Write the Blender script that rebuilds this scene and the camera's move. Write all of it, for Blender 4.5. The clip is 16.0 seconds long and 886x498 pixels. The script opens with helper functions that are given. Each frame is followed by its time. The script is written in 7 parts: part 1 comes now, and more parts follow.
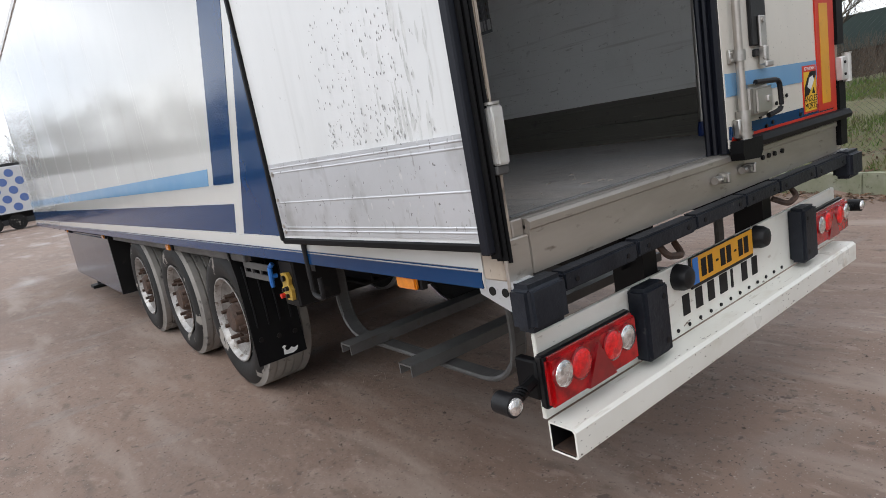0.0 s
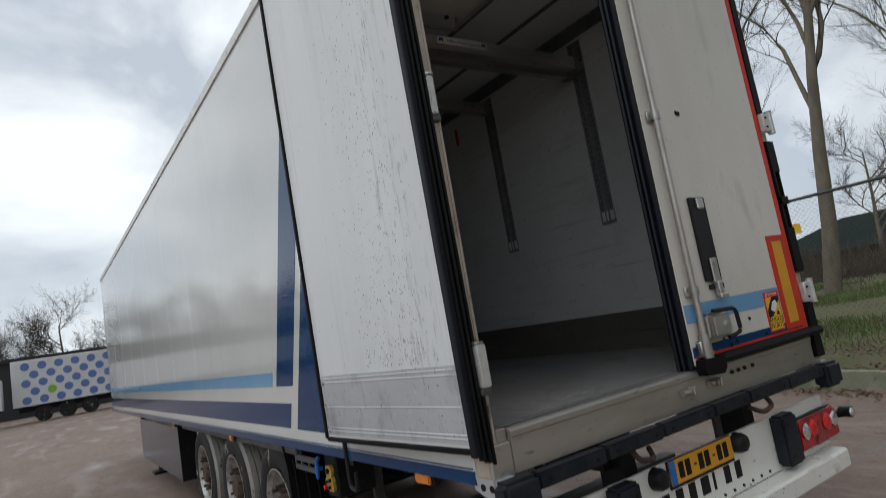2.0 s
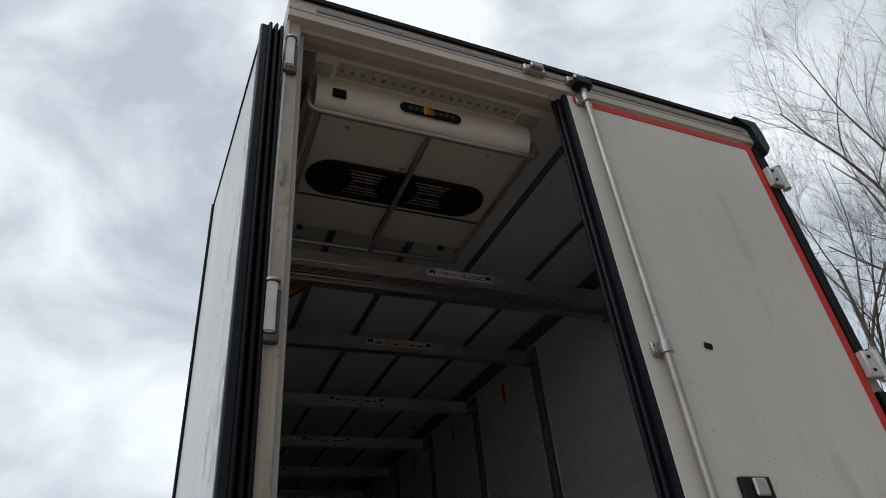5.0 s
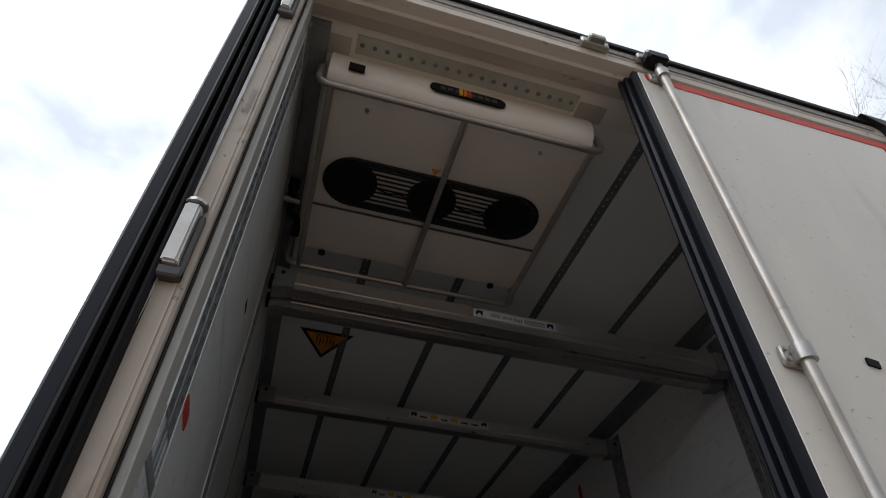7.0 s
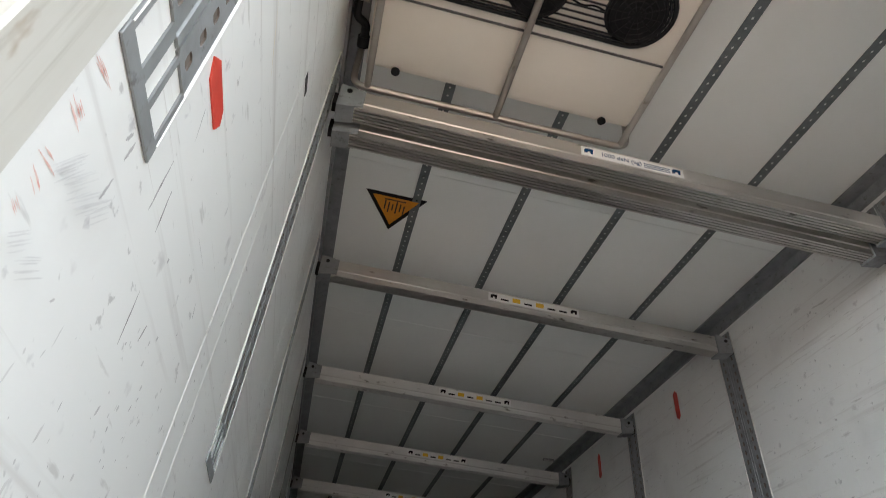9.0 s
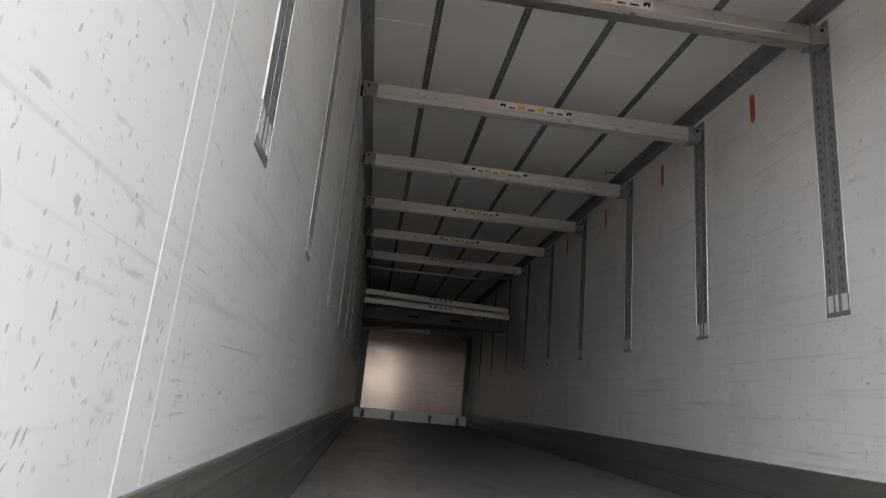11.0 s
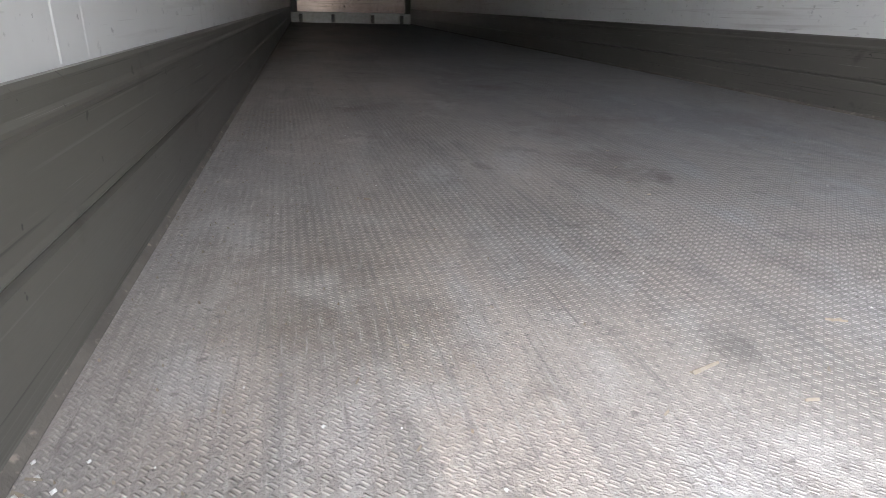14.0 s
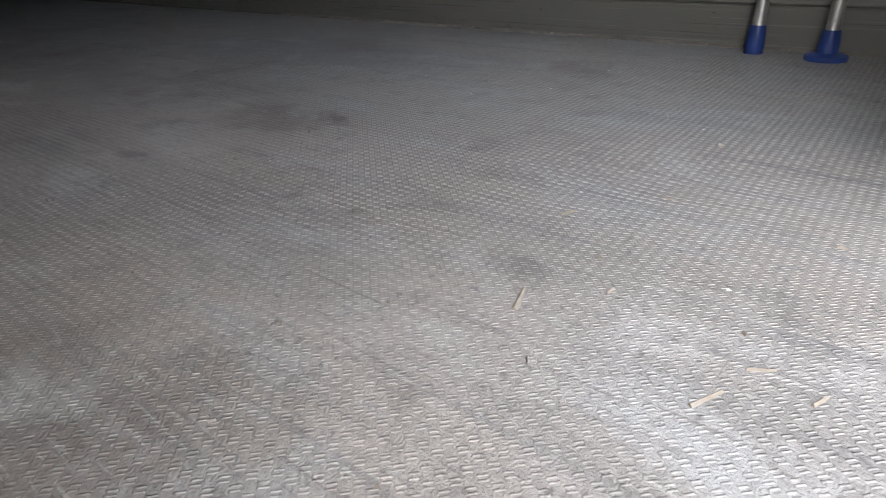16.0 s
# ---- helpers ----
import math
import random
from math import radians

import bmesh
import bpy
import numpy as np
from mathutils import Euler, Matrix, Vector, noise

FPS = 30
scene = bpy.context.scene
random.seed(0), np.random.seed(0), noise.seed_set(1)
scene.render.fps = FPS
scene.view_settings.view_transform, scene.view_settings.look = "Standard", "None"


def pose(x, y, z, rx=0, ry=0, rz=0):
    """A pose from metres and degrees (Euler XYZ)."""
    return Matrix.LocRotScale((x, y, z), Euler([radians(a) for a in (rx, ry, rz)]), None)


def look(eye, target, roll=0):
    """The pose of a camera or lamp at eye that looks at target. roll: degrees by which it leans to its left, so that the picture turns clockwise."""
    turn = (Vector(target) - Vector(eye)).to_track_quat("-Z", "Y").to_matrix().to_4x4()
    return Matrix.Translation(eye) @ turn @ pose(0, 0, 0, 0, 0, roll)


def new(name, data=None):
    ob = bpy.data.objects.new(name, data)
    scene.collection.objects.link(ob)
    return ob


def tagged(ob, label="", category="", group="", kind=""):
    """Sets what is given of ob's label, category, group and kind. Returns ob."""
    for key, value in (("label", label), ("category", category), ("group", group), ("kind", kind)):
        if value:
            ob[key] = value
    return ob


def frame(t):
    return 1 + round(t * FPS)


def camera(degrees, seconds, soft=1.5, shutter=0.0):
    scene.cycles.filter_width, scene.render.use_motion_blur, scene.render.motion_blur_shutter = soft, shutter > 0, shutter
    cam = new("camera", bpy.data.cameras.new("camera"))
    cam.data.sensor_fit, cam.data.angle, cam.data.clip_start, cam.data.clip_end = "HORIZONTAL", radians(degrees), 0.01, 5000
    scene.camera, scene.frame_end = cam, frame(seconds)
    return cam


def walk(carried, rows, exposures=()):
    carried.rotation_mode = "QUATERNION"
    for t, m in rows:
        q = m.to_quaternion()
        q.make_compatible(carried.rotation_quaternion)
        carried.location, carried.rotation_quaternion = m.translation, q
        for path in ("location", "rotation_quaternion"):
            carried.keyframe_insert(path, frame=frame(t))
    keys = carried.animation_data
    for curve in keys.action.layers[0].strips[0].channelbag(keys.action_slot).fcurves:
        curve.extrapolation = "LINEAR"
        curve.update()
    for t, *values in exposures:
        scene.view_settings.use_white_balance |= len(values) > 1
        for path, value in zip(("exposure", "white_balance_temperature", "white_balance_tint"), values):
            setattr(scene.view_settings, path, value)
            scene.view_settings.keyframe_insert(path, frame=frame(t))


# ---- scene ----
cam = camera(72.7, 16.0, soft=0.8, shutter=0.2)
PATH = [
    (0, (-2.453, -1.239, 1.524), (-1.264, 0.324, 1.146), -9.8),
    (0.5, (-2.527, -1.433, 1.583), (-1.369, 0.156, 1.218), -10.0),
    (1, (-2.574, -1.651, 1.61), (-1.437, -0.033, 1.314), -9.9),
    (1.5, (-2.627, -1.803, 1.642), (-1.515, -0.148, 1.482), -9.3),
    (2, (-2.651, -1.877, 1.659), (-1.518, -0.247, 1.91), -9.7),
    (2.5, (-2.538, -1.921, 1.691), (-1.441, -0.35, 2.265), -9.8),
    (3, (-2.345, -1.98, 1.693), (-1.294, -0.395, 2.313), -9.4),
    (3.5, (-2.149, -1.988, 1.695), (-1.17, -0.366, 2.336), -8.4),
    (4, (-1.889, -1.852, 1.702), (-1.001, -0.331, 2.65), -8.5),
    (4.2, (-1.809, -1.79, 1.724), (-0.96, -0.285, 2.73), -8.1),
    (6.3, (-1.086, -1.187, 1.726), (-0.534, 0.35, 2.881), -2.1),
    (6.5, (-1.073, -1.122, 1.732), (-0.556, 0.424, 2.89), -1.0),
    (7, (-1.021, -0.916, 1.732), (-0.63, 0.437, 3.152), 0.5),
    (7.5, (-0.953, -0.683, 1.744), (-0.614, 0.516, 3.307), 0.8),
    (8, (-0.945, -0.497, 1.746), (-0.676, 0.75, 3.286), 3.4),
    (8.5, (-0.988, -0.305, 1.77), (-0.71, 1.07, 3.196), 4.0),
    (9, (-0.996, -0.194, 1.755), (-0.736, 1.322, 3.033), 5.6),
    (9.2, (-0.99, -0.173, 1.75), (-0.717, 1.396, 2.96), 5.1),
    (11.3, (-0.914, -0.077, 1.679), (-0.752, 1.899, 1.94), 5.3),
    (11.5, (-0.91, -0.084, 1.675), (-0.765, 1.909, 1.756), 5.2),
    (12, (-0.88, -0.076, 1.667), (-0.768, 1.903, 1.406), 4.6),
    (12.5, (-0.877, -0.072, 1.658), (-0.823, 1.891, 1.277), 4.2),
    (13, (-0.875, -0.058, 1.641), (-0.894, 1.881, 1.153), 3.3),
    (13.5, (-0.884, -0.052, 1.629), (-0.774, 1.805, 0.895), 2.4),
    (14, (-0.952, -0.021, 1.605), (-0.545, 1.789, 0.857), 1.5),
    (14.5, (-1.049, 0.044, 1.607), (-0.363, 1.755, 0.831), 0.3),
    (15, (-1.05, 0.086, 1.6), (-0.118, 1.647, 0.765), -0.6),
    (15.5, (-1.027, 0.129, 1.596), (0.134, 1.497, 0.712), -1.2),
    (16, (-1.026, 0.169, 1.602), (0.322, 1.323, 0.68), -2.3),
]
# the camera's automatic exposure in stops, and its white balance
EXPOSURES = [(0, 0.99, 6500, 10), (0.6, 0.9, 6500, 9.5), (1.2, 0.63, 6500, 9.5), (2, 0.16, 6400, 7), (2.6, -0.12, 6386, 7), (4, -0.12, 6355, 7), (6.3, 0.51, 6400, 9), (7, 0.68, 6400, 10), (8, 1.63, 6450, 8), (8.6, 2.94, 6500, 5), (9, 3.69, 6500, 6), (11.3, 3.89, 6750, 12), (12.5, 4.04, 6750, 13), (13.5, 3.66, 6675, 12.5), (14.5, 3.35, 6600, 12), (15, 3.34, 6583, 11.7), (16, 3.04, 6550, 11)]
walk(cam, [(t, look(eye, target, roll)) for t, eye, target, roll in PATH], EXPOSURES)

# ---- light and sky ----
world = bpy.data.worlds.new("overcast_sky")
scene.world = world
world.use_nodes = True
wn, wl = world.node_tree.nodes, world.node_tree.links
wn.clear()
w_out = wn.new("ShaderNodeOutputWorld")
w_bg = wn.new("ShaderNodeBackground")
sky = wn.new("ShaderNodeTexSky")
sky.sky_type = 'NISHITA'
sky.sun_disc = False
sky.sun_elevation = radians(50)
sky.sun_rotation = radians(-101)
sky_dim = wn.new("ShaderNodeVectorMath")
sky_dim.operation = 'SCALE'
sky_dim.inputs["Scale"].default_value = 0.10
wl.new(sky.outputs["Color"], sky_dim.inputs[0])
w_tc = wn.new("ShaderNodeTexCoord")
w_map = wn.new("ShaderNodeMapping")
w_map.inputs["Scale"].default_value = (1.0, 1.0, 1.5)
wl.new(w_tc.outputs["Generated"], w_map.inputs["Vector"])
w_n = wn.new("ShaderNodeTexNoise")
w_n.inputs["Scale"].default_value = 3.1
w_n.inputs["Detail"].default_value = 7
w_n.inputs["Roughness"].default_value = 0.52
w_n.inputs["Distortion"].default_value = 0.35
wl.new(w_map.outputs["Vector"], w_n.inputs["Vector"])
w_ramp = wn.new("ShaderNodeValToRGB")
w_ramp.color_ramp.elements[0].position = 0.38
w_ramp.color_ramp.elements[0].color = (0.53, 0.572, 0.64, 1)
w_ramp.color_ramp.elements[1].position = 0.62
w_ramp.color_ramp.elements[1].color = (0.99, 1.01, 1.04, 1)
wl.new(w_n.outputs["Fac"], w_ramp.inputs["Fac"])
# unseen sky behind the trailer to its right is dimmed to balance the light inside; the sun stands on the other side
w_dot = wn.new("ShaderNodeVectorMath")
w_dot.operation = 'DOT_PRODUCT'
w_dot.inputs[1].default_value = (-0.6, 0.8, 0.0)
wl.new(w_tc.outputs["Generated"], w_dot.inputs[0])
w_glow = wn.new("ShaderNodeMapRange")
w_glow.inputs["From Min"].default_value = -0.95
w_glow.inputs["From Max"].default_value = -0.15
w_glow.inputs["To Min"].default_value = 0.27
w_glow.inputs["To Max"].default_value = 1.0
wl.new(w_dot.outputs["Value"], w_glow.inputs["Value"])
w_mul = wn.new("ShaderNodeVectorMath")
w_mul.operation = 'SCALE'
wl.new(w_ramp.outputs["Color"], w_mul.inputs[0])
wl.new(w_glow.outputs["Result"], w_mul.inputs["Scale"])
w_mix = wn.new("ShaderNodeMix")
w_mix.data_type = 'RGBA'
w_mix.inputs["Factor"].default_value = 0.9
wl.new(sky_dim.outputs["Vector"], w_mix.inputs["A"])
wl.new(w_mul.outputs["Vector"], w_mix.inputs["B"])
wl.new(w_mix.outputs["Result"], w_bg.inputs["Color"])
w_bg.inputs["Strength"].default_value = 1.0
wl.new(w_bg.outputs["Background"], w_out.inputs["Surface"])

sun = new("sun", bpy.data.lights.new("sun", 'SUN'))
sun.data.energy = 0.45
sun.data.angle = radians(50)
sun.data.color = (1.0, 0.985, 0.97)
sun.matrix_basis = look((-13, -2.5, 16), (0, 0, 0))


# ---- materials ----
def material(name, col, rough=0.5, metal=0.0, col2=None, scale=3.0, stretch=(1, 1, 1), low=0.35, high=0.7,
             spots=(), bump=0.0, bump_scale=60.0, bump_stretch=(1, 1, 1), coat=0.0, coat_rough=0.03, rough_var=0.08, spec=0.5):
    """A surface with large blotches (col to col2), marks of their own shape (spots) and fine relief."""
    m = bpy.data.materials.new(name)
    m.use_nodes = True
    n, l = m.node_tree.nodes, m.node_tree.links
    b = n["Principled BSDF"]
    b.inputs["Metallic"].default_value = metal
    b.inputs["Specular IOR Level"].default_value = spec
    if coat:
        b.inputs["Coat Weight"].default_value = coat
        b.inputs["Coat Roughness"].default_value = coat_rough
    geo = n.new("ShaderNodeNewGeometry")

    def noise_at(sc, st, detail=6.0, rgh=0.6):
        mp = n.new("ShaderNodeMapping")
        mp.inputs["Scale"].default_value = st
        l.new(geo.outputs["Position"], mp.inputs["Vector"])
        t = n.new("ShaderNodeTexNoise")
        t.inputs["Scale"].default_value = sc
        t.inputs["Detail"].default_value = detail
        t.inputs["Roughness"].default_value = rgh
        l.new(mp.outputs["Vector"], t.inputs["Vector"])
        return t.outputs["Fac"]

    def step(value, a, z):
        r = n.new("ShaderNodeMapRange")
        r.inputs["From Min"].default_value, r.inputs["From Max"].default_value = a, z
        l.new(value, r.inputs["Value"])
        return r.outputs["Result"]

    def mixed(fac, a, c):
        x = n.new("ShaderNodeMix")
        x.data_type = 'RGBA'
        l.new(fac, x.inputs["Factor"])
        if isinstance(a, tuple):
            x.inputs["A"].default_value = (*a, 1)
        else:
            l.new(a, x.inputs["A"])
        x.inputs["B"].default_value = (*c, 1)
        return x.outputs["Result"]

    if col2 is None:
        col2 = tuple(c * 0.86 for c in col)
    big = noise_at(scale, stretch)
    colour = mixed(step(big, low, high), tuple(col), tuple(col2))
    for sc, st, a, z, c in spots:
        colour = mixed(step(noise_at(sc, st, 4.0, 0.55), a, z), colour, c)
    l.new(colour, b.inputs["Base Color"])
    rr = n.new("ShaderNodeMapRange")
    rr.inputs["To Min"].default_value = max(0.02, rough - rough_var)
    rr.inputs["To Max"].default_value = min(1.0, rough + rough_var)
    l.new(big, rr.inputs["Value"])
    l.new(rr.outputs["Result"], b.inputs["Roughness"])
    if bump:
        bp = n.new("ShaderNodeBump")
        bp.inputs["Strength"].default_value = bump
        bp.inputs["Distance"].default_value = 0.01
        l.new(noise_at(bump_scale, bump_stretch, 3.0), bp.inputs["Height"])
        l.new(bp.outputs["Normal"], b.inputs["Normal"])
    return m


# livery and outside
PAINT_WHITE = material("white_gloss_panel", (0.62, 0.62, 0.595), 0.13, col2=(0.57, 0.57, 0.54), scale=1.2, coat=0.4, coat_rough=0.025,
                       spots=((3.0, (1, 1, 0.12), 0.62, 0.82, (0.55, 0.54, 0.49)),), bump=0.006, bump_scale=1.6)
DOOR_WHITE = material("cream_door_paint", (0.70, 0.665, 0.595), 0.24, col2=(0.61, 0.58, 0.515), scale=1.6, stretch=(1, 1, 0.5),
                      spots=((7.0, (1, 1, 0.25), 0.60, 0.80, (0.50, 0.48, 0.42)), (60.0, (1, 1, 1), 0.67, 0.71, (0.42, 0.40, 0.36))))
BLUE_DARK = material("dark_blue_vinyl", (0.003, 0.036, 0.118), 0.12, col2=(0.005, 0.043, 0.13), spec=0.2, coat=0.22, coat_rough=0.02)
BLUE_LIGHT = material("light_blue_vinyl", (0.16, 0.35, 0.58), 0.18, col2=(0.19, 0.38, 0.58), coat=0.3)
RED_PAINT = material("red_reflective_tape", (0.60, 0.032, 0.014), 0.4, col2=(0.5, 0.035, 0.02), scale=6, spec=0.25)
AMBER_TAPE = material("amber_reflective_tape", (0.72, 0.34, 0.02), 0.4, col2=(0.62, 0.29, 0.03), scale=7,
                      spots=((30, (1, 1, 1), 0.66, 0.72, (0.35, 0.2, 0.05)),), spec=0.3)
YELLOW = material("yellow_film", (0.80, 0.46, 0.02), 0.4, col2=(0.72, 0.46, 0.04), scale=12)
WHITE_FILM = material("white_film", (0.78, 0.78, 0.76), 0.4, scale=10)
BLACK_FILM = material("black_film", (0.008, 0.008, 0.009), 0.5, scale=10, spec=0.2)
BUMPER_WHITE = material("white_bumper_paint", (0.79, 0.775, 0.715), 0.30, col2=(0.72, 0.70, 0.63), scale=2.5,
                        spots=((5, (1, 2, 2), 0.60, 0.80, (0.64, 0.60, 0.51)), (12, (1, 3, 3), 0.69, 0.75, (0.52, 0.47, 0.40)), (30, (0.5, 1, 1.4), 0.715, 0.735, (0.20, 0.15, 0.12)), (7, (0.35, 4, 1.2), 0.64, 0.70, (0.55, 0.51, 0.43))), bump=0.03, bump_scale=30)
STAINLESS = material("dirty_stainless_steel", (0.52, 0.49, 0.45), 0.38, 0.75, col2=(0.38, 0.34, 0.30), scale=2.5, stretch=(0.5, 1, 2),
                     spots=((18, (0.6, 1, 2), 0.62, 0.75, (0.24, 0.21, 0.18)),), bump=0.03, bump_scale=40, bump_stretch=(0.1, 1, 1))
POST_WHITE = material("worn_white_post", (0.50, 0.435, 0.36), 0.45, col2=(0.41, 0.34, 0.27), scale=4, stretch=(1, 1, 0.25), low=0.4, high=0.62,
                      spots=((9, (1, 1, 0.5), 0.58, 0.68, (0.33, 0.26, 0.19)), (22, (1, 1, 0.2), 0.60, 0.70, (0.24, 0.20, 0.165)), (40, (1, 1, 0.4), 0.64, 0.68, (0.15, 0.12, 0.10)),))
HEADER_CREAM = material("stained_cream_header", (0.56, 0.50, 0.42), 0.42, col2=(0.49, 0.43, 0.355), scale=3, stretch=(0.4, 1, 1),
                        spots=((8, (0.4, 1, 1), 0.60, 0.74, (0.42, 0.36, 0.29)), (30, (0.6, 1, 1), 0.68, 0.73, (0.34, 0.28, 0.22))))
GALVANISED = material("galvanised_steel", (0.27, 0.285, 0.295), 0.55, 0.25, col2=(0.20, 0.21, 0.215), scale=14,
                      spots=((40, (1, 1, 1), 0.60, 0.72, (0.14, 0.14, 0.14)),), bump=0.04, bump_scale=80)
STRIP_DARK = material("dull_ceiling_strip", (0.19, 0.21, 0.215), 0.5, 0.35, col2=(0.12, 0.135, 0.14), scale=12, spots=((40, (1, 1, 1), 0.62, 0.68, (0.22, 0.22, 0.21)),))
ALUMINIUM = material("worn_aluminium", (0.62, 0.60, 0.57), 0.34, 0.85, col2=(0.48, 0.46, 0.43), scale=5, stretch=(0.3, 1, 1),
                     spots=((26, (0.4, 1, 1), 0.64, 0.72, (0.2, 0.18, 0.16)),), bump=0.02, bump_scale=60)
# paler, less metallic copy of the aluminium, for beams that look brightly lit
BEAM_ALU_LIT = material("lit_beam_aluminium", (0.72, 0.71, 0.69), 0.36, 0.5, col2=(0.58, 0.57, 0.55), scale=5, stretch=(0.3, 1, 1),
                    spots=((26, (0.4, 1, 1), 0.64, 0.72, (0.24, 0.22, 0.20)),), bump=0.02, bump_scale=60)
CAST_METAL = material("cast_steel_lock", (0.50, 0.49, 0.46), 0.36, 0.9, col2=(0.36, 0.34, 0.31), scale=18, bump=0.05, bump_scale=90)
HINGE_WHITE = material("pale_zinc_hinge", (0.66, 0.66, 0.64), 0.40, 0.35, col2=(0.52, 0.5, 0.46), scale=16)
RUBBER = material("black_rubber", (0.005, 0.005, 0.006), 0.5, col2=(0.009, 0.009, 0.009), scale=9, stretch=(1, 1, 0.4), bump=0.05, bump_scale=70, spec=0.12)
RUBBER_NAVY = material("navy_door_seal", (0.006, 0.007, 0.012), 0.42, col2=(0.010, 0.012, 0.018), scale=6, stretch=(1, 1, 0.2), spec=0.25)
DOCK_RUBBER = material("scuffed_dock_rubber", (0.009, 0.011, 0.016), 0.45, col2=(0.022, 0.025, 0.032), scale=8,
                       spots=((30, (1, 1, 1), 0.66, 0.75, (0.06, 0.06, 0.06)),), bump=0.25, bump_scale=45, spec=0.22)
PLASTIC = material("black_plastic", (0.007, 0.007, 0.008), 0.42, col2=(0.015, 0.015, 0.016), scale=12, bump=0.06, bump_scale=120, spec=0.28)
STEEL_GREY = material("grey_painted_steel", (0.10, 0.10, 0.098), 0.5, col2=(0.065, 0.062, 0.06), scale=5,
                      spots=((16, (1, 1, 1), 0.62, 0.75, (0.07, 0.055, 0.045)),), bump=0.06, bump_scale=50, spec=0.3)
CHASSIS = material("black_chassis_paint", (0.006, 0.006, 0.007), 0.5, col2=(0.013, 0.012, 0.011), scale=3,
                   spots=((9, (1, 1, 1), 0.62, 0.8, (0.03, 0.026, 0.022)),), spec=0.18)
SKIRT = material("dark_grey_locker_panel", (0.016, 0.030, 0.062), 0.12, col2=(0.04, 0.052, 0.075), scale=1.6,
                 spots=((4, (1, 1, 1), 0.6, 0.8, (0.05, 0.048, 0.045)),), spec=0.35)
TYRE = material("muddy_tyre_rubber", (0.012, 0.012, 0.012), 0.6, col2=(0.022, 0.021, 0.020), scale=4,
                spots=((5, (1, 1, 1), 0.62, 0.64, (0.26, 0.24, 0.215)),), bump=0.1, bump_scale=40, spec=0.25)
TREAD = material("dusty_tyre_tread", (0.30, 0.28, 0.255), 0.85, col2=(0.20, 0.185, 0.17), scale=4,
                 spots=((7, (1, 1, 1), 0.60, 0.68, (0.07, 0.066, 0.062)),), bump=0.3, bump_scale=35)
RIM = material("dirty_alloy_rim", (0.46, 0.45, 0.435), 0.4, 0.5, col2=(0.26, 0.245, 0.225), scale=9, low=0.38, high=0.62,
               spots=((22, (1, 1, 1), 0.58, 0.68, (0.14, 0.11, 0.09)),))
RIM_DISH = material("grimy_wheel_dish", (0.27, 0.255, 0.24), 0.5, 0.3, col2=(0.11, 0.095, 0.083), scale=9, spots=((30, (1, 1, 1), 0.6, 0.7, (0.07, 0.055, 0.045)),))
RUST = material("rusty_steel", (0.085, 0.046, 0.029), 0.75, 0.1, col2=(0.032, 0.023, 0.019), scale=20, bump=0.2, bump_scale=90)
LAMP_RED = material("red_lamp_lens", (0.50, 0.004, 0.006), 0.16, col2=(0.20, 0.002, 0.004), scale=16, coat=0.7, coat_rough=0.02, spec=0.25, low=0.4, high=0.62, bump=0.45, bump_scale=45)
LAMP_BRIGHT = material("bright_red_reflector_bowl", (0.82, 0.010, 0.012), 0.15, col2=(0.50, 0.006, 0.008), scale=40, coat=0.4, low=0.4, high=0.6, bump=0.6, bump_scale=70)
LAMP_DARKRED = material("dark_red_reflector", (0.26, 0.004, 0.008), 0.12, col2=(0.2, 0.004, 0.006), scale=30, coat=0.8, bump=0.1, bump_scale=260)
LAMP_CLEAR = material("clear_lamp_lens", (0.92, 0.90, 0.88), 0.08, 0.75, col2=(0.40, 0.38, 0.37), scale=45, coat=1.0, bump=0.5, bump_scale=60, low=0.42, high=0.62)
LAMP_AMBER = material("amber_marker_lens", (0.80, 0.26, 0.01), 0.15, col2=(0.66, 0.2, 0.01), scale=40, coat=0.8, bump=0.12, bump_scale=150)
BLUE_PLASTIC = material("blue_plastic", (0.012, 0.03, 0.14), 0.42, col2=(0.02, 0.05, 0.2), scale=20)
VALVE_YELLOW = material("dirty_yellow_casting", (0.50, 0.31, 0.035), 0.5, col2=(0.34, 0.22, 0.05), scale=30)
VALVE_BLUE = material("blue_valve_knob", (0.02, 0.16, 0.52), 0.4, scale=20)
# inside
WALL_GRP = material("scuffed_white_wall", (0.755, 0.765, 0.758), 0.36, col2=(0.685, 0.697, 0.69), scale=1.3, stretch=(1, 0.6, 1),
                    spots=((2.2, (1, 1.3, 1), 0.56, 0.80, (0.62, 0.62, 0.61)), (9.0, (1, 1.2, 1.4), 0.66, 0.74, (0.56, 0.56, 0.56)), (30.0, (1, 1, 1), 0.66, 0.74, (0.50, 0.50, 0.51)),
                           (24, (1, 1.2, 1.5), 0.675, 0.72, (0.48, 0.48, 0.48)), (3.2, (1, 0.3, 9), 0.58, 0.72, (0.585, 0.58, 0.57)),
                           (7.0, (1, 0.25, 16), 0.67, 0.73, (0.575, 0.565, 0.555)), (15.0, (1, 0.5, 3), 0.66, 0.72, (0.55, 0.55, 0.54))), bump=0.04, bump_scale=3)
CEIL_GRP = material("white_ceiling_panel", (0.85, 0.865, 0.84), 0.40, col2=(0.80, 0.82, 0.79), scale=1.2, bump=0.03, bump_scale=4)
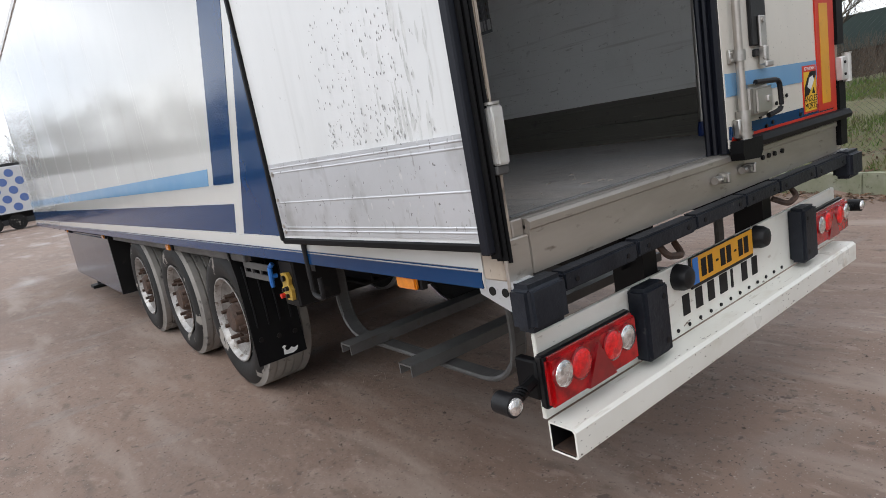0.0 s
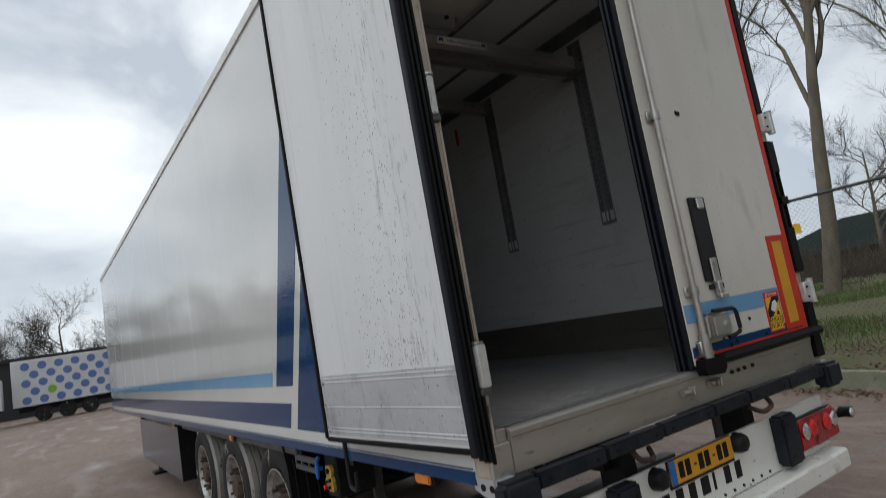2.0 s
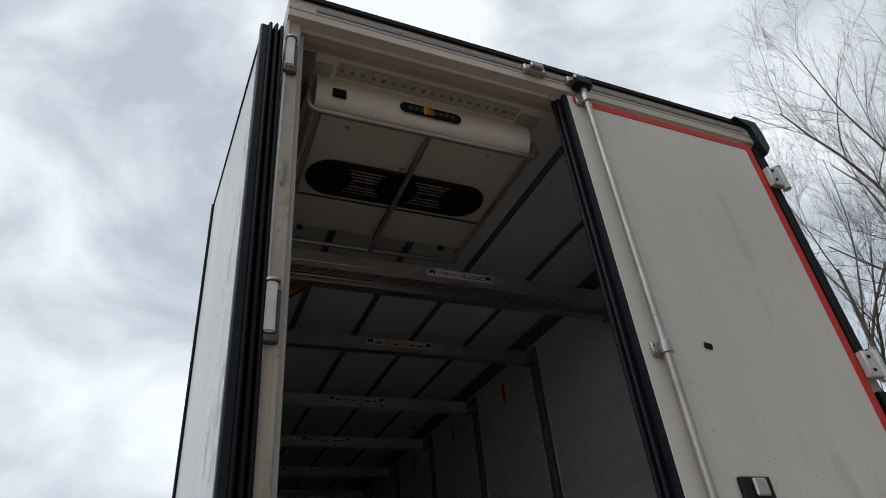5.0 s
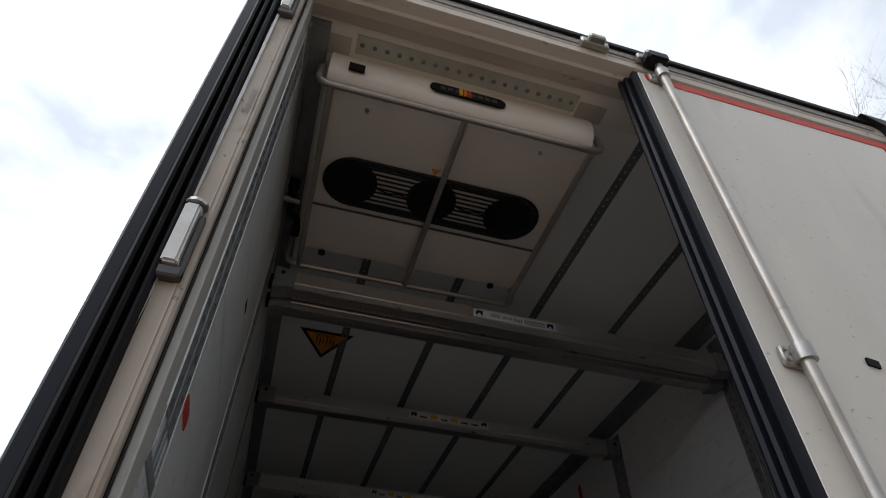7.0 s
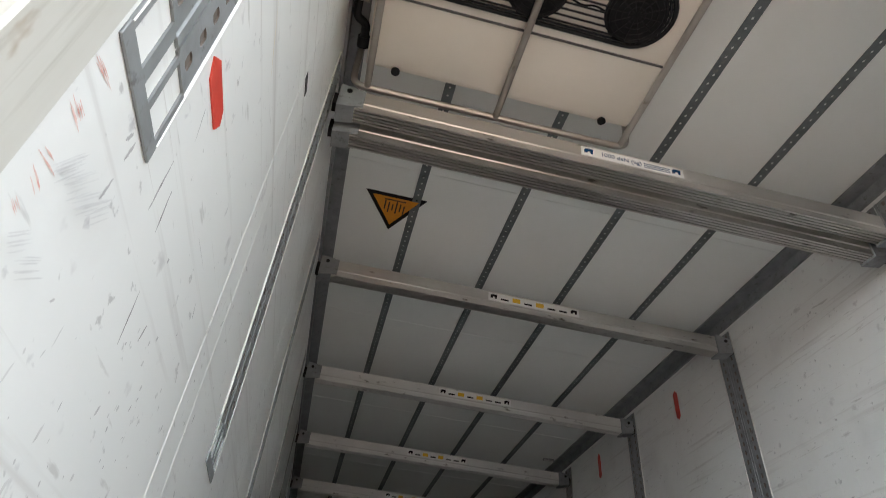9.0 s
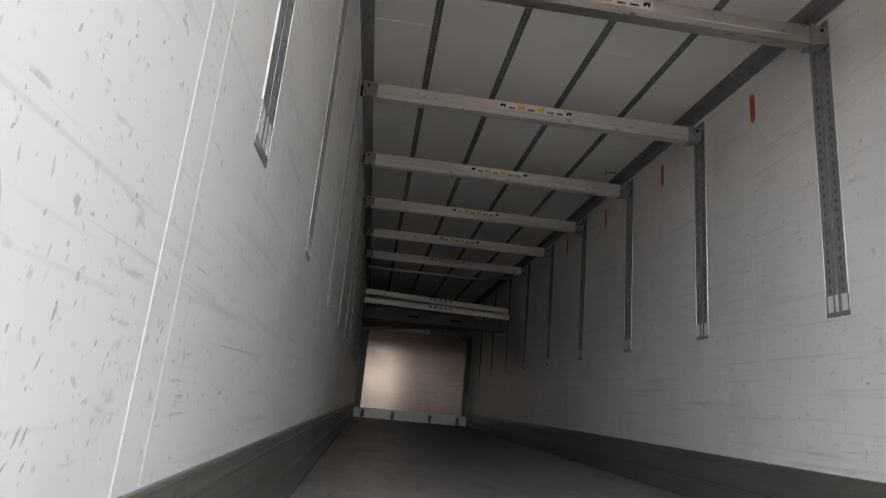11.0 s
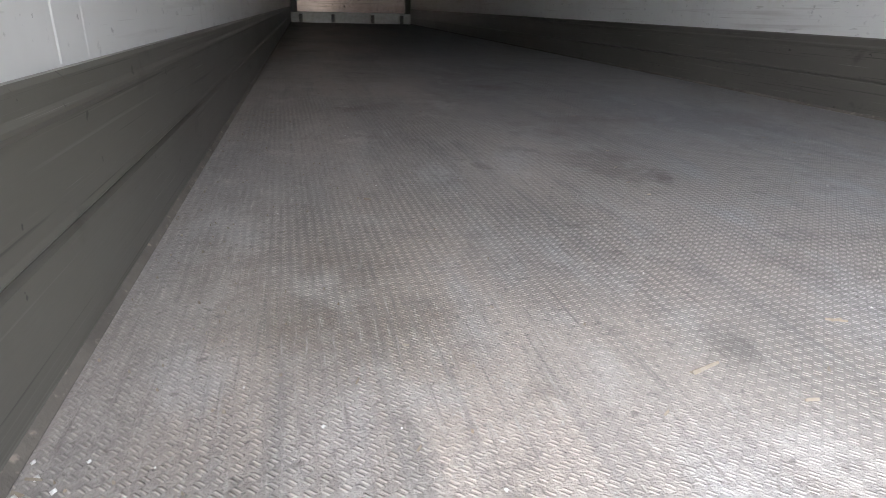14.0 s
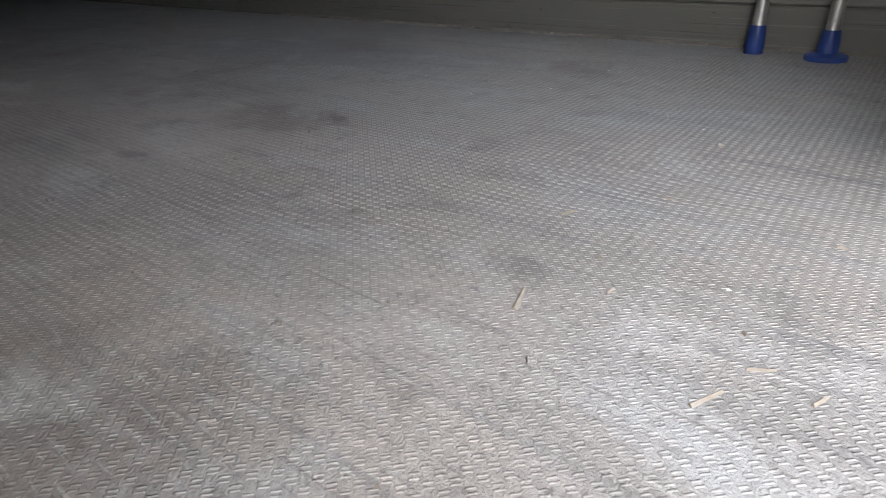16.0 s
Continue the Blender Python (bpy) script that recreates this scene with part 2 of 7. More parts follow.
KICK = material("grey_green_kick_plate", (0.136, 0.131, 0.115), 0.34, col2=(0.108, 0.104, 0.092), scale=2.0, stretch=(1, 0.5, 1),
                spots=((5, (1, 0.16, 22), 0.62, 0.70, (0.19, 0.184, 0.168)), (7, (1, 0.2, 30), 0.63, 0.68, (0.07, 0.067, 0.06)), (14, (1, 0.16, 22), 0.665, 0.70, (0.235, 0.228, 0.21)),
                       (8, (1, 1, 1), 0.64, 0.74, (0.085, 0.081, 0.072)), (30, (1, 1, 1), 0.70, 0.73, (0.045, 0.043, 0.04))), bump=0.12, bump_scale=12, bump_stretch=(1, 0.2, 4))
DOOR_INNER = material("grimy_white_door_lining", (0.74, 0.75, 0.745), 0.35, col2=(0.67, 0.68, 0.675), scale=2.0, stretch=(1, 1, 0.22),
                      spots=((3.0, (1, 1.6, 0.16), 0.54, 0.80, (0.59, 0.60, 0.59)), (13, (1, 1.2, 0.4), 0.64, 0.80, (0.58, 0.59, 0.58)),
                             (9, (1, 2.4, 0.06), 0.60, 0.80, (0.58, 0.585, 0.57)), (60, (1, 1.2, 0.8), 0.69, 0.76, (0.52, 0.53, 0.52))), bump=0.02, bump_scale=8)
DOOR_STAIN = material("grey_green_door_stain", (0.54, 0.55, 0.535), 0.5, col2=(0.66, 0.67, 0.655), scale=26, stretch=(1, 1, 0.5), low=0.4, high=0.6)
DOOR_SPECK = material("dark_door_speck", (0.24, 0.245, 0.24), 0.6, col2=(0.42, 0.42, 0.41), scale=30, low=0.4, high=0.6)
PALE_PLATE = material("pale_green_zinc_plate", (0.50, 0.50, 0.43), 0.5, 0.2, col2=(0.40, 0.40, 0.345), scale=9)
ALU_KICK = material("dull_aluminium_kick_plate", (0.60, 0.61, 0.63), 0.42, 0.55, col2=(0.52, 0.53, 0.54), scale=3,
                    spots=((24, (1, 1.4, 0.5), 0.66, 0.72, (0.38, 0.38, 0.38)), (7, (1, 1, 0.6), 0.54, 0.72, (0.40, 0.40, 0.40)), (50, (1, 1, 1), 0.66, 0.69, (0.2, 0.2, 0.2))))
EVAP_WHITE = material("ivory_evaporator_cover", (0.80, 0.755, 0.67), 0.33, col2=(0.75, 0.705, 0.62), scale=3, bump=0.01, bump_scale=20)
FRONT_SHEET = material("brushed_bulkhead_sheet", (0.34, 0.275, 0.235), 0.20, 0.9, col2=(0.24, 0.195, 0.17), scale=1.6, stretch=(1, 1, 0.8),
                       spots=((7, (1.2, 1, 1.0), 0.58, 0.70, (0.22, 0.17, 0.145)), (11, (1.6, 1, 0.9), 0.64, 0.66, (0.05, 0.04, 0.035)), (24, (1.2, 1, 1.6), 0.66, 0.68, (0.06, 0.05, 0.04)),
                              (20, (0.05, 1, 5), 0.52, 0.66, (0.17, 0.14, 0.12))), bump=0.03, bump_scale=1.8, rough_var=0.05)
HAZARD = material("orange_yellow_film", (0.74, 0.28, 0.01), 0.4, col2=(0.66, 0.24, 0.012), scale=14)
SCUFF = material("grey_scuff", (0.44, 0.44, 0.445), 0.7, col2=(0.62, 0.62, 0.62), scale=22, low=0.42, high=0.58)
FLOOR_DIRT = material("brown_floor_dirt", (0.165, 0.15, 0.13), 0.9, col2=(0.11, 0.10, 0.09), scale=9, spots=((60, (1, 1, 1), 0.6, 0.7, (0.30, 0.26, 0.22)),), bump=0.4, bump_scale=90)
GOUGE = material("dark_gouge", (0.25, 0.25, 0.255), 0.7, col2=(0.44, 0.44, 0.445), scale=60, low=0.4, high=0.6)
SMUDGE = material("faint_grey_smudge", (0.56, 0.56, 0.565), 0.6, col2=(0.66, 0.665, 0.665), scale=40)
TAN_RUN = material("dried_tan_run", (0.66, 0.60, 0.47), 0.5, col2=(0.72, 0.69, 0.62), scale=20)
CHALK_RED = material("red_crayon", (0.66, 0.36, 0.32), 0.8, col2=(0.72, 0.60, 0.57), scale=110, low=0.4, high=0.6)
STICKER_RED = material("red_sticker", (0.62, 0.06, 0.04), 0.4, scale=20)
# surroundings
CONCRETE = material("mossy_concrete_kerb", (0.30, 0.30, 0.23), 0.85, col2=(0.19, 0.21, 0.12), scale=4,
                    spots=((16, (1, 1, 1), 0.6, 0.7, (0.12, 0.12, 0.08)),), bump=0.3, bump_scale=40)
BARK = material("grey_brown_bark", (0.19, 0.16, 0.12), 0.9, col2=(0.11, 0.095, 0.07), scale=5, stretch=(1, 1, 0.3), bump=0.5, bump_scale=22)
FAR_TWIG = material("far_bare_twigs", (0.085, 0.072, 0.06), 0.9, scale=3, spec=0.1)
TWIG = material("bare_twigs", (0.095, 0.080, 0.065), 0.9, scale=3, spec=0.15)
GRASS = material("winter_grass", (0.082, 0.155, 0.030), 0.8, col2=(0.13, 0.125, 0.055), scale=1.6, low=0.42, high=0.62, spec=0.2)
LITTER = material("fallen_brown_leaves", (0.15, 0.085, 0.045), 0.85, col2=(0.09, 0.055, 0.035), scale=9)
HEDGE = material("brown_brushwood", (0.12, 0.085, 0.06), 0.9, col2=(0.07, 0.06, 0.045), scale=2)
ROOF_DARK = material("dark_green_barn_sheet", (0.010, 0.019, 0.016), 0.8, col2=(0.014, 0.025, 0.021), scale=1, spec=0.1)
BARN_WALL = material("weathered_barn_brick", (0.095, 0.062, 0.05), 0.9, col2=(0.06, 0.042, 0.036), scale=1.5, spec=0.15)
FAR_DARK = material("dark_warehouse_cladding", (0.016, 0.017, 0.018), 0.6, col2=(0.026, 0.026, 0.027), scale=0.5)
FAR_WHITE = material("white_trailer_side", (0.68, 0.69, 0.70), 0.4, col2=(0.6, 0.61, 0.62), scale=0.8)
DOT_BLUE = material("blue_dot_vinyl", (0.10, 0.17, 0.42), 0.4, col2=(0.14, 0.22, 0.46), scale=0.5)
DOT_GREEN = material("green_dot_vinyl", (0.24, 0.46, 0.05), 0.4, scale=1)
STONE = material("grey_gravel", (0.085, 0.062, 0.050), 0.9, col2=(0.24, 0.195, 0.165), scale=30, low=0.45, high=0.6)
HOLE_DARK = material("shaded_steel_hole", (0.035, 0.034, 0.033), 0.7, col2=(0.06, 0.055, 0.05), scale=30, spec=0.15)
HOLE_BROWN = material("brown_hole_inside", (0.13, 0.105, 0.09), 0.8, col2=(0.17, 0.15, 0.135), scale=30)
MAT_RUBBER = material("worn_threshold_rubber", (0.10, 0.10, 0.10), 0.55, col2=(0.17, 0.165, 0.16), scale=14, spots=((60, (1, 1, 1), 0.6, 0.7, (0.26, 0.25, 0.24)),), spec=0.25)
JAMB = material("worn_grey_white_jamb", (0.55, 0.545, 0.51), 0.45, col2=(0.45, 0.44, 0.40), scale=5, stretch=(1, 2, 0.15),
                spots=((30, (1, 2.5, 0.08), 0.58, 0.72, (0.38, 0.37, 0.33)), (14, (1, 1.5, 0.6), 0.64, 0.70, (0.36, 0.31, 0.25)), (5, (1, 1, 0.3), 0.58, 0.74, (0.44, 0.39, 0.32))))
WIRE = material("dark_fence_wire", (0.06, 0.065, 0.06), 0.5, 0.4, scale=10)


def ground_material():
    """Compacted reddish-brown dirt with wheel tracks, damp patches and a few puddles."""
    m = material("compacted_brown_dirt", (0.25, 0.170, 0.129), 0.82, col2=(0.168, 0.115, 0.090), scale=0.7, stretch=(1, 0.55, 1),
                 spots=((2.6, (1.4, 0.5, 1), 0.54, 0.74, (0.27, 0.205, 0.168)), (9, (1.5, 0.7, 1), 0.57, 0.70, (0.275, 0.205, 0.165)), (5, (1.5, 0.6, 1), 0.59, 0.70, (0.155, 0.108, 0.084)), (1.3, (0.5, 1.6, 1), 0.60, 0.70, (0.22, 0.18, 0.155)),
                        (22, (1, 1, 1), 0.62, 0.68, (0.13, 0.098, 0.08)), (75, (1, 1, 1), 0.64, 0.68, (0.36, 0.31, 0.265)), (48, (1, 1, 1), 0.64, 0.67, (0.09, 0.066, 0.052)), (150, (1, 1, 1), 0.60, 0.70, (0.15, 0.115, 0.095)), (210, (1, 1, 1), 0.67, 0.73, (0.33, 0.28, 0.24)), (0.9, (2.2, 0.35, 1), 0.56, 0.68, (0.30, 0.235, 0.195)), (13, (1, 1, 1), 0.66, 0.70, (0.12, 0.085, 0.068))), bump=0.55, bump_scale=14)
    n, l = m.node_tree.nodes, m.node_tree.links
    b = n["Principled BSDF"]
    geo = n.new("ShaderNodeNewGeometry")
    mp = n.new("ShaderNodeMapping")
    mp.inputs["Scale"].default_value = (0.55, 0.17, 1)
    l.new(geo.outputs["Position"], mp.inputs["Vector"])
    t = n.new("ShaderNodeTexNoise")
    t.inputs["Scale"].default_value = 1.6
    t.inputs["Detail"].default_value = 3
    l.new(mp.outputs["Vector"], t.inputs["Vector"])
    r = n.new("ShaderNodeMapRange")
    r.inputs["From Min"].default_value, r.inputs["From Max"].default_value = 0.54, 0.70
    r.inputs["To Min"].default_value, r.inputs["To Max"].default_value = 0.72, 0.34
    l.new(t.outputs["Fac"], r.inputs["Value"])
    l.new(r.outputs["Result"], b.inputs["Roughness"])
    return m


def floor_material():
    """Anti-slip floor: a woven relief of short ribs under a film of dust, worn by traffic."""
    m = material("antislip_floor", (0.356, 0.316, 0.282), 0.44, 0.0, col2=(0.278, 0.262, 0.250), scale=1.1, stretch=(1.4, 0.5, 1), low=0.42, high=0.6,
                 spots=((5, (1.6, 0.5, 1), 0.53, 0.68, (0.365, 0.353, 0.340)), (4, (3.6, 0.22, 1), 0.57, 0.72, (0.237, 0.224, 0.212)), (2.2, (1, 1, 1), 0.58, 0.72, (0.205, 0.172, 0.150)),
                        (7, (5, 0.22, 1), 0.63, 0.76, (0.199, 0.187, 0.178)), (9, (1, 0.8, 1), 0.55, 0.68, (0.382, 0.357, 0.332)), (14, (1, 0.8, 1), 0.57, 0.74, (0.232, 0.212, 0.195)), (34, (5, 0.2, 1), 0.57, 0.70, (0.232, 0.212, 0.195)), (50, (4, 0.35, 1), 0.58, 0.70, (0.385, 0.362, 0.335)), (80, (1, 1, 1), 0.62, 0.68, (0.216, 0.199, 0.183)), (26, (4, 0.2, 1), 0.62, 0.78, (0.224, 0.207, 0.191)), (6, (1, 1, 1), 0.67, 0.76, (0.160, 0.136, 0.120)),
                        (90, (1, 1, 1), 0.67, 0.71, (0.40, 0.38, 0.355))))
    n, l = m.node_tree.nodes, m.node_tree.links
    b = n["Principled BSDF"]
    geo = n.new("ShaderNodeNewGeometry")

    def calc(op, a, c=None):
        k = n.new("ShaderNodeMath")
        k.operation = op
        for sock, v in zip(k.inputs, (a, c)):
            if v is None:
                continue
            if isinstance(v, (int, float)):
                sock.default_value = v
            else:
                l.new(v, sock)
        return k.outputs[0]

    def ramp(v, a, z, lo=0.0, hi=1.0):
        r = n.new("ShaderNodeMapRange")
        r.inputs["From Min"].default_value, r.inputs["From Max"].default_value = a, z
        r.inputs["To Min"].default_value, r.inputs["To Max"].default_value = lo, hi
        l.new(v, r.inputs["Value"])
        return r.outputs["Result"]

    def cloud(sc, st, detail):
        mp = n.new("ShaderNodeMapping")
        mp.inputs["Scale"].default_value = st
        l.new(geo.outputs["Position"], mp.inputs["Vector"])
        t = n.new("ShaderNodeTexNoise")
        t.inputs["Scale"].default_value = sc
        t.inputs["Detail"].default_value = detail
        l.new(mp.outputs["Vector"], t.inputs["Vector"])
        return t.outputs["Fac"]

    # woven relief: cells with two short ribs each, turned by a right angle from cell to cell
    CELL = 0.0104
    mp = n.new("ShaderNodeMapping")
    mp.inputs["Rotation"].default_value = (0, 0, radians(43))
    mp.inputs["Scale"].default_value = (1 / CELL, 1 / CELL, 0)
    l.new(geo.outputs["Position"], mp.inputs["Vector"])
    sep = n.new("ShaderNodeSeparateXYZ")
    l.new(mp.outputs["Vector"], sep.inputs[0])
    u, v = sep.outputs["X"], sep.outputs["Y"]
    odd = calc('MODULO', calc('ADD', calc('FLOOR', u), calc('FLOOR', v)), 2.0)
    odd = calc('ABSOLUTE', odd)

    def ribs(across, length):
        wave = ramp(calc('ABSOLUTE', calc('SINE', calc('MULTIPLY', across, 2 * math.pi))), 0.60, 0.98)
        ends = ramp(calc('ABSOLUTE', calc('SINE', calc('MULTIPLY', length, math.pi))), 0.1, 0.45)
        return calc('MULTIPLY', wave, ends)
    pick = n.new("ShaderNodeMix")
    l.new(odd, pick.inputs["Factor"])
    # one rib direction is nearly flattened, as if light caught only the other
    l.new(calc('MULTIPLY', ribs(u, v), 0.14), pick.inputs["A"])
    l.new(ribs(v, u), pick.inputs["B"])
    # dust fills the relief in patches, more along the left wall
    pos = n.new("ShaderNodeSeparateXYZ")
    l.new(geo.outputs["Position"], pos.inputs[0])
    bare = calc('ADD', ramp(cloud(2.6, (1.3, 0.6, 1), 8), 0.30, 0.68), ramp(pos.outputs["X"], -1.1, 0.0, -0.50, 0.25))
    bare = ramp(bare, 0.0, 0.75, 0.28, 1.0)
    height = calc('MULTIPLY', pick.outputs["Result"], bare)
    grain = cloud(420, (1, 1, 1), 3)
    bp = n.new("ShaderNodeBump")
    bp.inputs["Strength"].default_value = 0.85
    bp.inputs["Distance"].default_value = 0.0036
    l.new(calc('ADD', height, calc('MULTIPLY', grain, 0.5)), bp.inputs["Height"])
    l.new(bp.outputs["Normal"], b.inputs["Normal"])
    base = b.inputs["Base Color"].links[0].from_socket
    # relief shading put into the colour: lit ribs lighter, grooves darker
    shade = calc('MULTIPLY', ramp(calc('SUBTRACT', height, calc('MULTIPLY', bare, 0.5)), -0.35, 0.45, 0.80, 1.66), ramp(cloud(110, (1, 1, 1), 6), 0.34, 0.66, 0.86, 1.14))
    # brown dust by the left wall, cleaner blue-grey metal towards the right, darkened to offset light
    tint = n.new("ShaderNodeMix")
    tint.data_type = 'RGBA'
    l.new(ramp(pos.outputs["X"], -0.85, 0.35, 0.0, 1.0), tint.inputs["Factor"])
    l.new(base, tint.inputs["A"])
    cool = n.new("ShaderNodeVectorMath")
    cool.operation = 'MULTIPLY'
    l.new(base, cool.inputs[0])
    cool.inputs[1].default_value = (0.79, 0.865, 0.96)
    l.new(cool.outputs["Vector"], tint.inputs["B"])
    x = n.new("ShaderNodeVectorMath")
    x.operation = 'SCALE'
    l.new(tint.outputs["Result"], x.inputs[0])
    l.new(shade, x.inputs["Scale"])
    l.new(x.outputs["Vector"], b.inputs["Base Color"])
    return m


GROUND = ground_material()
FLOOR = floor_material()


# ---- building helpers ----
def box(bm, x0, x1, y0, y1, z0, z1, bev=0.0, seg=1):
    vs = [bm.verts.new((x, y, z)) for x in (x0, x1) for y in (y0, y1) for z in (z0, z1)]
    fs = [bm.faces.new([vs[i] for i in q]) for q in ((0, 1, 3, 2), (4, 6, 7, 5), (0, 4, 5, 1), (2, 3, 7, 6), (0, 2, 6, 4), (1, 5, 7, 3))]
    if bev:
        edges = list({e for f in fs for e in f.edges})
        bmesh.ops.bevel(bm, geom=edges, offset=bev, segments=seg, affect='EDGES')
    return vs


def frame_of(d):
    d = Vector(d).normalized()
    a = Vector((0, 0, 1)) if abs(d.z) < 0.9 else Vector((1, 0, 0))
    u = d.cross(a).normalized()
    return u, d.cross(u).normalized()


def tube(bm, pts, r, n=8, closed=False):
    """A round tube along pts; r is one radius or one for each point."""
    pts = [Vector(p) for p in pts]
    rings = []
    for i, p in enumerate(pts):
        a = pts[i - 1] if i or closed else pts[0]
        c = pts[(i + 1) % len(pts)] if i < len(pts) - 1 or closed else pts[-1]
        u, v = frame_of(c - a)
        rr = r[i] if isinstance(r, (list, tuple)) else r
        rings.append([bm.verts.new(p + rr * (math.cos(2 * math.pi * k / n) * u + math.sin(2 * math.pi * k / n) * v)) for k in range(n)])
    for i in range(len(rings) - (0 if closed else 1)):
        a, c = rings[i], rings[(i + 1) % len(rings)]
        for k in range(n):
            bm.faces.new((a[k], a[(k + 1) % n], c[(k + 1) % n], c[k]))
    if not closed:
        bm.faces.new(rings[0][::-1])
        bm.faces.new(rings[-1])


def cyl(bm, p0, p1, r, n=16):
    tube(bm, [p0, p1], r, n)


def bent(pts, r=0.05, k=5):
    """pts with their inner corners rounded by radius r."""
    pts = [Vector(p) for p in pts]
    out = [pts[0]]
    for i in range(1, len(pts) - 1):
        a, b, c = pts[i - 1], pts[i], pts[i + 1]
        d0, d1 = (a - b).normalized(), (c - b).normalized()
        q = min(r, (a - b).length * 0.49, (c - b).length * 0.49)
        s, e = b + d0 * q, b + d1 * q
        for j in range(k + 1):
            t = j / k
            out.append((1 - t) ** 2 * s + 2 * t * (1 - t) * b + t * t * e)
    return out + [pts[-1]]


def prism(bm, prof, axis, a, c):
    """The outline prof, a list of pairs, drawn out along an axis (0, 1, 2) from a to c."""
    def at(p, h):
        q = list(p)
        q.insert(axis, h)
        return q
    lo = [bm.verts.new(at(p, a)) for p in prof]
    hi = [bm.verts.new(at(p, c)) for p in prof]
    k = len(prof)
    for i in range(k):
        bm.faces.new((lo[i], lo[(i + 1) % k], hi[(i + 1) % k], hi[i]))
    bm.faces.new(lo[::-1])
    bm.faces.new(hi)


def lathe(bm, prof, centre, axis, n=32, caps=True):
    """prof: pairs (radius, distance along the axis from the centre), turned round the axis (0, 1, 2)."""
    c = Vector(centre)
    rings = []
    for r, h in prof:
        ring = []
        for k in range(n):
            a, b = r * math.cos(2 * math.pi * k / n), r * math.sin(2 * math.pi * k / n)
            q = [a, b]
            q.insert(axis, h)
            ring.append(bm.verts.new(c + Vector(q)))
        rings.append(ring)
    for a, b in zip(rings, rings[1:]):
        for k in range(n):
            bm.faces.new((a[k], a[(k + 1) % n], b[(k + 1) % n], b[k]))
    for ring in (rings[0], rings[-1]) if caps else ():
        if (ring[0].co - ring[n // 2].co).length > 1e-4:
            bm.faces.new(ring)


def stadium(cx, cy, half, r, n=10):
    """A lying oval with straight sides: half is half its straight length."""
    out = []
    for s, a0 in ((1, -90), (-1, 90)):
        for i in range(n + 1):
            a = radians(a0 + 180 * i / n)
            out.append((cx + s * half + r * math.cos(a), cy + r * math.sin(a)))
    return out


def finish(bm, name, mat, smooth=False):
    bmesh.ops.recalc_face_normals(bm, faces=bm.faces[:])
    me = bpy.data.meshes.new(name)
    bm.to_mesh(me)
    bm.free()
    me.materials.append(mat)
    if smooth:
        me.polygons.foreach_set("use_smooth", [True] * len(me.polygons))
        me.set_sharp_from_angle(angle=radians(38))
    return me


def thing(name, base, label, category, group="", kind=""):
    e = new(name)
    e.empty_display_size = 0.2
    e.matrix_basis = Matrix.Translation(base)
    return tagged(e, label, category, group, kind)


def part(name, bm, mat, parent, label="", smooth=False, m=None):
    """One mesh under a thing or under a part, its shape given in the place's own coordinates."""
    if m is not None:
        bm.transform(m)
    ob = new(name, finish(bm, name, mat, smooth))
    ob.parent = parent
    if parent.type == 'EMPTY':
        ob.matrix_parent_inverse = parent.matrix_basis.inverted()
    if label:
        tagged(ob, label)
    return ob


def solid(name, bm, mat, label, category, group="", kind="", smooth=False):
    return tagged(new(name, finish(bm, name, mat, smooth)), label, category, group, kind)


def boxed(name, dims, mat, parent, label="", bev=0.0, m=None):
    bm = bmesh.new()
    box(bm, *dims, bev)
    return part(name, bm, mat, parent, label, m=m)


def lettering(text, size, m, mat, parent, name="lettering", label=""):
    c = bpy.data.curves.new(name, 'FONT')
    c.body, c.size, c.extrude = text, size, 0.0006
    c.align_x, c.align_y = 'CENTER', 'CENTER'
    tmp = bpy.data.objects.new(name, c)
    me = bpy.data.meshes.new_from_object(tmp)
    bpy.data.objects.remove(tmp)
    me.transform(m)
    me.materials.append(mat)
    ob = new(name, me)
    ob.parent = parent
    if parent.type == 'EMPTY':
        ob.matrix_parent_inverse = parent.matrix_basis.inverted()
    if label:
        tagged(ob, label)
    return ob


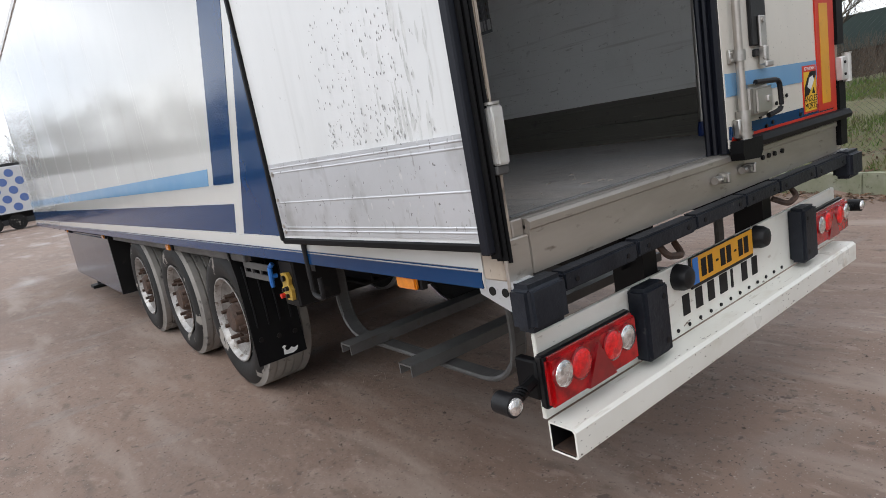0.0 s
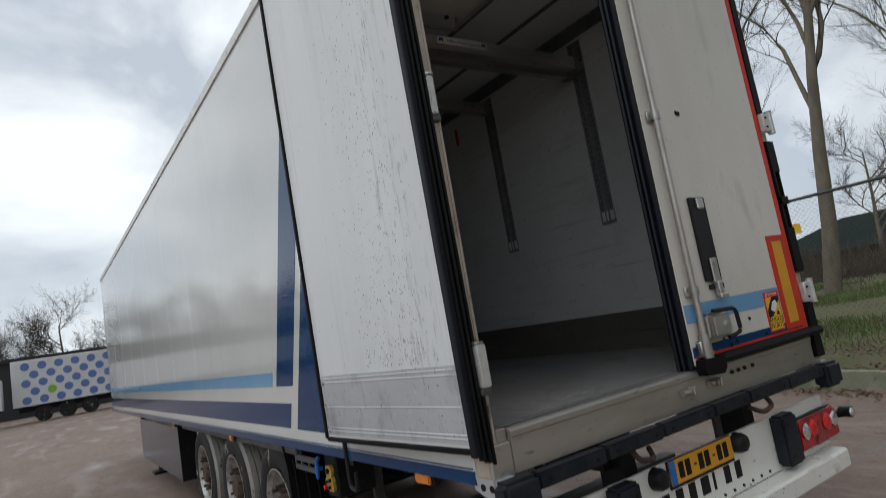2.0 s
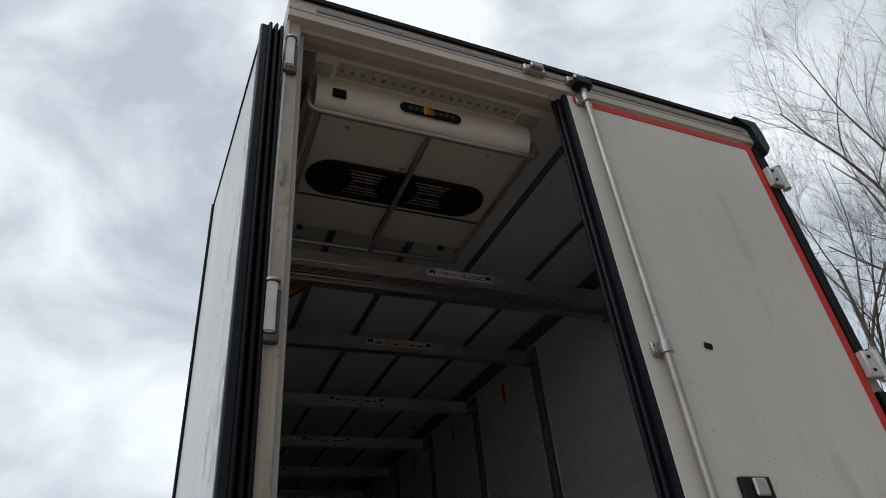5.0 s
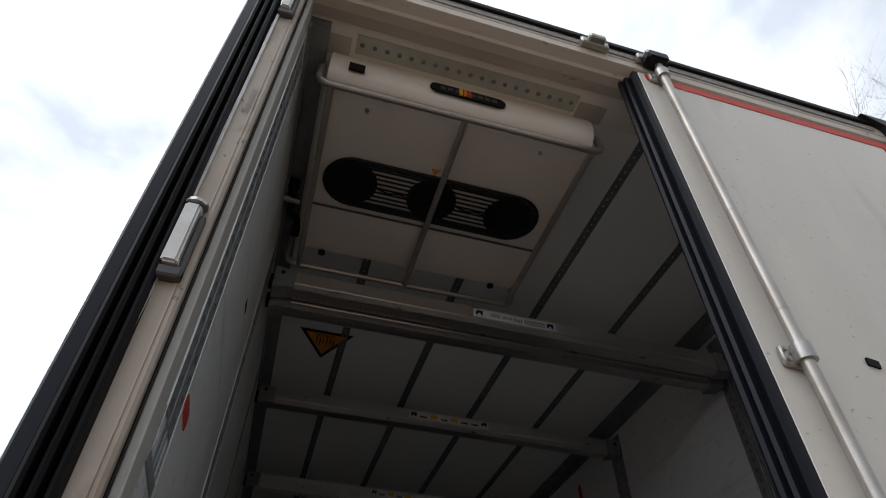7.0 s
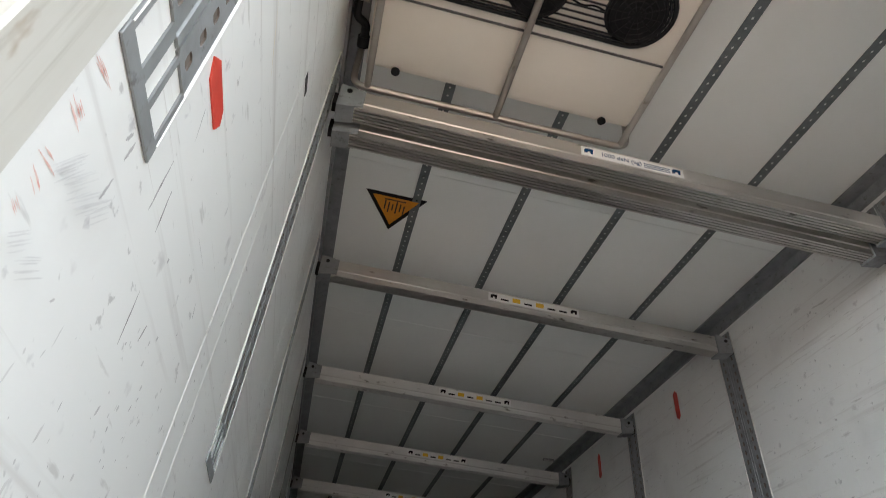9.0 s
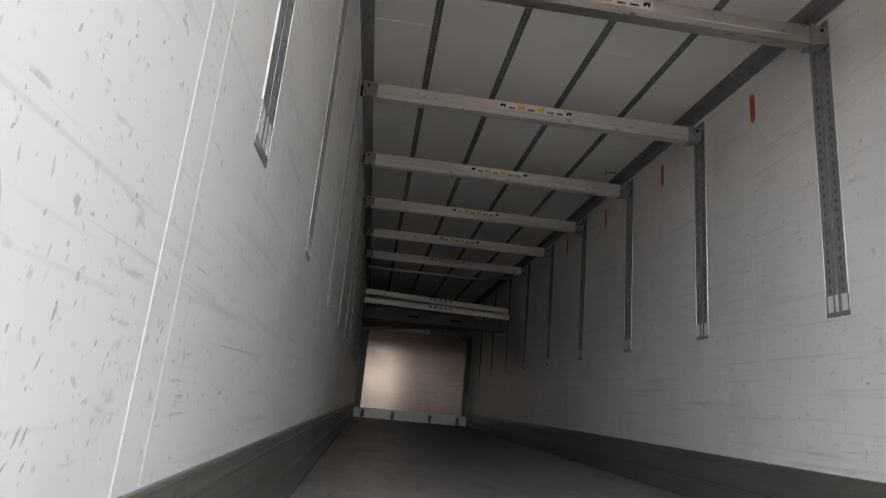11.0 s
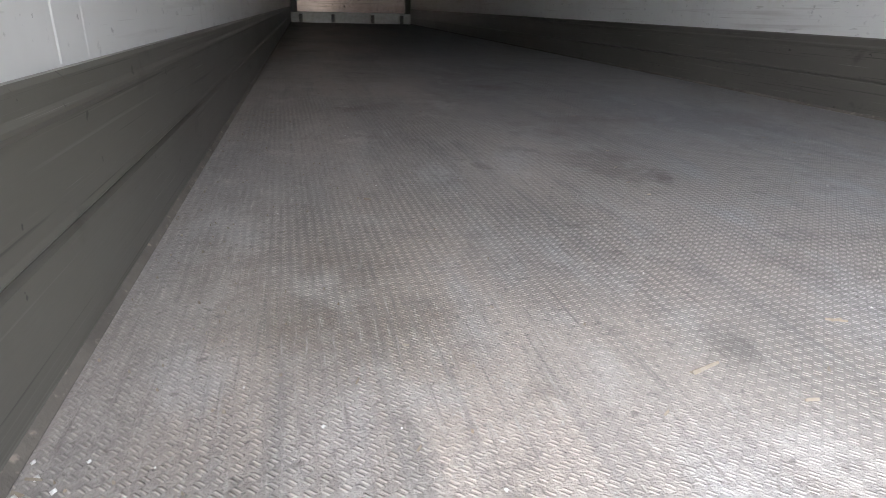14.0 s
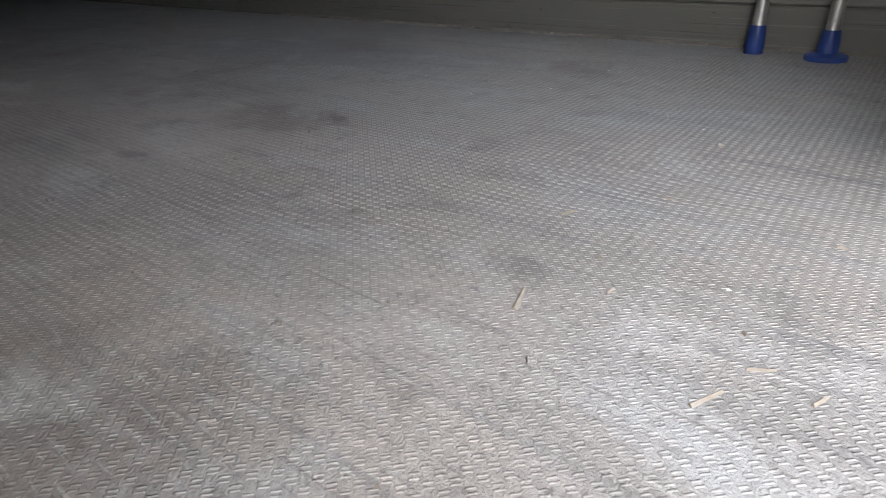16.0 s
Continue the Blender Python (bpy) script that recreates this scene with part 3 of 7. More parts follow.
def perforated(width, length, depth, cols, pitch, hole_w, hole_l, backed=True, corner=1.0, open_rows=0):
    """A perforated strip lying in x (width) and y (length), its face at z = depth, with real holes;
    corner 1 gives square holes, 0.72 round ones; the back of a backed hole takes the second material."""
    verts, faces, idx = [], [], []

    def quad(*q, dark=0):
        i = len(verts)
        verts.extend(q)
        faces.append(tuple(range(i, i + len(q))))
        idx.append(dark)
    rows = int(length / pitch)
    cw = width / cols
    ring = ((1, 0), (1, 1), (0, 1), (-1, 1), (-1, 0), (-1, -1), (0, -1), (1, -1))
    d, e = depth, 0.0006
    for j in range(rows):
        hy = length / rows / 2
        ym = (2 * j + 1) * hy
        for i in range(cols):
            xm = -width / 2 + (i + 0.5) * cw
            outer = [(xm + a * cw / 2, ym + b * hy) for a, b in ring]
            free = j < open_rows
            hw, hl, cr = (cw * 0.26, hy * 1.75, 1.0) if free else (hole_w, hole_l, corner)
            inner = [(xm + a * hw / 2 * (cr if a and b else 1), ym + b * hl / 2 * (cr if a and b else 1)) for a, b in ring]
            for k in range(8):
                m = (k + 1) % 8
                quad((*outer[k], d), (*outer[m], d), (*inner[m], d), (*inner[k], d))
                quad((*inner[k], d), (*inner[m], d), (*inner[m], e), (*inner[k], e), dark=1 if backed and not free else 0)
            if backed and not free:
                quad(*[(*p, e) for p in inner], dark=1)
    w, lz = width / 2, length
    quad((-w, 0, 0), (-w, lz, 0), (-w, lz, depth), (-w, 0, depth))
    quad((w, 0, 0), (w, lz, 0), (w, lz, depth), (w, 0, depth))
    quad((-w, 0, 0), (w, 0, 0), (w, 0, depth), (-w, 0, depth))
    quad((-w, lz, 0), (w, lz, 0), (w, lz, depth), (-w, lz, depth))
    me = bpy.data.meshes.new("perforated_strip")
    me.from_pydata(verts, [], faces)
    me.materials.append(GALVANISED)
    me.materials.append(HOLE_DARK)
    me.polygons.foreach_set("material_index", idx)
    me.update()
    return me


def mesh_part(name, me, m, parent, label=""):
    ob = new(name, me)
    ob.parent = parent
    if parent.type == 'EMPTY':
        ob.matrix_parent_inverse = parent.matrix_basis.inverted()
    ob.matrix_basis = m
    if label:
        tagged(ob, label)
    return ob


# ---- ground ----
FLOOR_Z = 1.235
KERB_A, KERB_D = Vector((5.62, 1.2, 0)), Vector((0.26, 0.966, 0)).normalized()
KERB_N = Vector((KERB_D.y, -KERB_D.x, 0))


def bank_height(x, y):
    """How far the verge behind the kerb rises over the yard."""
    s = (Vector((x, y, 0)) - KERB_A).dot(KERB_N)
    if s < 0.06:
        return 0.0
    return 0.17 + 0.95 * min(1.0, max(0.0, (s - 0.1) / 7.0)) ** 0.9 - 0.10 * math.exp(-((s - 1.5) / 0.45) ** 2)


def ground_sheet():
    fine = list(np.arange(-14, 14.01, 0.22))
    xs = sorted(set([-900, -400, -200, -120, -80, -55, -40, -30, -23, -18] + [round(v, 3) for v in fine] + [17, 21, 27, 36, 50, 75, 120, 220, 420, 900]))
    ys = sorted(set([-900, -400, -200, -100, -60, -38, -26, -18] + [round(v, 3) for v in np.arange(-14, 20.01, 0.24)] + [23, 27, 32, 38, 45, 54, 66, 85, 120, 220, 420, 900]))
    verts, faces = [], []
    for y in ys:
        for x in xs:
            near = max(0.0, 1 - max(abs(x), abs(y - 3)) / 16)
            h = noise.noise(Vector((x * 0.9, y * 0.35, 0))) * 0.02 + noise.noise(Vector((x * 3.1, y * 1.6, 4))) * 0.010
            h = h * near - 0.004 - 0.036 * min(1.0, max(0.0, (5.0 - abs(x)) / 2.0)) * min(1.0, 2 * near)
            b = bank_height(x, y)
            if b:
                h = b + noise.noise(Vector((x * 1.6, y * 1.6, 2))) * 0.05
            verts.append((x, y, h))
    w = len(xs)
    for j in range(len(ys) - 1):
        for i in range(w - 1):
            faces.append((j * w + i, j * w + i + 1, (j + 1) * w + i + 1, (j + 1) * w + i))
    me = bpy.data.meshes.new("ground")
    me.from_pydata(verts, [], faces)
    me.materials.append(GROUND)
    soil = material("verge_soil", (0.12, 0.105, 0.055), 0.9, col2=(0.085, 0.10, 0.035), scale=1.1,
                    spots=((5, (1, 1, 1), 0.55, 0.7, (0.11, 0.07, 0.045)),), bump=0.5, bump_scale=30)
    me.materials.append(soil)
    for p in me.polygons:
        c = p.center
        if (Vector((c.x, c.y, 0)) - KERB_A).dot(KERB_N) > 0.0 and c.x > 0:
            p.material_index = 1
    me.polygons.foreach_set("use_smooth", [True] * len(me.polygons))
    return tagged(new("ground", me), "compacted reddish-brown dirt yard with puddles and a rising grass verge", "ground", kind="structure")


ground_sheet()

# ---- the refrigerated trailer ----
HALF_OUT, HALF_IN = 1.295, 1.23
CEIL_Z, ROOF_Z, FRONT_IN, FRONT_OUT = 3.915, 4.04, 13.32, 13.6
trailer = thing("refrigerated_trailer", (0, 6.5, 0), "white refrigerated box trailer with blue stripes and one rear door open", "trailer")


def side_wall(s):
    """One insulated side wall with its pressed seams; s is -1 or 1."""
    bm = bmesh.new()
    xi, xo = s * HALF_IN, s * HALF_OUT
    box(bm, min(xi, xo), max(xi, xo), 0.10, FRONT_OUT, 1.16, 4.0)
    return part("side_wall", bm, PAINT_WHITE, trailer, "glossy white insulated side wall")


def wall_lining(s):
    bm = bmesh.new()
    x0, x1 = sorted((s * (HALF_IN - 0.003), s * (HALF_IN + 0.02)))
    box(bm, x0, x1, 0.09, FRONT_IN, FLOOR_Z, CEIL_Z)
    lining = part("wall_lining", bm, WALL_GRP, trailer, "scuffed white plastic wall lining")
    for k in range(11):
        y = 0.72 + 1.2 * k if s > 0 else (0.775 if k == 0 else 0.64 + 1.2 * k)
        for dy in (0.0, 0.10):
            bm = bmesh.new()
            x = s * (HALF_IN - 0.003)
            prism(bm, [(x, y + dy - 0.0050), (x - s * (0.0011 - 0.003 * dy), y + dy - 0.0012), (x - s * (0.0011 - 0.003 * dy), y + dy + 0.0012), (x, y + dy + 0.0050)], 2, FLOOR_Z + 0.298, CEIL_Z - 0.06)
            part("seam", bm, WALL_GRP, lining)
    return lining


for s in (-1, 1):
    side_wall(s)
    wall_lining(s)
    # kick plate with its rolled top edge and ribs
    bm = bmesh.new()
    x = s * HALF_IN
    k = 0.026
    prism(bm, [(x, FLOOR_Z), (x - s * 0.016, FLOOR_Z), (x - s * 0.016, 1.362), (x - s * 0.010, 1.368), (x - s * 0.018, 1.376), (x - s * 0.016, 1.384),
               (x - s * 0.016, 1.508 - k), (x - s * 0.0195, 1.515 - k), (x - s * 0.0195, 1.520 - k), (x - s * 0.0165, 1.527 - k), (x - s * 0.0155, 1.550 - k), (x - s * 0.012, 1.556 - k), (x, 1.556 - k)], 1, 0.10, FRONT_IN - 0.01)
    part("kick_plate", bm, KICK, trailer, "scratched grey-green kick plate along the floor")
    # upper corner profile
    bm = bmesh.new()
    x = s * (HALF_IN - 0.003)
    prism(bm, [(x, CEIL_Z - 0.085), (x - s * 0.012, CEIL_Z - 0.085), (x - s * 0.012, CEIL_Z - 0.02), (x - s * 0.075, CEIL_Z - 0.012),
               (x - s * 0.075, CEIL_Z), (x, CEIL_Z)], 1, 0.14, FRONT_IN)
    part("corner_profile", bm, GALVANISED, trailer)
    # outer roof edge and bottom rail
    bm = bmesh.new()
    x = s * HALF_OUT
    prism(bm, [(x - s * 0.02, 3.93), (x + s * 0.012, 3.93), (x + s * 0.012, 4.0), (x - s * 0.02, 4.045), (x - s * 0.09, 4.05), (x - s * 0.09, 4.0), (x - s * 0.02, 4.0)], 1, 0.1, FRONT_OUT)
    part("roof_edge_rail", bm, ALUMINIUM, trailer)
    bm = bmesh.new()
    prism(bm, [(x - s * 0.05, 1.04), (x + s * 0.004, 1.04), (x + s * 0.008, 1.07), (x + s * 0.004, 1.095), (x + s * 0.004, 1.16), (x - s * 0.05, 1.16)], 1, 0.10, FRONT_OUT)
    part("bottom_rail", bm, PAINT_WHITE, trailer)

# livery of the left side: thin films on the panel
XL = -HALF_OUT
SLANT = -0.44


def slanted_film(nm, y0, y1, z0, z1, mt, rear=True, front=True):
    """A film on the left side whose ends lean towards the rear with height; y0 and y1 hold at z = 1.443."""
    lean = [SLANT * (z - 1.443) for z in (z0, z1)]
    r, g = (lean if rear else (0, 0)), (lean if front else (0, 0))
    bm = bmesh.new()
    prism(bm, [(y0 + r[0], z0), (y1 + g[0], z0), (y1 + g[1], z1), (y0 + r[1], z1)], 0, XL - 0.002, XL)
    part(nm, bm, mt, trailer)


slanted_film("upright_stripe", 2.0, 2.325, 1.443, 3.925, BLUE_DARK)
slanted_film("upright_stripe", 0.45, 1.895, 1.165, 3.92, BLUE_DARK, rear=False)
slanted_film("stripe", 2.415, 13.59, 1.442, 1.54, BLUE_LIGHT, front=False)
slanted_film("stripe", 2.02, 13.59, 1.167, 1.33, BLUE_DARK, front=False)
for z0, z1, y0, y1, mt in ((1.098, 1.103, 0.12, 13.59, BLUE_DARK), (1.042, 1.092, 0.105, 13.59, BLUE_DARK)):
    boxed("rail_line", (XL - 0.0105, XL - 0.0045, y0, y1, z0, z1), mt, trailer)
for k in range(11):
    for dy in (0, 0.07):
        bm = bmesh.new()
        y = 2.36 + 1.2 * k + dy
        prism(bm, [(XL, y - 0.003), (XL - 0.0007, y), (XL, y + 0.003)], 2, 1.52, 3.925)
        part("panel_seam", bm, PAINT_WHITE, trailer)

# the left side runs slightly out of square with the rear frame
for ob in trailer.children:
    if ob.type == 'MESH' and ob.name.split(".")[0] in ("side_wall", "roof_edge_rail", "bottom_rail", "upright_stripe", "stripe", "rail_line", "panel_seam"):
        for v in ob.data.vertices:
            if v.co.x < -1.25:
                v.co.x -= 0.0045 * max(0.0, v.co.y - 0.1)
bm = bmesh.new()
box(bm, -HALF_OUT + 0.09, HALF_OUT - 0.09, 0.1, FRONT_OUT, CEIL_Z + 0.03, ROOF_Z)
part("roof", bm, PAINT_WHITE, trailer)
bm = bmesh.new()
box(bm, -HALF_IN - 0.02, HALF_IN + 0.02, 0.12, FRONT_IN, CEIL_Z, CEIL_Z + 0.028)
part("ceiling_lining", bm, CEIL_GRP, trailer, "white ceiling lining with perforated metal strips")
for k in range(9):
    boxed("ceiling_joint", (-1.15, 1.15, 1.83 + 1.35 * k, 1.834 + 1.35 * k, CEIL_Z - 0.002, CEIL_Z + 0.001), CEIL_GRP, trailer)

strip_me = perforated(0.045, 13.0, 0.004, 1, 0.042, 0.011, 0.012, False, 0.72)
strip_me.materials[0] = STRIP_DARK
short_strip_me = perforated(0.045, 11.97, 0.004, 1, 0.042, 0.011, 0.012, False, 0.72)
short_strip_me.materials[0] = STRIP_DARK
for x in (-0.775, -0.269, 0.229, 0.731):
    mesh_part("ceiling_strip", strip_me if x > 0 else short_strip_me, pose(x, 0.14 if x > 0 else 1.17, CEIL_Z, 0, 180, 0), trailer, "perforated galvanised strip on the ceiling")

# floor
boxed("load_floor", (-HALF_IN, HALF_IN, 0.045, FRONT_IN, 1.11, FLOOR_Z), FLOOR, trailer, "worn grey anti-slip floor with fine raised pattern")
bm = bmesh.new()
prism(bm, [(0.004, FLOOR_Z - 0.002), (0.012, FLOOR_Z + 0.003), (0.05, FLOOR_Z + 0.003), (0.052, FLOOR_Z + 0.0005), (0.052, FLOOR_Z - 0.02), (0.004, FLOOR_Z - 0.02)], 0, -1.195, 1.195)
part("threshold_strip", bm, STAINLESS, trailer, "dull steel threshold at the open doorway")
bm = bmesh.new()
ridge = [(0.054, FLOOR_Z - 0.004)]
for k in range(2):
    a = 0.056 + 0.017 * k
    ridge += [(a, FLOOR_Z + 0.0022), (a + 0.003, FLOOR_Z + 0.005), (a + 0.008, FLOOR_Z + 0.005), (a + 0.011, FLOOR_Z + 0.0022)]
prism(bm, ridge + [(0.091, FLOOR_Z + 0.002), (0.091, FLOOR_Z - 0.004)], 0, -1.19, 1.19)
part("threshold_mat", bm, MAT_RUBBER, trailer, "dark ridged rubber strip behind the sill")
for s in (-1, 1):
    bm = bmesh.new()
    x = s * (HALF_IN - 0.016)
    prism(bm, [(x, FLOOR_Z), (x, FLOOR_Z + 0.010), (x - s * 0.009, FLOOR_Z + 0.001), (x - s * 0.009, FLOOR_Z)], 1, 0.13, FRONT_IN - 0.02)
    part("floor_sealant", bm, FLOOR_DIRT, trailer)

# lashing rails on both walls, with the red corner stickers
rail_strip_me = perforated(0.056, 1.455, 0.0032, 1, 0.0485, 0.016, 0.024, True, 0.85)
rail_strip_me.materials[1] = HOLE_BROWN
rail_bm = bmesh.new()
box(rail_bm, -0.075, 0.075, 0.0, 0.024, 0.0, 0.0032, 0.0008)
for rx, half in ((-0.0695, 0.0055), (-0.015, 0.0085), (0.0205, 0.0045), (0.0695, 0.0055)):
    box(rail_bm, rx - half, rx + half, 0.0235, 0.106, 0.0, 0.003)
rail_me = finish(rail_bm, "lashing_rail", GALVANISED)
rail_bm = bmesh.new()
prism(rail_bm, [(-0.0085, 0.0), (0.0085, 0.0), (0.006, 0.0042), (-0.006, 0.0042)], 1, 0.105, 1.56)
ridge_me = finish(rail_bm, "ridge", GALVANISED)
rail_bm = bmesh.new()
for rx in (-0.0725, 0.0725):
    prism(rail_bm, [(rx - 0.0025, 0.0), (rx + 0.0025, 0.0), (rx, 0.0044)], 1, 0.0235, 1.56)
lip_me = finish(rail_bm, "edge_lip", HINGE_WHITE)


def wall_rail(s, y, z=2.245):
    turn = Matrix(((0, 0, -s), (1, 0, 0), (0, 1, 0))).to_4x4()
    r = mesh_part("lashing_rail", rail_me, Matrix.Translation((s * (HALF_IN - 0.003), y, z)) @ turn, trailer, "galvanised lashing rail on the wall with two rows of slots")
    for dx in (-0.039, 0.039):
        mesh_part("slotted_strip", rail_strip_me, Matrix.Translation((dx, 0.105, 0)), r)
    mesh_part("ridge", ridge_me, Matrix(), r)
    mesh_part("edge_lip", lip_me, Matrix(), r)


LEFT_RAILS = [1.235, 2.30] + [3.55 + 1.2 * k for k in range(8)]
RIGHT_RAILS = [1.31 + 1.2 * k for k in range(10)]
wall_rail(-1, 0.208, 2.187)
for y in LEFT_RAILS:
    wall_rail(-1, y, 2.187)
for y in RIGHT_RAILS:
    wall_rail(1, y)
for y in (3.09, 4.28, 5.49, 6.7):
    bm = bmesh.new()
    prism(bm, [(y - 0.022, 3.54), (y, 3.52), (y + 0.022, 3.54), (y + 0.022, 3.70), (y, 3.72), (y - 0.022, 3.70)], 0, HALF_IN - 0.0055, HALF_IN - 0.003)
    part("red_marker", bm, STICKER_RED, trailer)
bm = bmesh.new()
prism(bm, [(0.298, 2.403), (0.318, 2.381), (0.40, 2.380), (0.412, 2.402), (0.398, 2.420), (0.318, 2.424)], 0, -HALF_IN + 0.003, -HALF_IN + 0.0055)
part("red_marker", bm, STICKER_RED, trailer)
def streak(v, f, p, q, wide, lines=1, spread=0.0):
    """A tapered streak, or a few ragged ones side by side, on the left lining from p to q (y, z)."""
    p, q = Vector(p), Vector(q)
    d = q - p
    n = Vector((-d.y, d.x)).normalized()
    for k in range(lines):
        off = n * random.uniform(-spread, spread) if lines > 1 else n * 0
        a, b = sorted((random.uniform(0, 0.35), random.uniform(0.65, 1.0))) if lines > 1 else (0.0, 1.0)
        i, steps = len(v), 6
        for j in range(steps + 1):
            c = p + d * (a + (b - a) * j / steps) + off + n * random.uniform(-0.3, 0.3) * wide
            w = wide * (0.12 + math.sin(math.pi * (j + 0.3) / (steps + 0.6)) * random.uniform(0.6, 1.0))
            for e in (-w, w):
                v.append((-HALF_IN + 0.0034 + 0.0000016 * i, c.x + n.x * e, c.y + n.y * e))
        f += [(i + 2 * j, i + 2 * j + 1, i + 2 * j + 3, i + 2 * j + 2) for j in range(steps)]


def rub_marks(name, marks, mat, label="", kind=""):
    v, f = [], []
    for mark in marks:
        streak(v, f, *mark)
    me = bpy.data.meshes.new(name)
    me.from_pydata(v, [], f)
    me.materials.append(mat)
    ob = mesh_part(name, me, Matrix(), trailer, label)
    if kind:
        tagged(ob, label, kind=kind)


random.seed(4)
for p, q, w in (((0.127, 2.150), (0.172, 2.157), 0.0013), ((0.132, 2.145), (0.153, 2.152), 0.001), ((0.135, 2.104), (0.169, 2.104), 0.0014), ((0.143, 2.11), (0.163, 2.11), 0.001),
                ((0.141, 2.055), (0.174, 2.061), 0.0014), ((0.146, 2.04), (0.170, 2.036), 0.0012), ((0.148, 2.014), (0.168, 2.011), 0.001)):
    rub_marks("crayon_scribble", [(p, q, w * 0.55, 5, w * 3.2)], CHALK_RED, "faint red crayon scribble")
for p, q, w in (((0.349, 2.361), (0.367, 2.316), 0.0012), ((0.247, 2.178), (0.246, 2.151), 0.0024), ((0.236, 2.178), (0.23, 2.162), 0.0026), ((0.247, 2.128), (0.244, 2.099), 0.0022),
                ((0.339, 2.252), (0.341, 2.174), 0.0019), ((0.373, 2.234), (0.384, 2.178), 0.0022), ((0.420, 2.122), (0.428, 2.058), 0.0020), ((0.487, 2.118), (0.481, 2.092), 0.0018),
                ((0.641, 2.253), (0.657, 2.231), 0.0012), ((0.404, 1.833), (0.416, 1.808), 0.0018), ((0.501, 1.584), (0.52, 1.603), 0.0022), ((0.544, 1.590), (0.550, 1.600), 0.0022),
                ((0.457, 1.588), (0.466, 1.600), 0.0022), ((0.420, 1.731), (0.435, 1.741), 0.0024), ((0.592, 1.884), (0.599, 1.879), 0.0022), ((0.623, 1.952), (0.631, 1.946), 0.0022)):
    rub_marks("gouge", [(p, q, w)], GOUGE if p[1] > 2.0 else SCUFF, "short dark gouge in the lining")
STREAKS = [(p, q, w, n, w * 3) for p, q, w, n in (((0.598, 1.680), (0.616, 1.664), 0.0012, 7), ((0.634, 1.648), (0.65, 1.656), 0.0011, 7), ((0.676, 1.746), (0.72, 1.744), 0.0011, 7), ((0.601, 1.892), (0.70, 1.886), 0.0008, 4),
                   ((0.641, 1.822), (0.664, 1.803), 0.0009, 5), ((0.685, 1.72), (0.738, 1.67), 0.0006, 2), ((0.957, 1.75), (0.965, 1.69), 0.0012, 4), ((0.979, 1.753), (1.735, 1.764), 0.0009, 3),
                   ((0.916, 1.868), (1.015, 1.866), 0.0014, 4), ((0.891, 1.628), (1.076, 1.633), 0.0009, 3), ((0.525, 2.290), (0.627, 2.293), 0.0007, 2), ((0.559, 1.783), (0.577, 1.789), 0.0012, 5),
                   ((0.478, 1.772), (0.476, 1.755), 0.0013, 6), ((0.483, 1.715), (0.489, 1.702), 0.0013, 6))]
STREAKS += [(p, q, 0.0006, 8, 0.010) for p, q in (((0.17, 2.05), (0.20, 2.10)), ((0.19, 2.055), (0.225, 2.105)), ((0.21, 2.06), (0.25, 2.11)), ((0.235, 2.07), (0.27, 2.115)),
                                                  ((0.17, 1.985), (0.195, 2.01)), ((0.19, 1.985), (0.225, 2.012)))]
rub_marks("wall_scuffing", STREAKS, SMUDGE, kind="stuff")
rub_marks("resin_run", [((0.404, 2.74), (0.539, 2.693), 0.003)], TAN_RUN, "faint tan run on the lining")
boxed("wall_sticker", (-HALF_IN + 0.003, -HALF_IN + 0.0045, 0.79, 0.85, 3.052, 3.078), BLACK_FILM, trailer, "small dark sticker on the lining")


def scuffs(s, count, seed):
    """Short dark rub marks on a wall lining, in clusters, most of them low and near the doorway."""
    rnd = random.Random(seed)
    v, f = [], []
    homes = [(0.45, 1.62), (0.55, 1.70), (0.40, 1.86), (0.62, 1.66), (0.50, 1.95), (0.85, 1.75)] if s < 0 else []
    while count > 0:
        cy, cz = homes.pop() if homes else (abs(rnd.gauss(0, 3.2)) + 0.25, 1.60 + abs(rnd.gauss(0, 0.36)))
        tilt = rnd.gauss(0.35, 0.25)
        for _ in range(rnd.randint(2, 9) + (30 if homes else 0)):
            count -= 1
            y, z = cy + rnd.gauss(0, 0.10), cz + rnd.gauss(0, 0.07)
            if not (0.14 < y < 13 and 1.58 < z < 3.7):
                continue
            ln = rnd.uniform(0.0012, 0.0055) * rnd.choice((1, 1, 1, 2.2))
            w = min(ln * 0.7, rnd.uniform(0.0007, 0.0034))
            t = tilt + rnd.gauss(0, 0.15)
            d, n = (math.sin(t) * ln, math.cos(t) * ln), (math.cos(t) * w, -math.sin(t) * w)
            i = len(v)
            x = s * (HALF_IN - 0.0034 - 0.0000008 * i)
            v.extend([(x, y - d[0], z - d[1]), (x, y - d[0] * 0.4 + n[0], z - d[1] * 0.4 + n[1]), (x, y + d[0] * 0.5 + n[0] * 0.7, z + d[1] * 0.5 + n[1] * 0.7),
                      (x, y + d[0], z + d[1]), (x, y + d[0] * 0.3 - n[0], z + d[1] * 0.3 - n[1])])
            f.append((i, i + 1, i + 2, i + 3, i + 4))
    me = bpy.data.meshes.new("wall_scuffing")
    me.from_pydata(v, [], f)
    me.materials.append(SCUFF)
    return tagged(mesh_part("wall_scuffing", me, Matrix(), trailer), kind="stuff")


scuffs(-1, 560, 12)
scuffs(1, 240, 13)

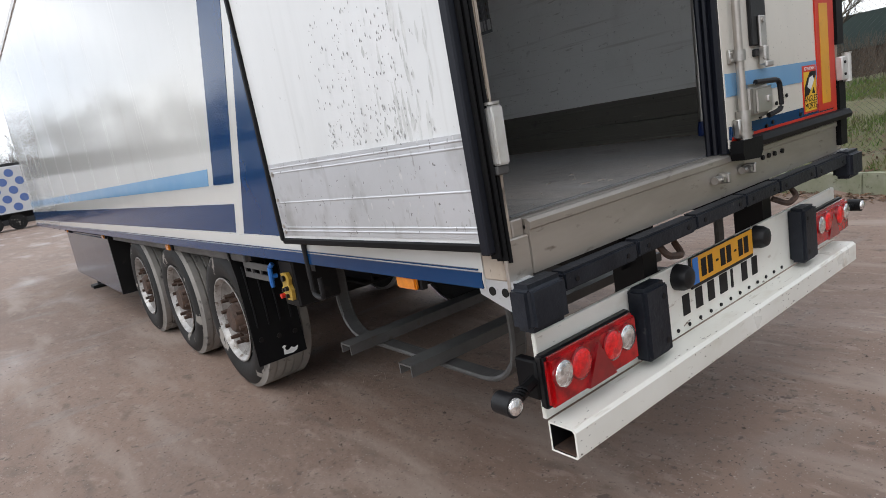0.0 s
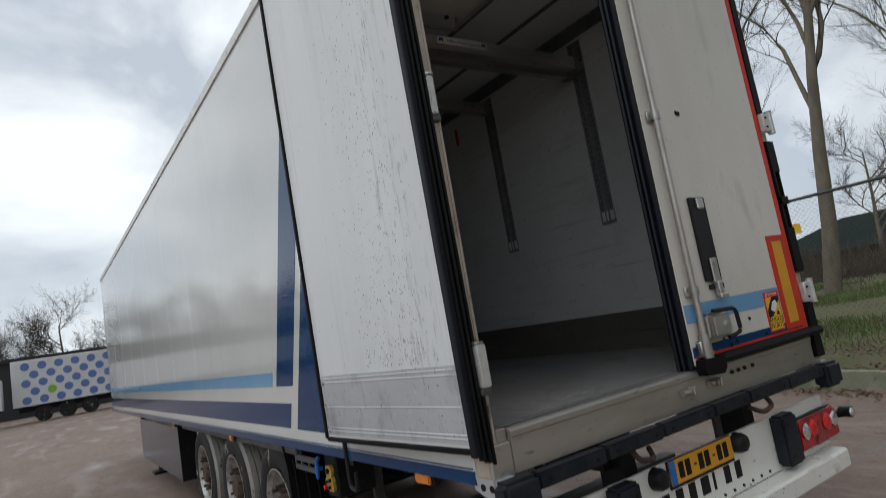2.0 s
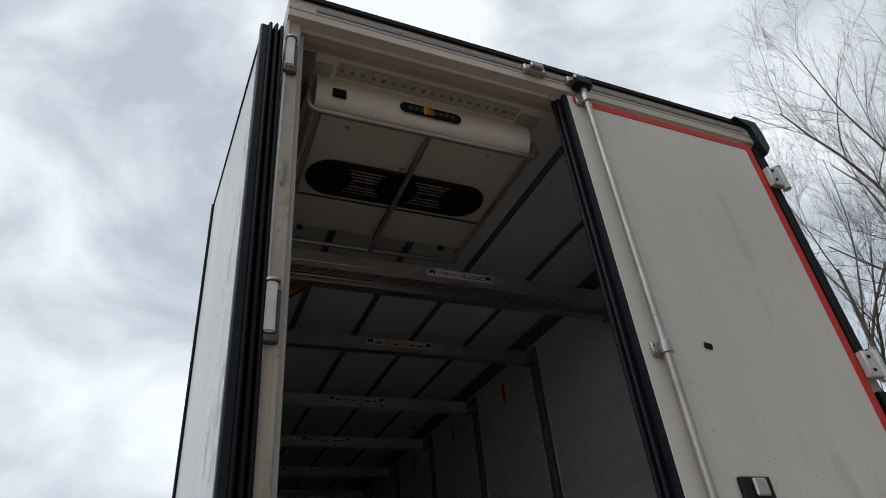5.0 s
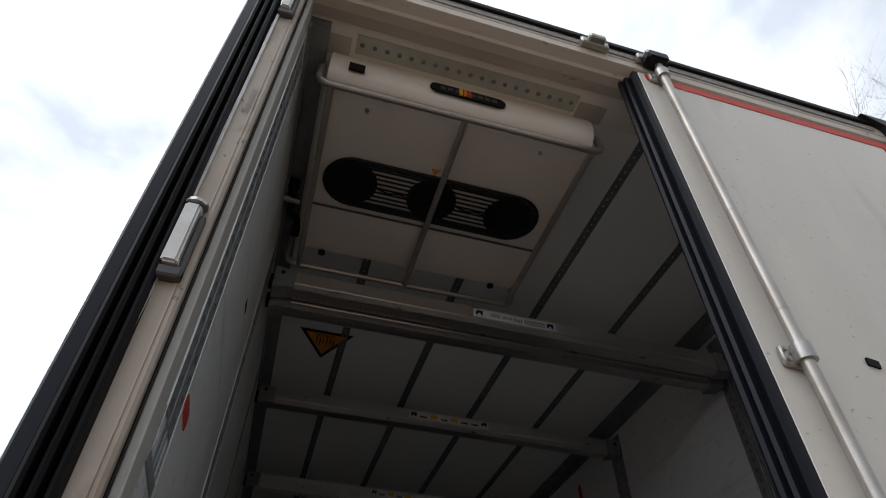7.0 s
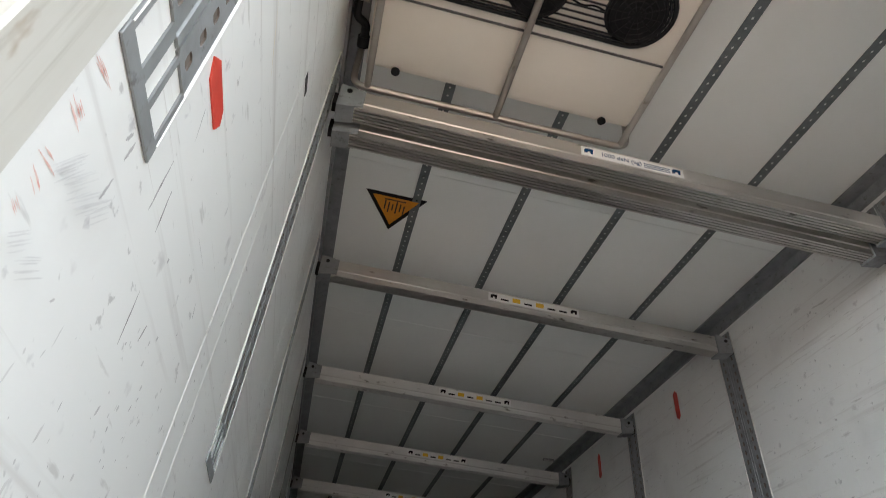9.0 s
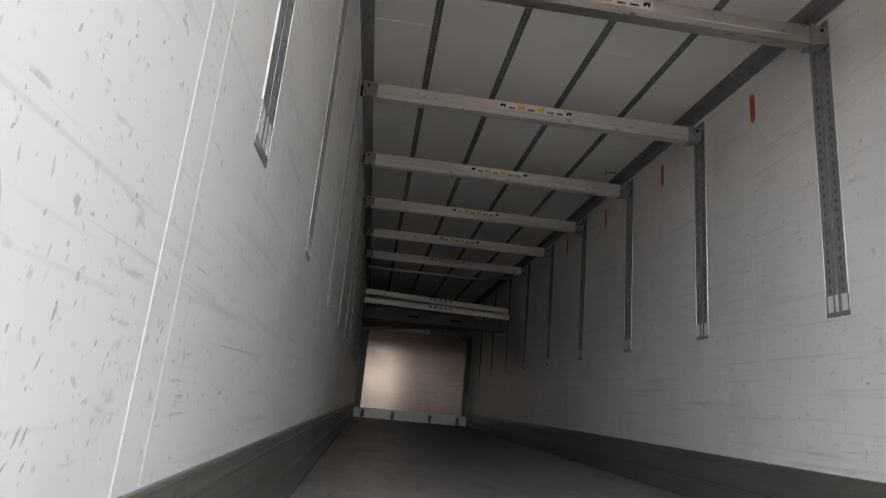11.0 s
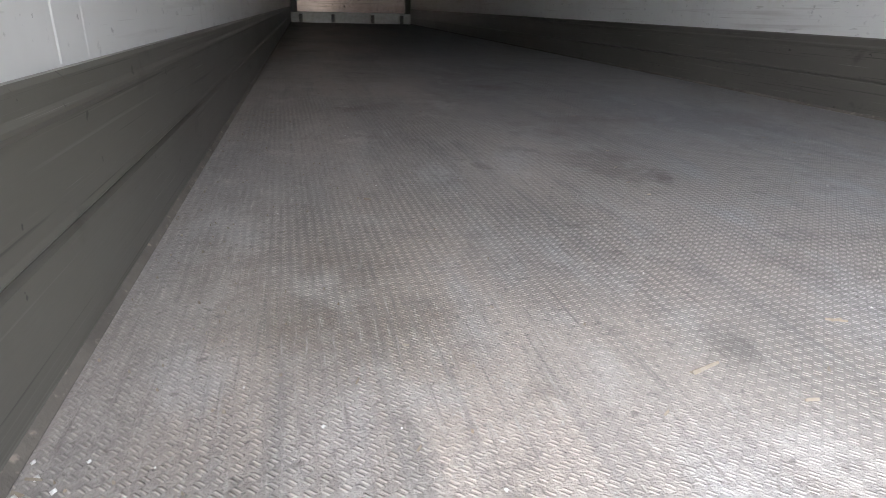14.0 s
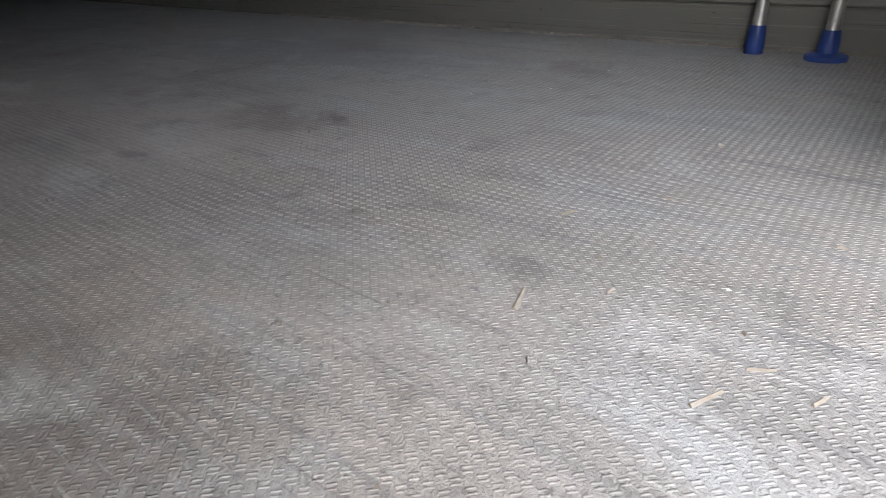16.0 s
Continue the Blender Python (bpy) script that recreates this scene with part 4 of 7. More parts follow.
# yellow warning triangle on the ceiling
bm = bmesh.new()
prism(bm, [(-1.038, 2.022), (-0.721, 2.022), (-0.882, 2.298)], 2, CEIL_Z - 0.003, CEIL_Z)
tri = part("warning_sticker", bm, BLACK_FILM, trailer, "yellow triangular hazard sticker with black border")
bm = bmesh.new()
prism(bm, [(-1.001, 2.044), (-0.759, 2.044), (-0.882, 2.254)], 2, CEIL_Z - 0.005, CEIL_Z - 0.003)
part("yellow_field", bm, HAZARD, tri)
bm = bmesh.new()
for k in range(6):
    x = -0.932 + 0.02 * k
    box(bm, x, x + 0.007, 2.068 + 0.012 * (k % 3), 2.138 + 0.02 * (k % 2), CEIL_Z - 0.0065, CEIL_Z - 0.005)
box(bm, -0.937, -0.827, 2.058, 2.065, CEIL_Z - 0.0065, CEIL_Z - 0.005)
part("symbol", bm, RUST, tri)

# recessed ceiling lamps by the right wall, switched off
for y in (1.71, 5.03, 8.33):
    bm = bmesh.new()
    prism(bm, stadium(1.088, y, 0.035, 0.022, 6), 2, CEIL_Z - 0.012, CEIL_Z)
    lamp = part("ceiling_lamp", bm, GALVANISED, trailer, "small oval ceiling lamp, switched off")
    bm = bmesh.new()
    prism(bm, stadium(1.088, y, 0.032, 0.014, 6), 2, CEIL_Z - 0.015, CEIL_Z - 0.012)
    part("lens", bm, WHITE_FILM, lamp)

# front bulkhead
boxed("front_wall", (-HALF_OUT, HALF_OUT, FRONT_IN, FRONT_OUT, 1.0, 4.04), PAINT_WHITE, trailer)
boxed("bulkhead_sheet", (-1.08, 1.09, FRONT_IN - 0.05, FRONT_IN - 0.035, 1.44, 3.14), FRONT_SHEET, trailer, "brownish brushed metal bulkhead sheet with dents")
for x0, x1 in ((-1.21, -1.08), (1.09, 1.21)):
    boxed("bulkhead_post", (x0, x1, FRONT_IN - 0.07, FRONT_IN, 1.43, 3.25), KICK, trailer, bev=0.01)
boxed("bulkhead_beam", (-1.21, 1.21, FRONT_IN - 0.08, FRONT_IN, 3.14, 3.27), GALVANISED, trailer, bev=0.01)
boxed("bulkhead_top", (-1.21, 1.21, FRONT_IN - 0.03, FRONT_IN, 3.27, CEIL_Z), KICK, trailer)
boxed("air_grille_base", (-1.21, 1.21, FRONT_IN - 0.07, FRONT_IN - 0.01, FLOOR_Z, 1.43), HINGE_WHITE, trailer, "pale base plate with four brackets")
for x in (-1.02, -0.38, 0.42, 1.02):
    boxed("bracket", (x - 0.035, x + 0.035, FRONT_IN - 0.11, FRONT_IN - 0.07, FLOOR_Z + 0.01, 1.40), KICK, trailer, bev=0.006)

# rear frame
bm = bmesh.new()
box(bm, -1.300, -1.243, 0.008, 0.10, 1.07, 3.99, 0.006)
part("rear_post", bm, POST_WHITE, trailer, "worn off-white left rear post with drip marks")
boxed("post_foot", (-1.30, -1.1955, -0.008, 0.006, 1.035, 1.19), STAINLESS, trailer, bev=0.004)
boxed("post_base", (-1.2425, -1.1955, 0.008, 0.10, 1.07, FLOOR_Z + 0.004), STAINLESS, trailer, bev=0.004)
boxed("jamb_groove", (-1.2425, -1.2405, 0.030, 0.047, FLOOR_Z + 0.005, CEIL_Z), RUBBER, trailer)
boxed("jamb", (-1.2425, -1.2245, 0.048, 0.128, FLOOR_Z + 0.005, CEIL_Z - 0.01), JAMB, trailer, "worn grey-white door jamb", bev=0.003)
boxed("post_flange", (-1.300, -1.292, 0.0, 0.008, 1.21, 3.95), HINGE_WHITE, trailer)
boxed("post_bead", (-1.262, -1.257, 0.005, 0.008, 1.21, 3.95), POST_WHITE, trailer)
bm = bmesh.new()
box(bm, 1.195, 1.302, -0.0, 0.10, 1.07, 3.99, 0.008)
part("rear_post", bm, POST_WHITE, trailer)
bm = bmesh.new()
prism(bm, [(-0.02, 3.90), (-0.02, 3.94), (-0.012, 3.945), (-0.02, 3.95), (-0.02, 4.02), (0.0, 4.045), (0.12, 4.05), (0.12, 3.895), (0.07, 3.875), (0.03, 3.875), (0.02, 3.885)], 0, -1.302, 1.302)
part("rear_header", bm, HEADER_CREAM, trailer, "off-white rear header above the doors")
boxed("header_seal", (-1.30, 1.30, -0.034, -0.02, 4.012, 4.045), RUBBER, trailer, bev=0.004)
boxed("header_groove", (-1.19, 1.19, -0.025, -0.02, 3.965, 3.985), GALVANISED, trailer)
bm = bmesh.new()
prism(bm, [(1.14, 4.05), (1.302, 4.05), (1.318, 3.98), (1.318, 3.86), (1.27, 3.80), (1.25, 3.9), (1.24, 4.0)], 1, -0.05, 0.06)
part("corner_guard", bm, PLASTIC, trailer)
for x in (-0.16, 0.08):
    bm = bmesh.new()
    box(bm, x - 0.06, x + 0.06, -0.05, -0.02, 3.945, 3.985, 0.006)
    box(bm, x - 0.035, x + 0.035, -0.075, -0.045, 3.95, 3.98, 0.006)
    part("rod_keeper", bm, CAST_METAL, trailer)

# sill under the doors
bm = bmesh.new()
prism(bm, [(-0.012, 1.07), (-0.012, 1.20), (-0.018, 1.205), (-0.018, 1.225), (-0.006, FLOOR_Z), (0.003, FLOOR_Z), (0.003, FLOOR_Z - 0.03), (0.04, FLOOR_Z - 0.03), (0.04, 1.07)], 0, -1.195, 1.195)
part("rear_sill", bm, STAINLESS, trailer, "dirty stainless rear sill plate")
for x, z in ((-0.105, 1.152), (0.125, 1.155)):
    bm = bmesh.new()
    cyl(bm, (x - 0.035, -0.03, z), (x + 0.035, -0.03, z), 0.016, 10)
    cyl(bm, (x, -0.012, z), (x, -0.055, z), 0.011, 8)
    box(bm, x + 0.02, x + 0.045, -0.06, -0.015, z - 0.02, z + 0.022, 0.005)
    part("door_catch", bm, CAST_METAL, trailer)
for x in (0.32, 0.38, 0.44, 0.52):
    bm = bmesh.new()
    cyl(bm, (x, -0.012, 1.175), (x, -0.022, 1.175), 0.011, 8)
    part("bolt", bm, CHASSIS, trailer)


# hinges
def hinge(s, z):
    bm = bmesh.new()
    low = s < 0 and z < 2
    y = -0.045 if s > 0 else (-0.020 if low else -0.004)
    xc = s * 1.268 if s > 0 else -1.298
    if s > 0:
        cyl(bm, (xc + 0.018, y, z - 0.14), (xc + 0.018, y, z), 0.021, 14)
    else:
        box(bm, xc + 0.0, xc + (0.045 if low else 0.031), y - 0.018, y + (0.026 if low else 0.014), z - 0.165, z - 0.002, 0.005, 2)
    if s > 0:
        box(bm, xc - 0.075, xc + 0.02, y - 0.012, y + 0.024, z - 0.13, z - 0.01, 0.006)
    else:
        for zz in (z - 0.162, z - 0.017):
            box(bm, xc + 0.004, xc + 0.033, y - 0.01, y + 0.016, zz, zz + 0.012, 0.002)
    h = part("hinge", bm, HINGE_WHITE, trailer, "pale zinc-coated door hinge", smooth=True)
    if s < 0:
        bm = bmesh.new()
        box(bm, xc - 0.002, xc + 0.044, y - 0.010, y + 0.018, z - 0.192, z - 0.167, 0.004)
        box(bm, xc + 0.032, xc + 0.044, y - 0.002, y + 0.018, z - 0.190, z - 0.02, 0.003)
        part("hinge_bracket", bm, STEEL_GREY, h, "dark grey hinge bracket")
    bm = bmesh.new()
    cyl(bm, (xc + 0.018, y, z), (xc + 0.018, y, z + 0.008), 0.024, 12)
    part("hinge_pin", bm, CAST_METAL, h)
    for dz in (-0.04, -0.10) if s > 0 else ():
        bm = bmesh.new()
        cyl(bm, (xc - s * 0.05, y - 0.012, z + dz), (xc - s * 0.05, y - 0.018, z + dz), 0.008, 6)
        part("bolt", bm, CHASSIS, h)


for z in (1.572, 2.656, 3.765):
    hinge(-1, z)
for z in (1.565, 2.645, 3.70):
    hinge(1, z)

# black corner rubber at the right post
bm = bmesh.new()
prism(bm, [(1.215, -0.03), (1.30, -0.03), (1.318, -0.01), (1.318, 0.09), (1.302, 0.10), (1.302, 0.0), (1.215, 0.0)], 2, 1.10, 1.44)
part("corner_rubber", bm, RUBBER, trailer)
bm = bmesh.new()
prism(bm, [(1.215, -0.03), (1.30, -0.03), (1.318, -0.01), (1.318, 0.09), (1.302, 0.10), (1.302, 0.0), (1.215, 0.0)], 2, 1.62, 1.90)
prism(bm, [(1.215, -0.03), (1.236, -0.03), (1.236, 0.0), (1.215, 0.0)], 2, 1.90, 2.26)
prism(bm, [(1.285, -0.03), (1.318, -0.01), (1.318, 0.04), (1.302, 0.04), (1.285, 0.0)], 2, 1.90, 2.26)
prism(bm, [(1.215, -0.03), (1.318, -0.03), (1.318, 0.03), (1.215, 0.0)], 2, 2.05, 2.10)
prism(bm, [(1.215, -0.03), (1.30, -0.03), (1.318, -0.01), (1.318, 0.09), (1.302, 0.10), (1.302, 0.0), (1.215, 0.0)], 2, 2.26, 2.46)
part("corner_rubber", bm, RUBBER, trailer, "black rubber corner guard with slots")
bm = bmesh.new()
prism(bm, [(1.20, -0.028), (1.262, -0.028), (1.29, 0.0), (1.20, 0.0)], 2, 2.60, 3.85)
part("corner_seal", bm, RUBBER, trailer)

# ---- right rear door, closed ----
D0, D1, DZ0, DZ1 = 0.012, 1.195, 1.255, 3.875
bm = bmesh.new()
box(bm, D0, D1, -0.02, 0.05, DZ0, DZ1, 0.004)
rdoor = part("right_door", bm, DOOR_WHITE, trailer, "cream right rear door, closed, with lock rod and stickers")


def on_door(name, dims, mat, label="", y=-0.0225, bev=0.0):
    x0, x1, z0, z1 = dims
    bm = bmesh.new()
    box(bm, x0, x1, y, -0.02, z0, z1, bev)
    return part(name, bm, mat, rdoor, label)


on_door("light_blue_stripe", (D0 + 0.012, 1.14, 1.465, 1.557), BLUE_LIGHT)
on_door("dark_blue_stripe", (D0 + 0.012, 1.14, 1.292, 1.345), BLUE_DARK)
on_door("red_border", (D0 + 0.03, D1 - 0.002, 1.262, 1.300), RED_PAINT, y=-0.0232)
on_door("red_border", (1.148, D1 - 0.002, 1.30, 3.825), RED_PAINT)
on_door("red_border", (D0 + 0.03, D1 - 0.002, 3.825, 3.866), RED_PAINT)
on_door("marker_board", (0.948, 1.143, 1.305, 1.862), RED_PAINT, "red and amber reflective marker board", y=-0.027, bev=0.002)
on_door("marker_board_centre", (0.992, 1.098, 1.34, 1.825), AMBER_TAPE, y=-0.029)
# blind-spot sticker
on_door("sticker_board", (0.772, 0.932, 1.312, 1.538), RED_PAINT, "yellow and black blind-spot warning sticker with red rim", y=-0.0245)
on_door("sticker_field", (0.782, 0.922, 1.322, 1.508), YELLOW, y=-0.026)
bm = bmesh.new()
prism(bm, [(0.782, 1.39), (0.83, 1.4), (0.922, 1.49), (0.922, 1.508), (0.85, 1.508), (0.782, 1.435)], 1, -0.0272, -0.026)
part("sticker_figure", bm, BLACK_FILM, rdoor)
bm = bmesh.new()
prism(bm, [(0.815, 1.438), (0.85, 1.42), (0.895, 1.465), (0.88, 1.488), (0.845, 1.48)], 1, -0.0284, -0.0272)
part("sticker_lorry", bm, WHITE_FILM, rdoor)
bm = bmesh.new()
prism(bm, [(0.87, 1.405), (0.905, 1.4), (0.89, 1.432)], 1, -0.0272, -0.026)
part("sticker_sign", bm, BLACK_FILM, rdoor)
up = pose(0, 0, 0, 90, 0, 0)
lettering("ANGLES", 0.043, pose(0.852, -0.0262, 1.378) @ up, BLACK_FILM, rdoor)
lettering("MORTS", 0.043, pose(0.852, -0.0262, 1.344) @ up, BLACK_FILM, rdoor)
lettering("ATTENTION", 0.022, pose(0.852, -0.0247, 1.522) @ up, WHITE_FILM, rdoor)
# lock rod with its brackets
bm = bmesh.new()
cyl(bm, (0.096, -0.05, 1.24), (0.096, -0.05, 3.93), 0.0165, 16)
rod = part("lock_rod", bm, STAINLESS, rdoor, "vertical stainless lock rod", smooth=True)
for z in (1.33, 1.62, 2.552, 3.84):
    bm = bmesh.new()
    box(bm, 0.05, 0.128, -0.036, -0.021, z - 0.028, z + 0.028, 0.004)
    cyl(bm, (0.096, -0.05, z - 0.022), (0.096, -0.05, z + 0.022), 0.025, 14)
    for zz in (z - 0.014, z + 0.014):
        cyl(bm, (0.06, -0.036, zz), (0.06, -0.043, zz), 0.006, 6)
    part("rod_bracket", bm, CAST_METAL, rod, smooth=True)
bm = bmesh.new()
cyl(bm, (0.096, -0.05, 1.285), (0.096, -0.05, 1.40), 0.028, 14)
cyl(bm, (0.096, -0.05, 1.30), (0.096, -0.05, 1.315), 0.033, 14)
box(bm, 0.05, 0.13, -0.055, -0.021, 1.29, 1.37, 0.006)
part("rod_foot", bm, CAST_METAL, rod, smooth=True)
bm = bmesh.new()
box(bm, 0.04, 0.14, -0.085, -0.025, 3.905, 3.965, 0.012, 2)
part("rod_head_cap", bm, PLASTIC, rod)
# lock case with lever
bm = bmesh.new()
box(bm, 0.12, 0.325, -0.075, -0.02, 1.360, 1.500, 0.018, 3)
lock = part("lock_case", bm, CAST_METAL, rdoor, "cast metal door lock with black handle", smooth=True)
bm = bmesh.new()
box(bm, 0.16, 0.305, -0.083, -0.073, 1.380, 1.475, 0.006, 2)
box(bm, 0.24, 0.275, -0.092, -0.08, 1.420, 1.445, 0.004)
part("lock_plate", bm, ALUMINIUM, lock)
bm = bmesh.new()
tube(bm, bent([(0.20, -0.06, 1.505), (0.355, -0.09, 1.500), (0.365, -0.09, 1.375), (0.28, -0.07, 1.358)], 0.03), 0.011, 8)
part("handle", bm, PLASTIC, lock, "black grip handle", smooth=True)
# strap with its buckle
on_door("strap_plate", (0.25, 0.388, 1.655, 2.110), PLASTIC, "long black plate with metal clips", y=-0.038, bev=0.004)
bm = bmesh.new()
box(bm, 0.295, 0.355, -0.052, -0.037, 2.045, 2.103, 0.005)
part("clip", bm, ALUMINIUM, rdoor)
bm = bmesh.new()
box(bm, 0.30, 0.36, -0.05, -0.037, 1.645, 1.775, 0.005)
cyl(bm, (0.33, -0.05, 1.755), (0.33, -0.056, 1.755), 0.012, 10)
box(bm, 0.31, 0.35, -0.06, -0.03, 1.570, 1.650, 0.006)
box(bm, 0.31, 0.38, -0.065, -0.05, 1.560, 1.585, 0.005)
part("buckle", bm, ALUMINIUM, rdoor)
on_door("buckle_base", (0.275, 0.40, 1.610, 1.640), PLASTIC, y=-0.035, bev=0.003)
bm = bmesh.new()
prism(bm, [(0.322, 2.583), (0.357, 2.578), (0.360, 2.600), (0.325, 2.605)], 1, -0.026, -0.02)
part("grommet", bm, RUBBER, rdoor)
for x, z in ((0.58, 1.42), (0.47, 1.395), (0.30, 1.355), (0.42, 1.318), (0.36, 1.308), (0.72, 1.318)):
    bm = bmesh.new()
    cyl(bm, (x, -0.0232, z), (x, -0.029, z), 0.009, 8)
    part("rivet", bm, CHASSIS, rdoor)
# seals round the closed door
for x0, x1, y0, y1 in ((-0.008, 0.02, -0.018, 0.014), (-0.022, 0.013, 0.016, 0.034), (-0.034, 0.013, 0.036, 0.056)):
    bm = bmesh.new()
    prism(bm, [(x0 + 0.005, y0), (x1, y0), (x1, y1), (x0 + 0.005, y1), (x0, (y0 + y1) / 2)], 2, 1.24, 3.875)
    part("door_seal", bm, RUBBER_NAVY, rdoor, "dark rubber seal along the door edge")
bm = bmesh.new()
prism(bm, [(-0.03, 1.235), (-0.058, 1.24), (-0.064, 1.26), (-0.05, 1.284), (-0.02, 1.288), (-0.02, 1.235)], 0, 0.14, 1.285)
part("bottom_seal", bm, RUBBER, rdoor, "thick black rubber bar under the door")
bm = bmesh.new()
prism(bm, [(0.02, 1.235), (0.03, 1.205), (0.17, 1.195), (0.20, 1.225), (0.20, 1.285), (0.03, 1.285)], 1, -0.075, -0.02)
part("bottom_bumper", bm, RUBBER, rdoor)

# ---- left rear door, folded back along the side ----
U = Vector((-0.080, 1.190, 0)).normalized()
N = Vector((-U.y, U.x, 0))
# the open door leans out a little towards its top
LD = Matrix(((U.x, N.x, -0.0135, -1.3358), (U.y, N.y, 0, 0.012), (0, 0, 1, 0), (0, 0, 0, 1)))
bm = bmesh.new()
box(bm, 0.0, 1.19, -0.050, 0.0, 1.195, 3.80, 0.003)
ldoor = part("left_door", bm, DOOR_INNER, trailer, "left rear door folded open, grimy white lining outwards", m=LD)
bm = bmesh.new()
outline = [(0.0, 1.21), (0.004, 1.21)]
for z in (1.225, 1.24, 1.345, 1.468, 1.488):
    outline += [(0.004, z), (0.0058, z + 0.003), (0.0058, z + 0.005), (0.004, z + 0.008)]
prism(bm, outline + [(0.004, 1.51), (0.0, 1.51)], 0, 0.006, 1.17)
part("kick_plate", bm, ALU_KICK, ldoor, "dull ribbed aluminium kick plate", m=LD)
for u, z in ((1.145, 1.472), (1.15, 1.465), (1.15, 1.36), (1.15, 1.25), (1.145, 1.225)):
    bm = bmesh.new()
    cyl(bm, (u, 0.004, z), (u, 0.009, z), 0.008, 8)
    part("screw", bm, STAINLESS, ldoor, m=LD)
bm = bmesh.new()
box(bm, 1.178, 1.202, -0.07, 0.012, 1.185, 3.81, 0.005)
part("edge_seal", bm, RUBBER, ldoor, m=LD)
bm = bmesh.new()
box(bm, -0.002, 1.19, -0.065, 0.006, 3.795, 3.815, 0.004)
part("top_seal", bm, RUBBER, ldoor, m=LD)
bm = bmesh.new()
box(bm, -0.002, 1.19, -0.065, 0.008, 1.172, 1.197, 0.005)
part("foot_seal", bm, RUBBER, ldoor, m=LD)
bm = bmesh.new()
box(bm, -0.022, 0.012, -0.018, 0.014, 1.165, 3.815, 0.005)
part("hinge_edge_seal", bm, RUBBER_NAVY, ldoor, m=LD)
for k, v in enumerate((-0.022, -0.044, -0.066)):
    bm = bmesh.new()
    prism(bm, [(-0.005, v - 0.011), (-0.030 - 0.004 * (k % 2), v - 0.006), (-0.034 - 0.004 * (k % 2), v), (-0.030, v + 0.006), (-0.005, v + 0.011)], 2, 1.15 - 0.012 * k, 3.82)
    part("seal_rib", bm, RUBBER, ldoor, "black ribbed rubber seal on the hinge edge", m=LD)
# specks in columns and pale grey runs on the hinge half of the lining
def lining_marks(name, count, columns, low, high, wide, long, mat, seed, base=0.0):
    rnd = random.Random(seed)
    v, f = [], []
    for _ in range(count):
        cu, sd = rnd.choice(columns)
        u, z = rnd.gauss(cu, sd), low + (high - low) * rnd.random() ** 1.7
        if not 0.03 < u < 1.12:
            continue
        w = rnd.uniform(*wide)
        ln = w * rnd.uniform(*long)
        i = len(v)
        h = base + 0.0004 + 0.0000006 * i
        v.extend([(u - w, h, z - ln * 0.2), (u - w * 0.3, h, z - ln * 0.8), (u + w * 0.2, h, z - ln), (u + w, h, z - ln * 0.1), (u + w * 0.6, h, z + ln * 0.6), (u - w * 0.2, h, z + ln)])
        f.append(tuple(range(i, i + 6)))
    me = bpy.data.meshes.new(name)
    me.from_pydata(v, [], f)
    me.transform(LD)
    me.materials.append(mat)
    ob = new(name, me)
    ob.parent = ldoor
    tagged(ob, kind="stuff")


lining_marks("lining_grime", 110, ((0.22, 0.04), (0.30, 0.05), (0.14, 0.04)), 1.53, 3.4, (0.003, 0.008), (2, 11), DOOR_STAIN, 76)
lining_marks("lining_speck", 760, ((0.30, 0.05), (0.38, 0.03), (0.46, 0.04), (0.52, 0.03), (0.63, 0.03), (0.22, 0.05), (0.5, 0.22)), 1.53, 3.2, (0.0011, 0.0032), (1.0, 3.2), DOOR_SPECK, 77)
lining_marks("plate_grime", 90, ((0.35, 0.15), (0.62, 0.2), (0.2, 0.1)), 1.25, 1.50, (0.002, 0.006), (1.0, 4.0), SCUFF, 78, 0.004)
# holding hook for the open door
bm = bmesh.new()
tube(bm, bent([(-1.262, 1.28, 1.05), (-1.305, 1.28, 1.150), (-1.315, 1.28, 1.150), (-1.315, 1.275, 0.90), (-1.315, 1.185, 0.885), (-1.315, 1.185, 0.985)], 0.03), 0.012, 8)
box(bm, -1.325, -1.27, 1.23, 1.34, 1.135, 1.157, 0.005)
part("door_hook", bm, PLASTIC, trailer, "black hook that holds the open door", smooth=True)


# ---- underside of the trailer ----
for s in (-1, 1):
    bm = bmesh.new()
    x = s * 0.55
    prism(bm, [(x - 0.06, 0.66), (x + 0.06, 0.66), (x + 0.06, 0.675), (x + 0.006, 0.675), (x + 0.006, 1.04), (x + 0.06, 1.04), (x + 0.06, 1.06),
               (x - 0.06, 1.06), (x - 0.06, 1.04), (x - 0.006, 1.04), (x - 0.006, 0.675), (x - 0.06, 0.675)], 1, 2.05, 13.2)
    box(bm, x - 0.05, x + 0.05, 0.12, 2.06, 0.90, 1.06)
    part("chassis_beam", bm, CHASSIS, trailer, "black steel chassis beam")
boxed("underfloor", (-1.245, 1.245, 0.10, 13.55, 1.065, 1.108), CHASSIS, trailer)
for k in range(16):
    boxed("cross_member", (-1.24, 1.24, 0.55 + 0.82 * k, 0.60 + 0.82 * k, 0.98, 1.066), CHASSIS, trailer)

WHEEL_Y, WHEEL_X, TYRE_R, HUB_Z = (3.02, 4.33, 5.64), 1.178, 0.515, 0.478


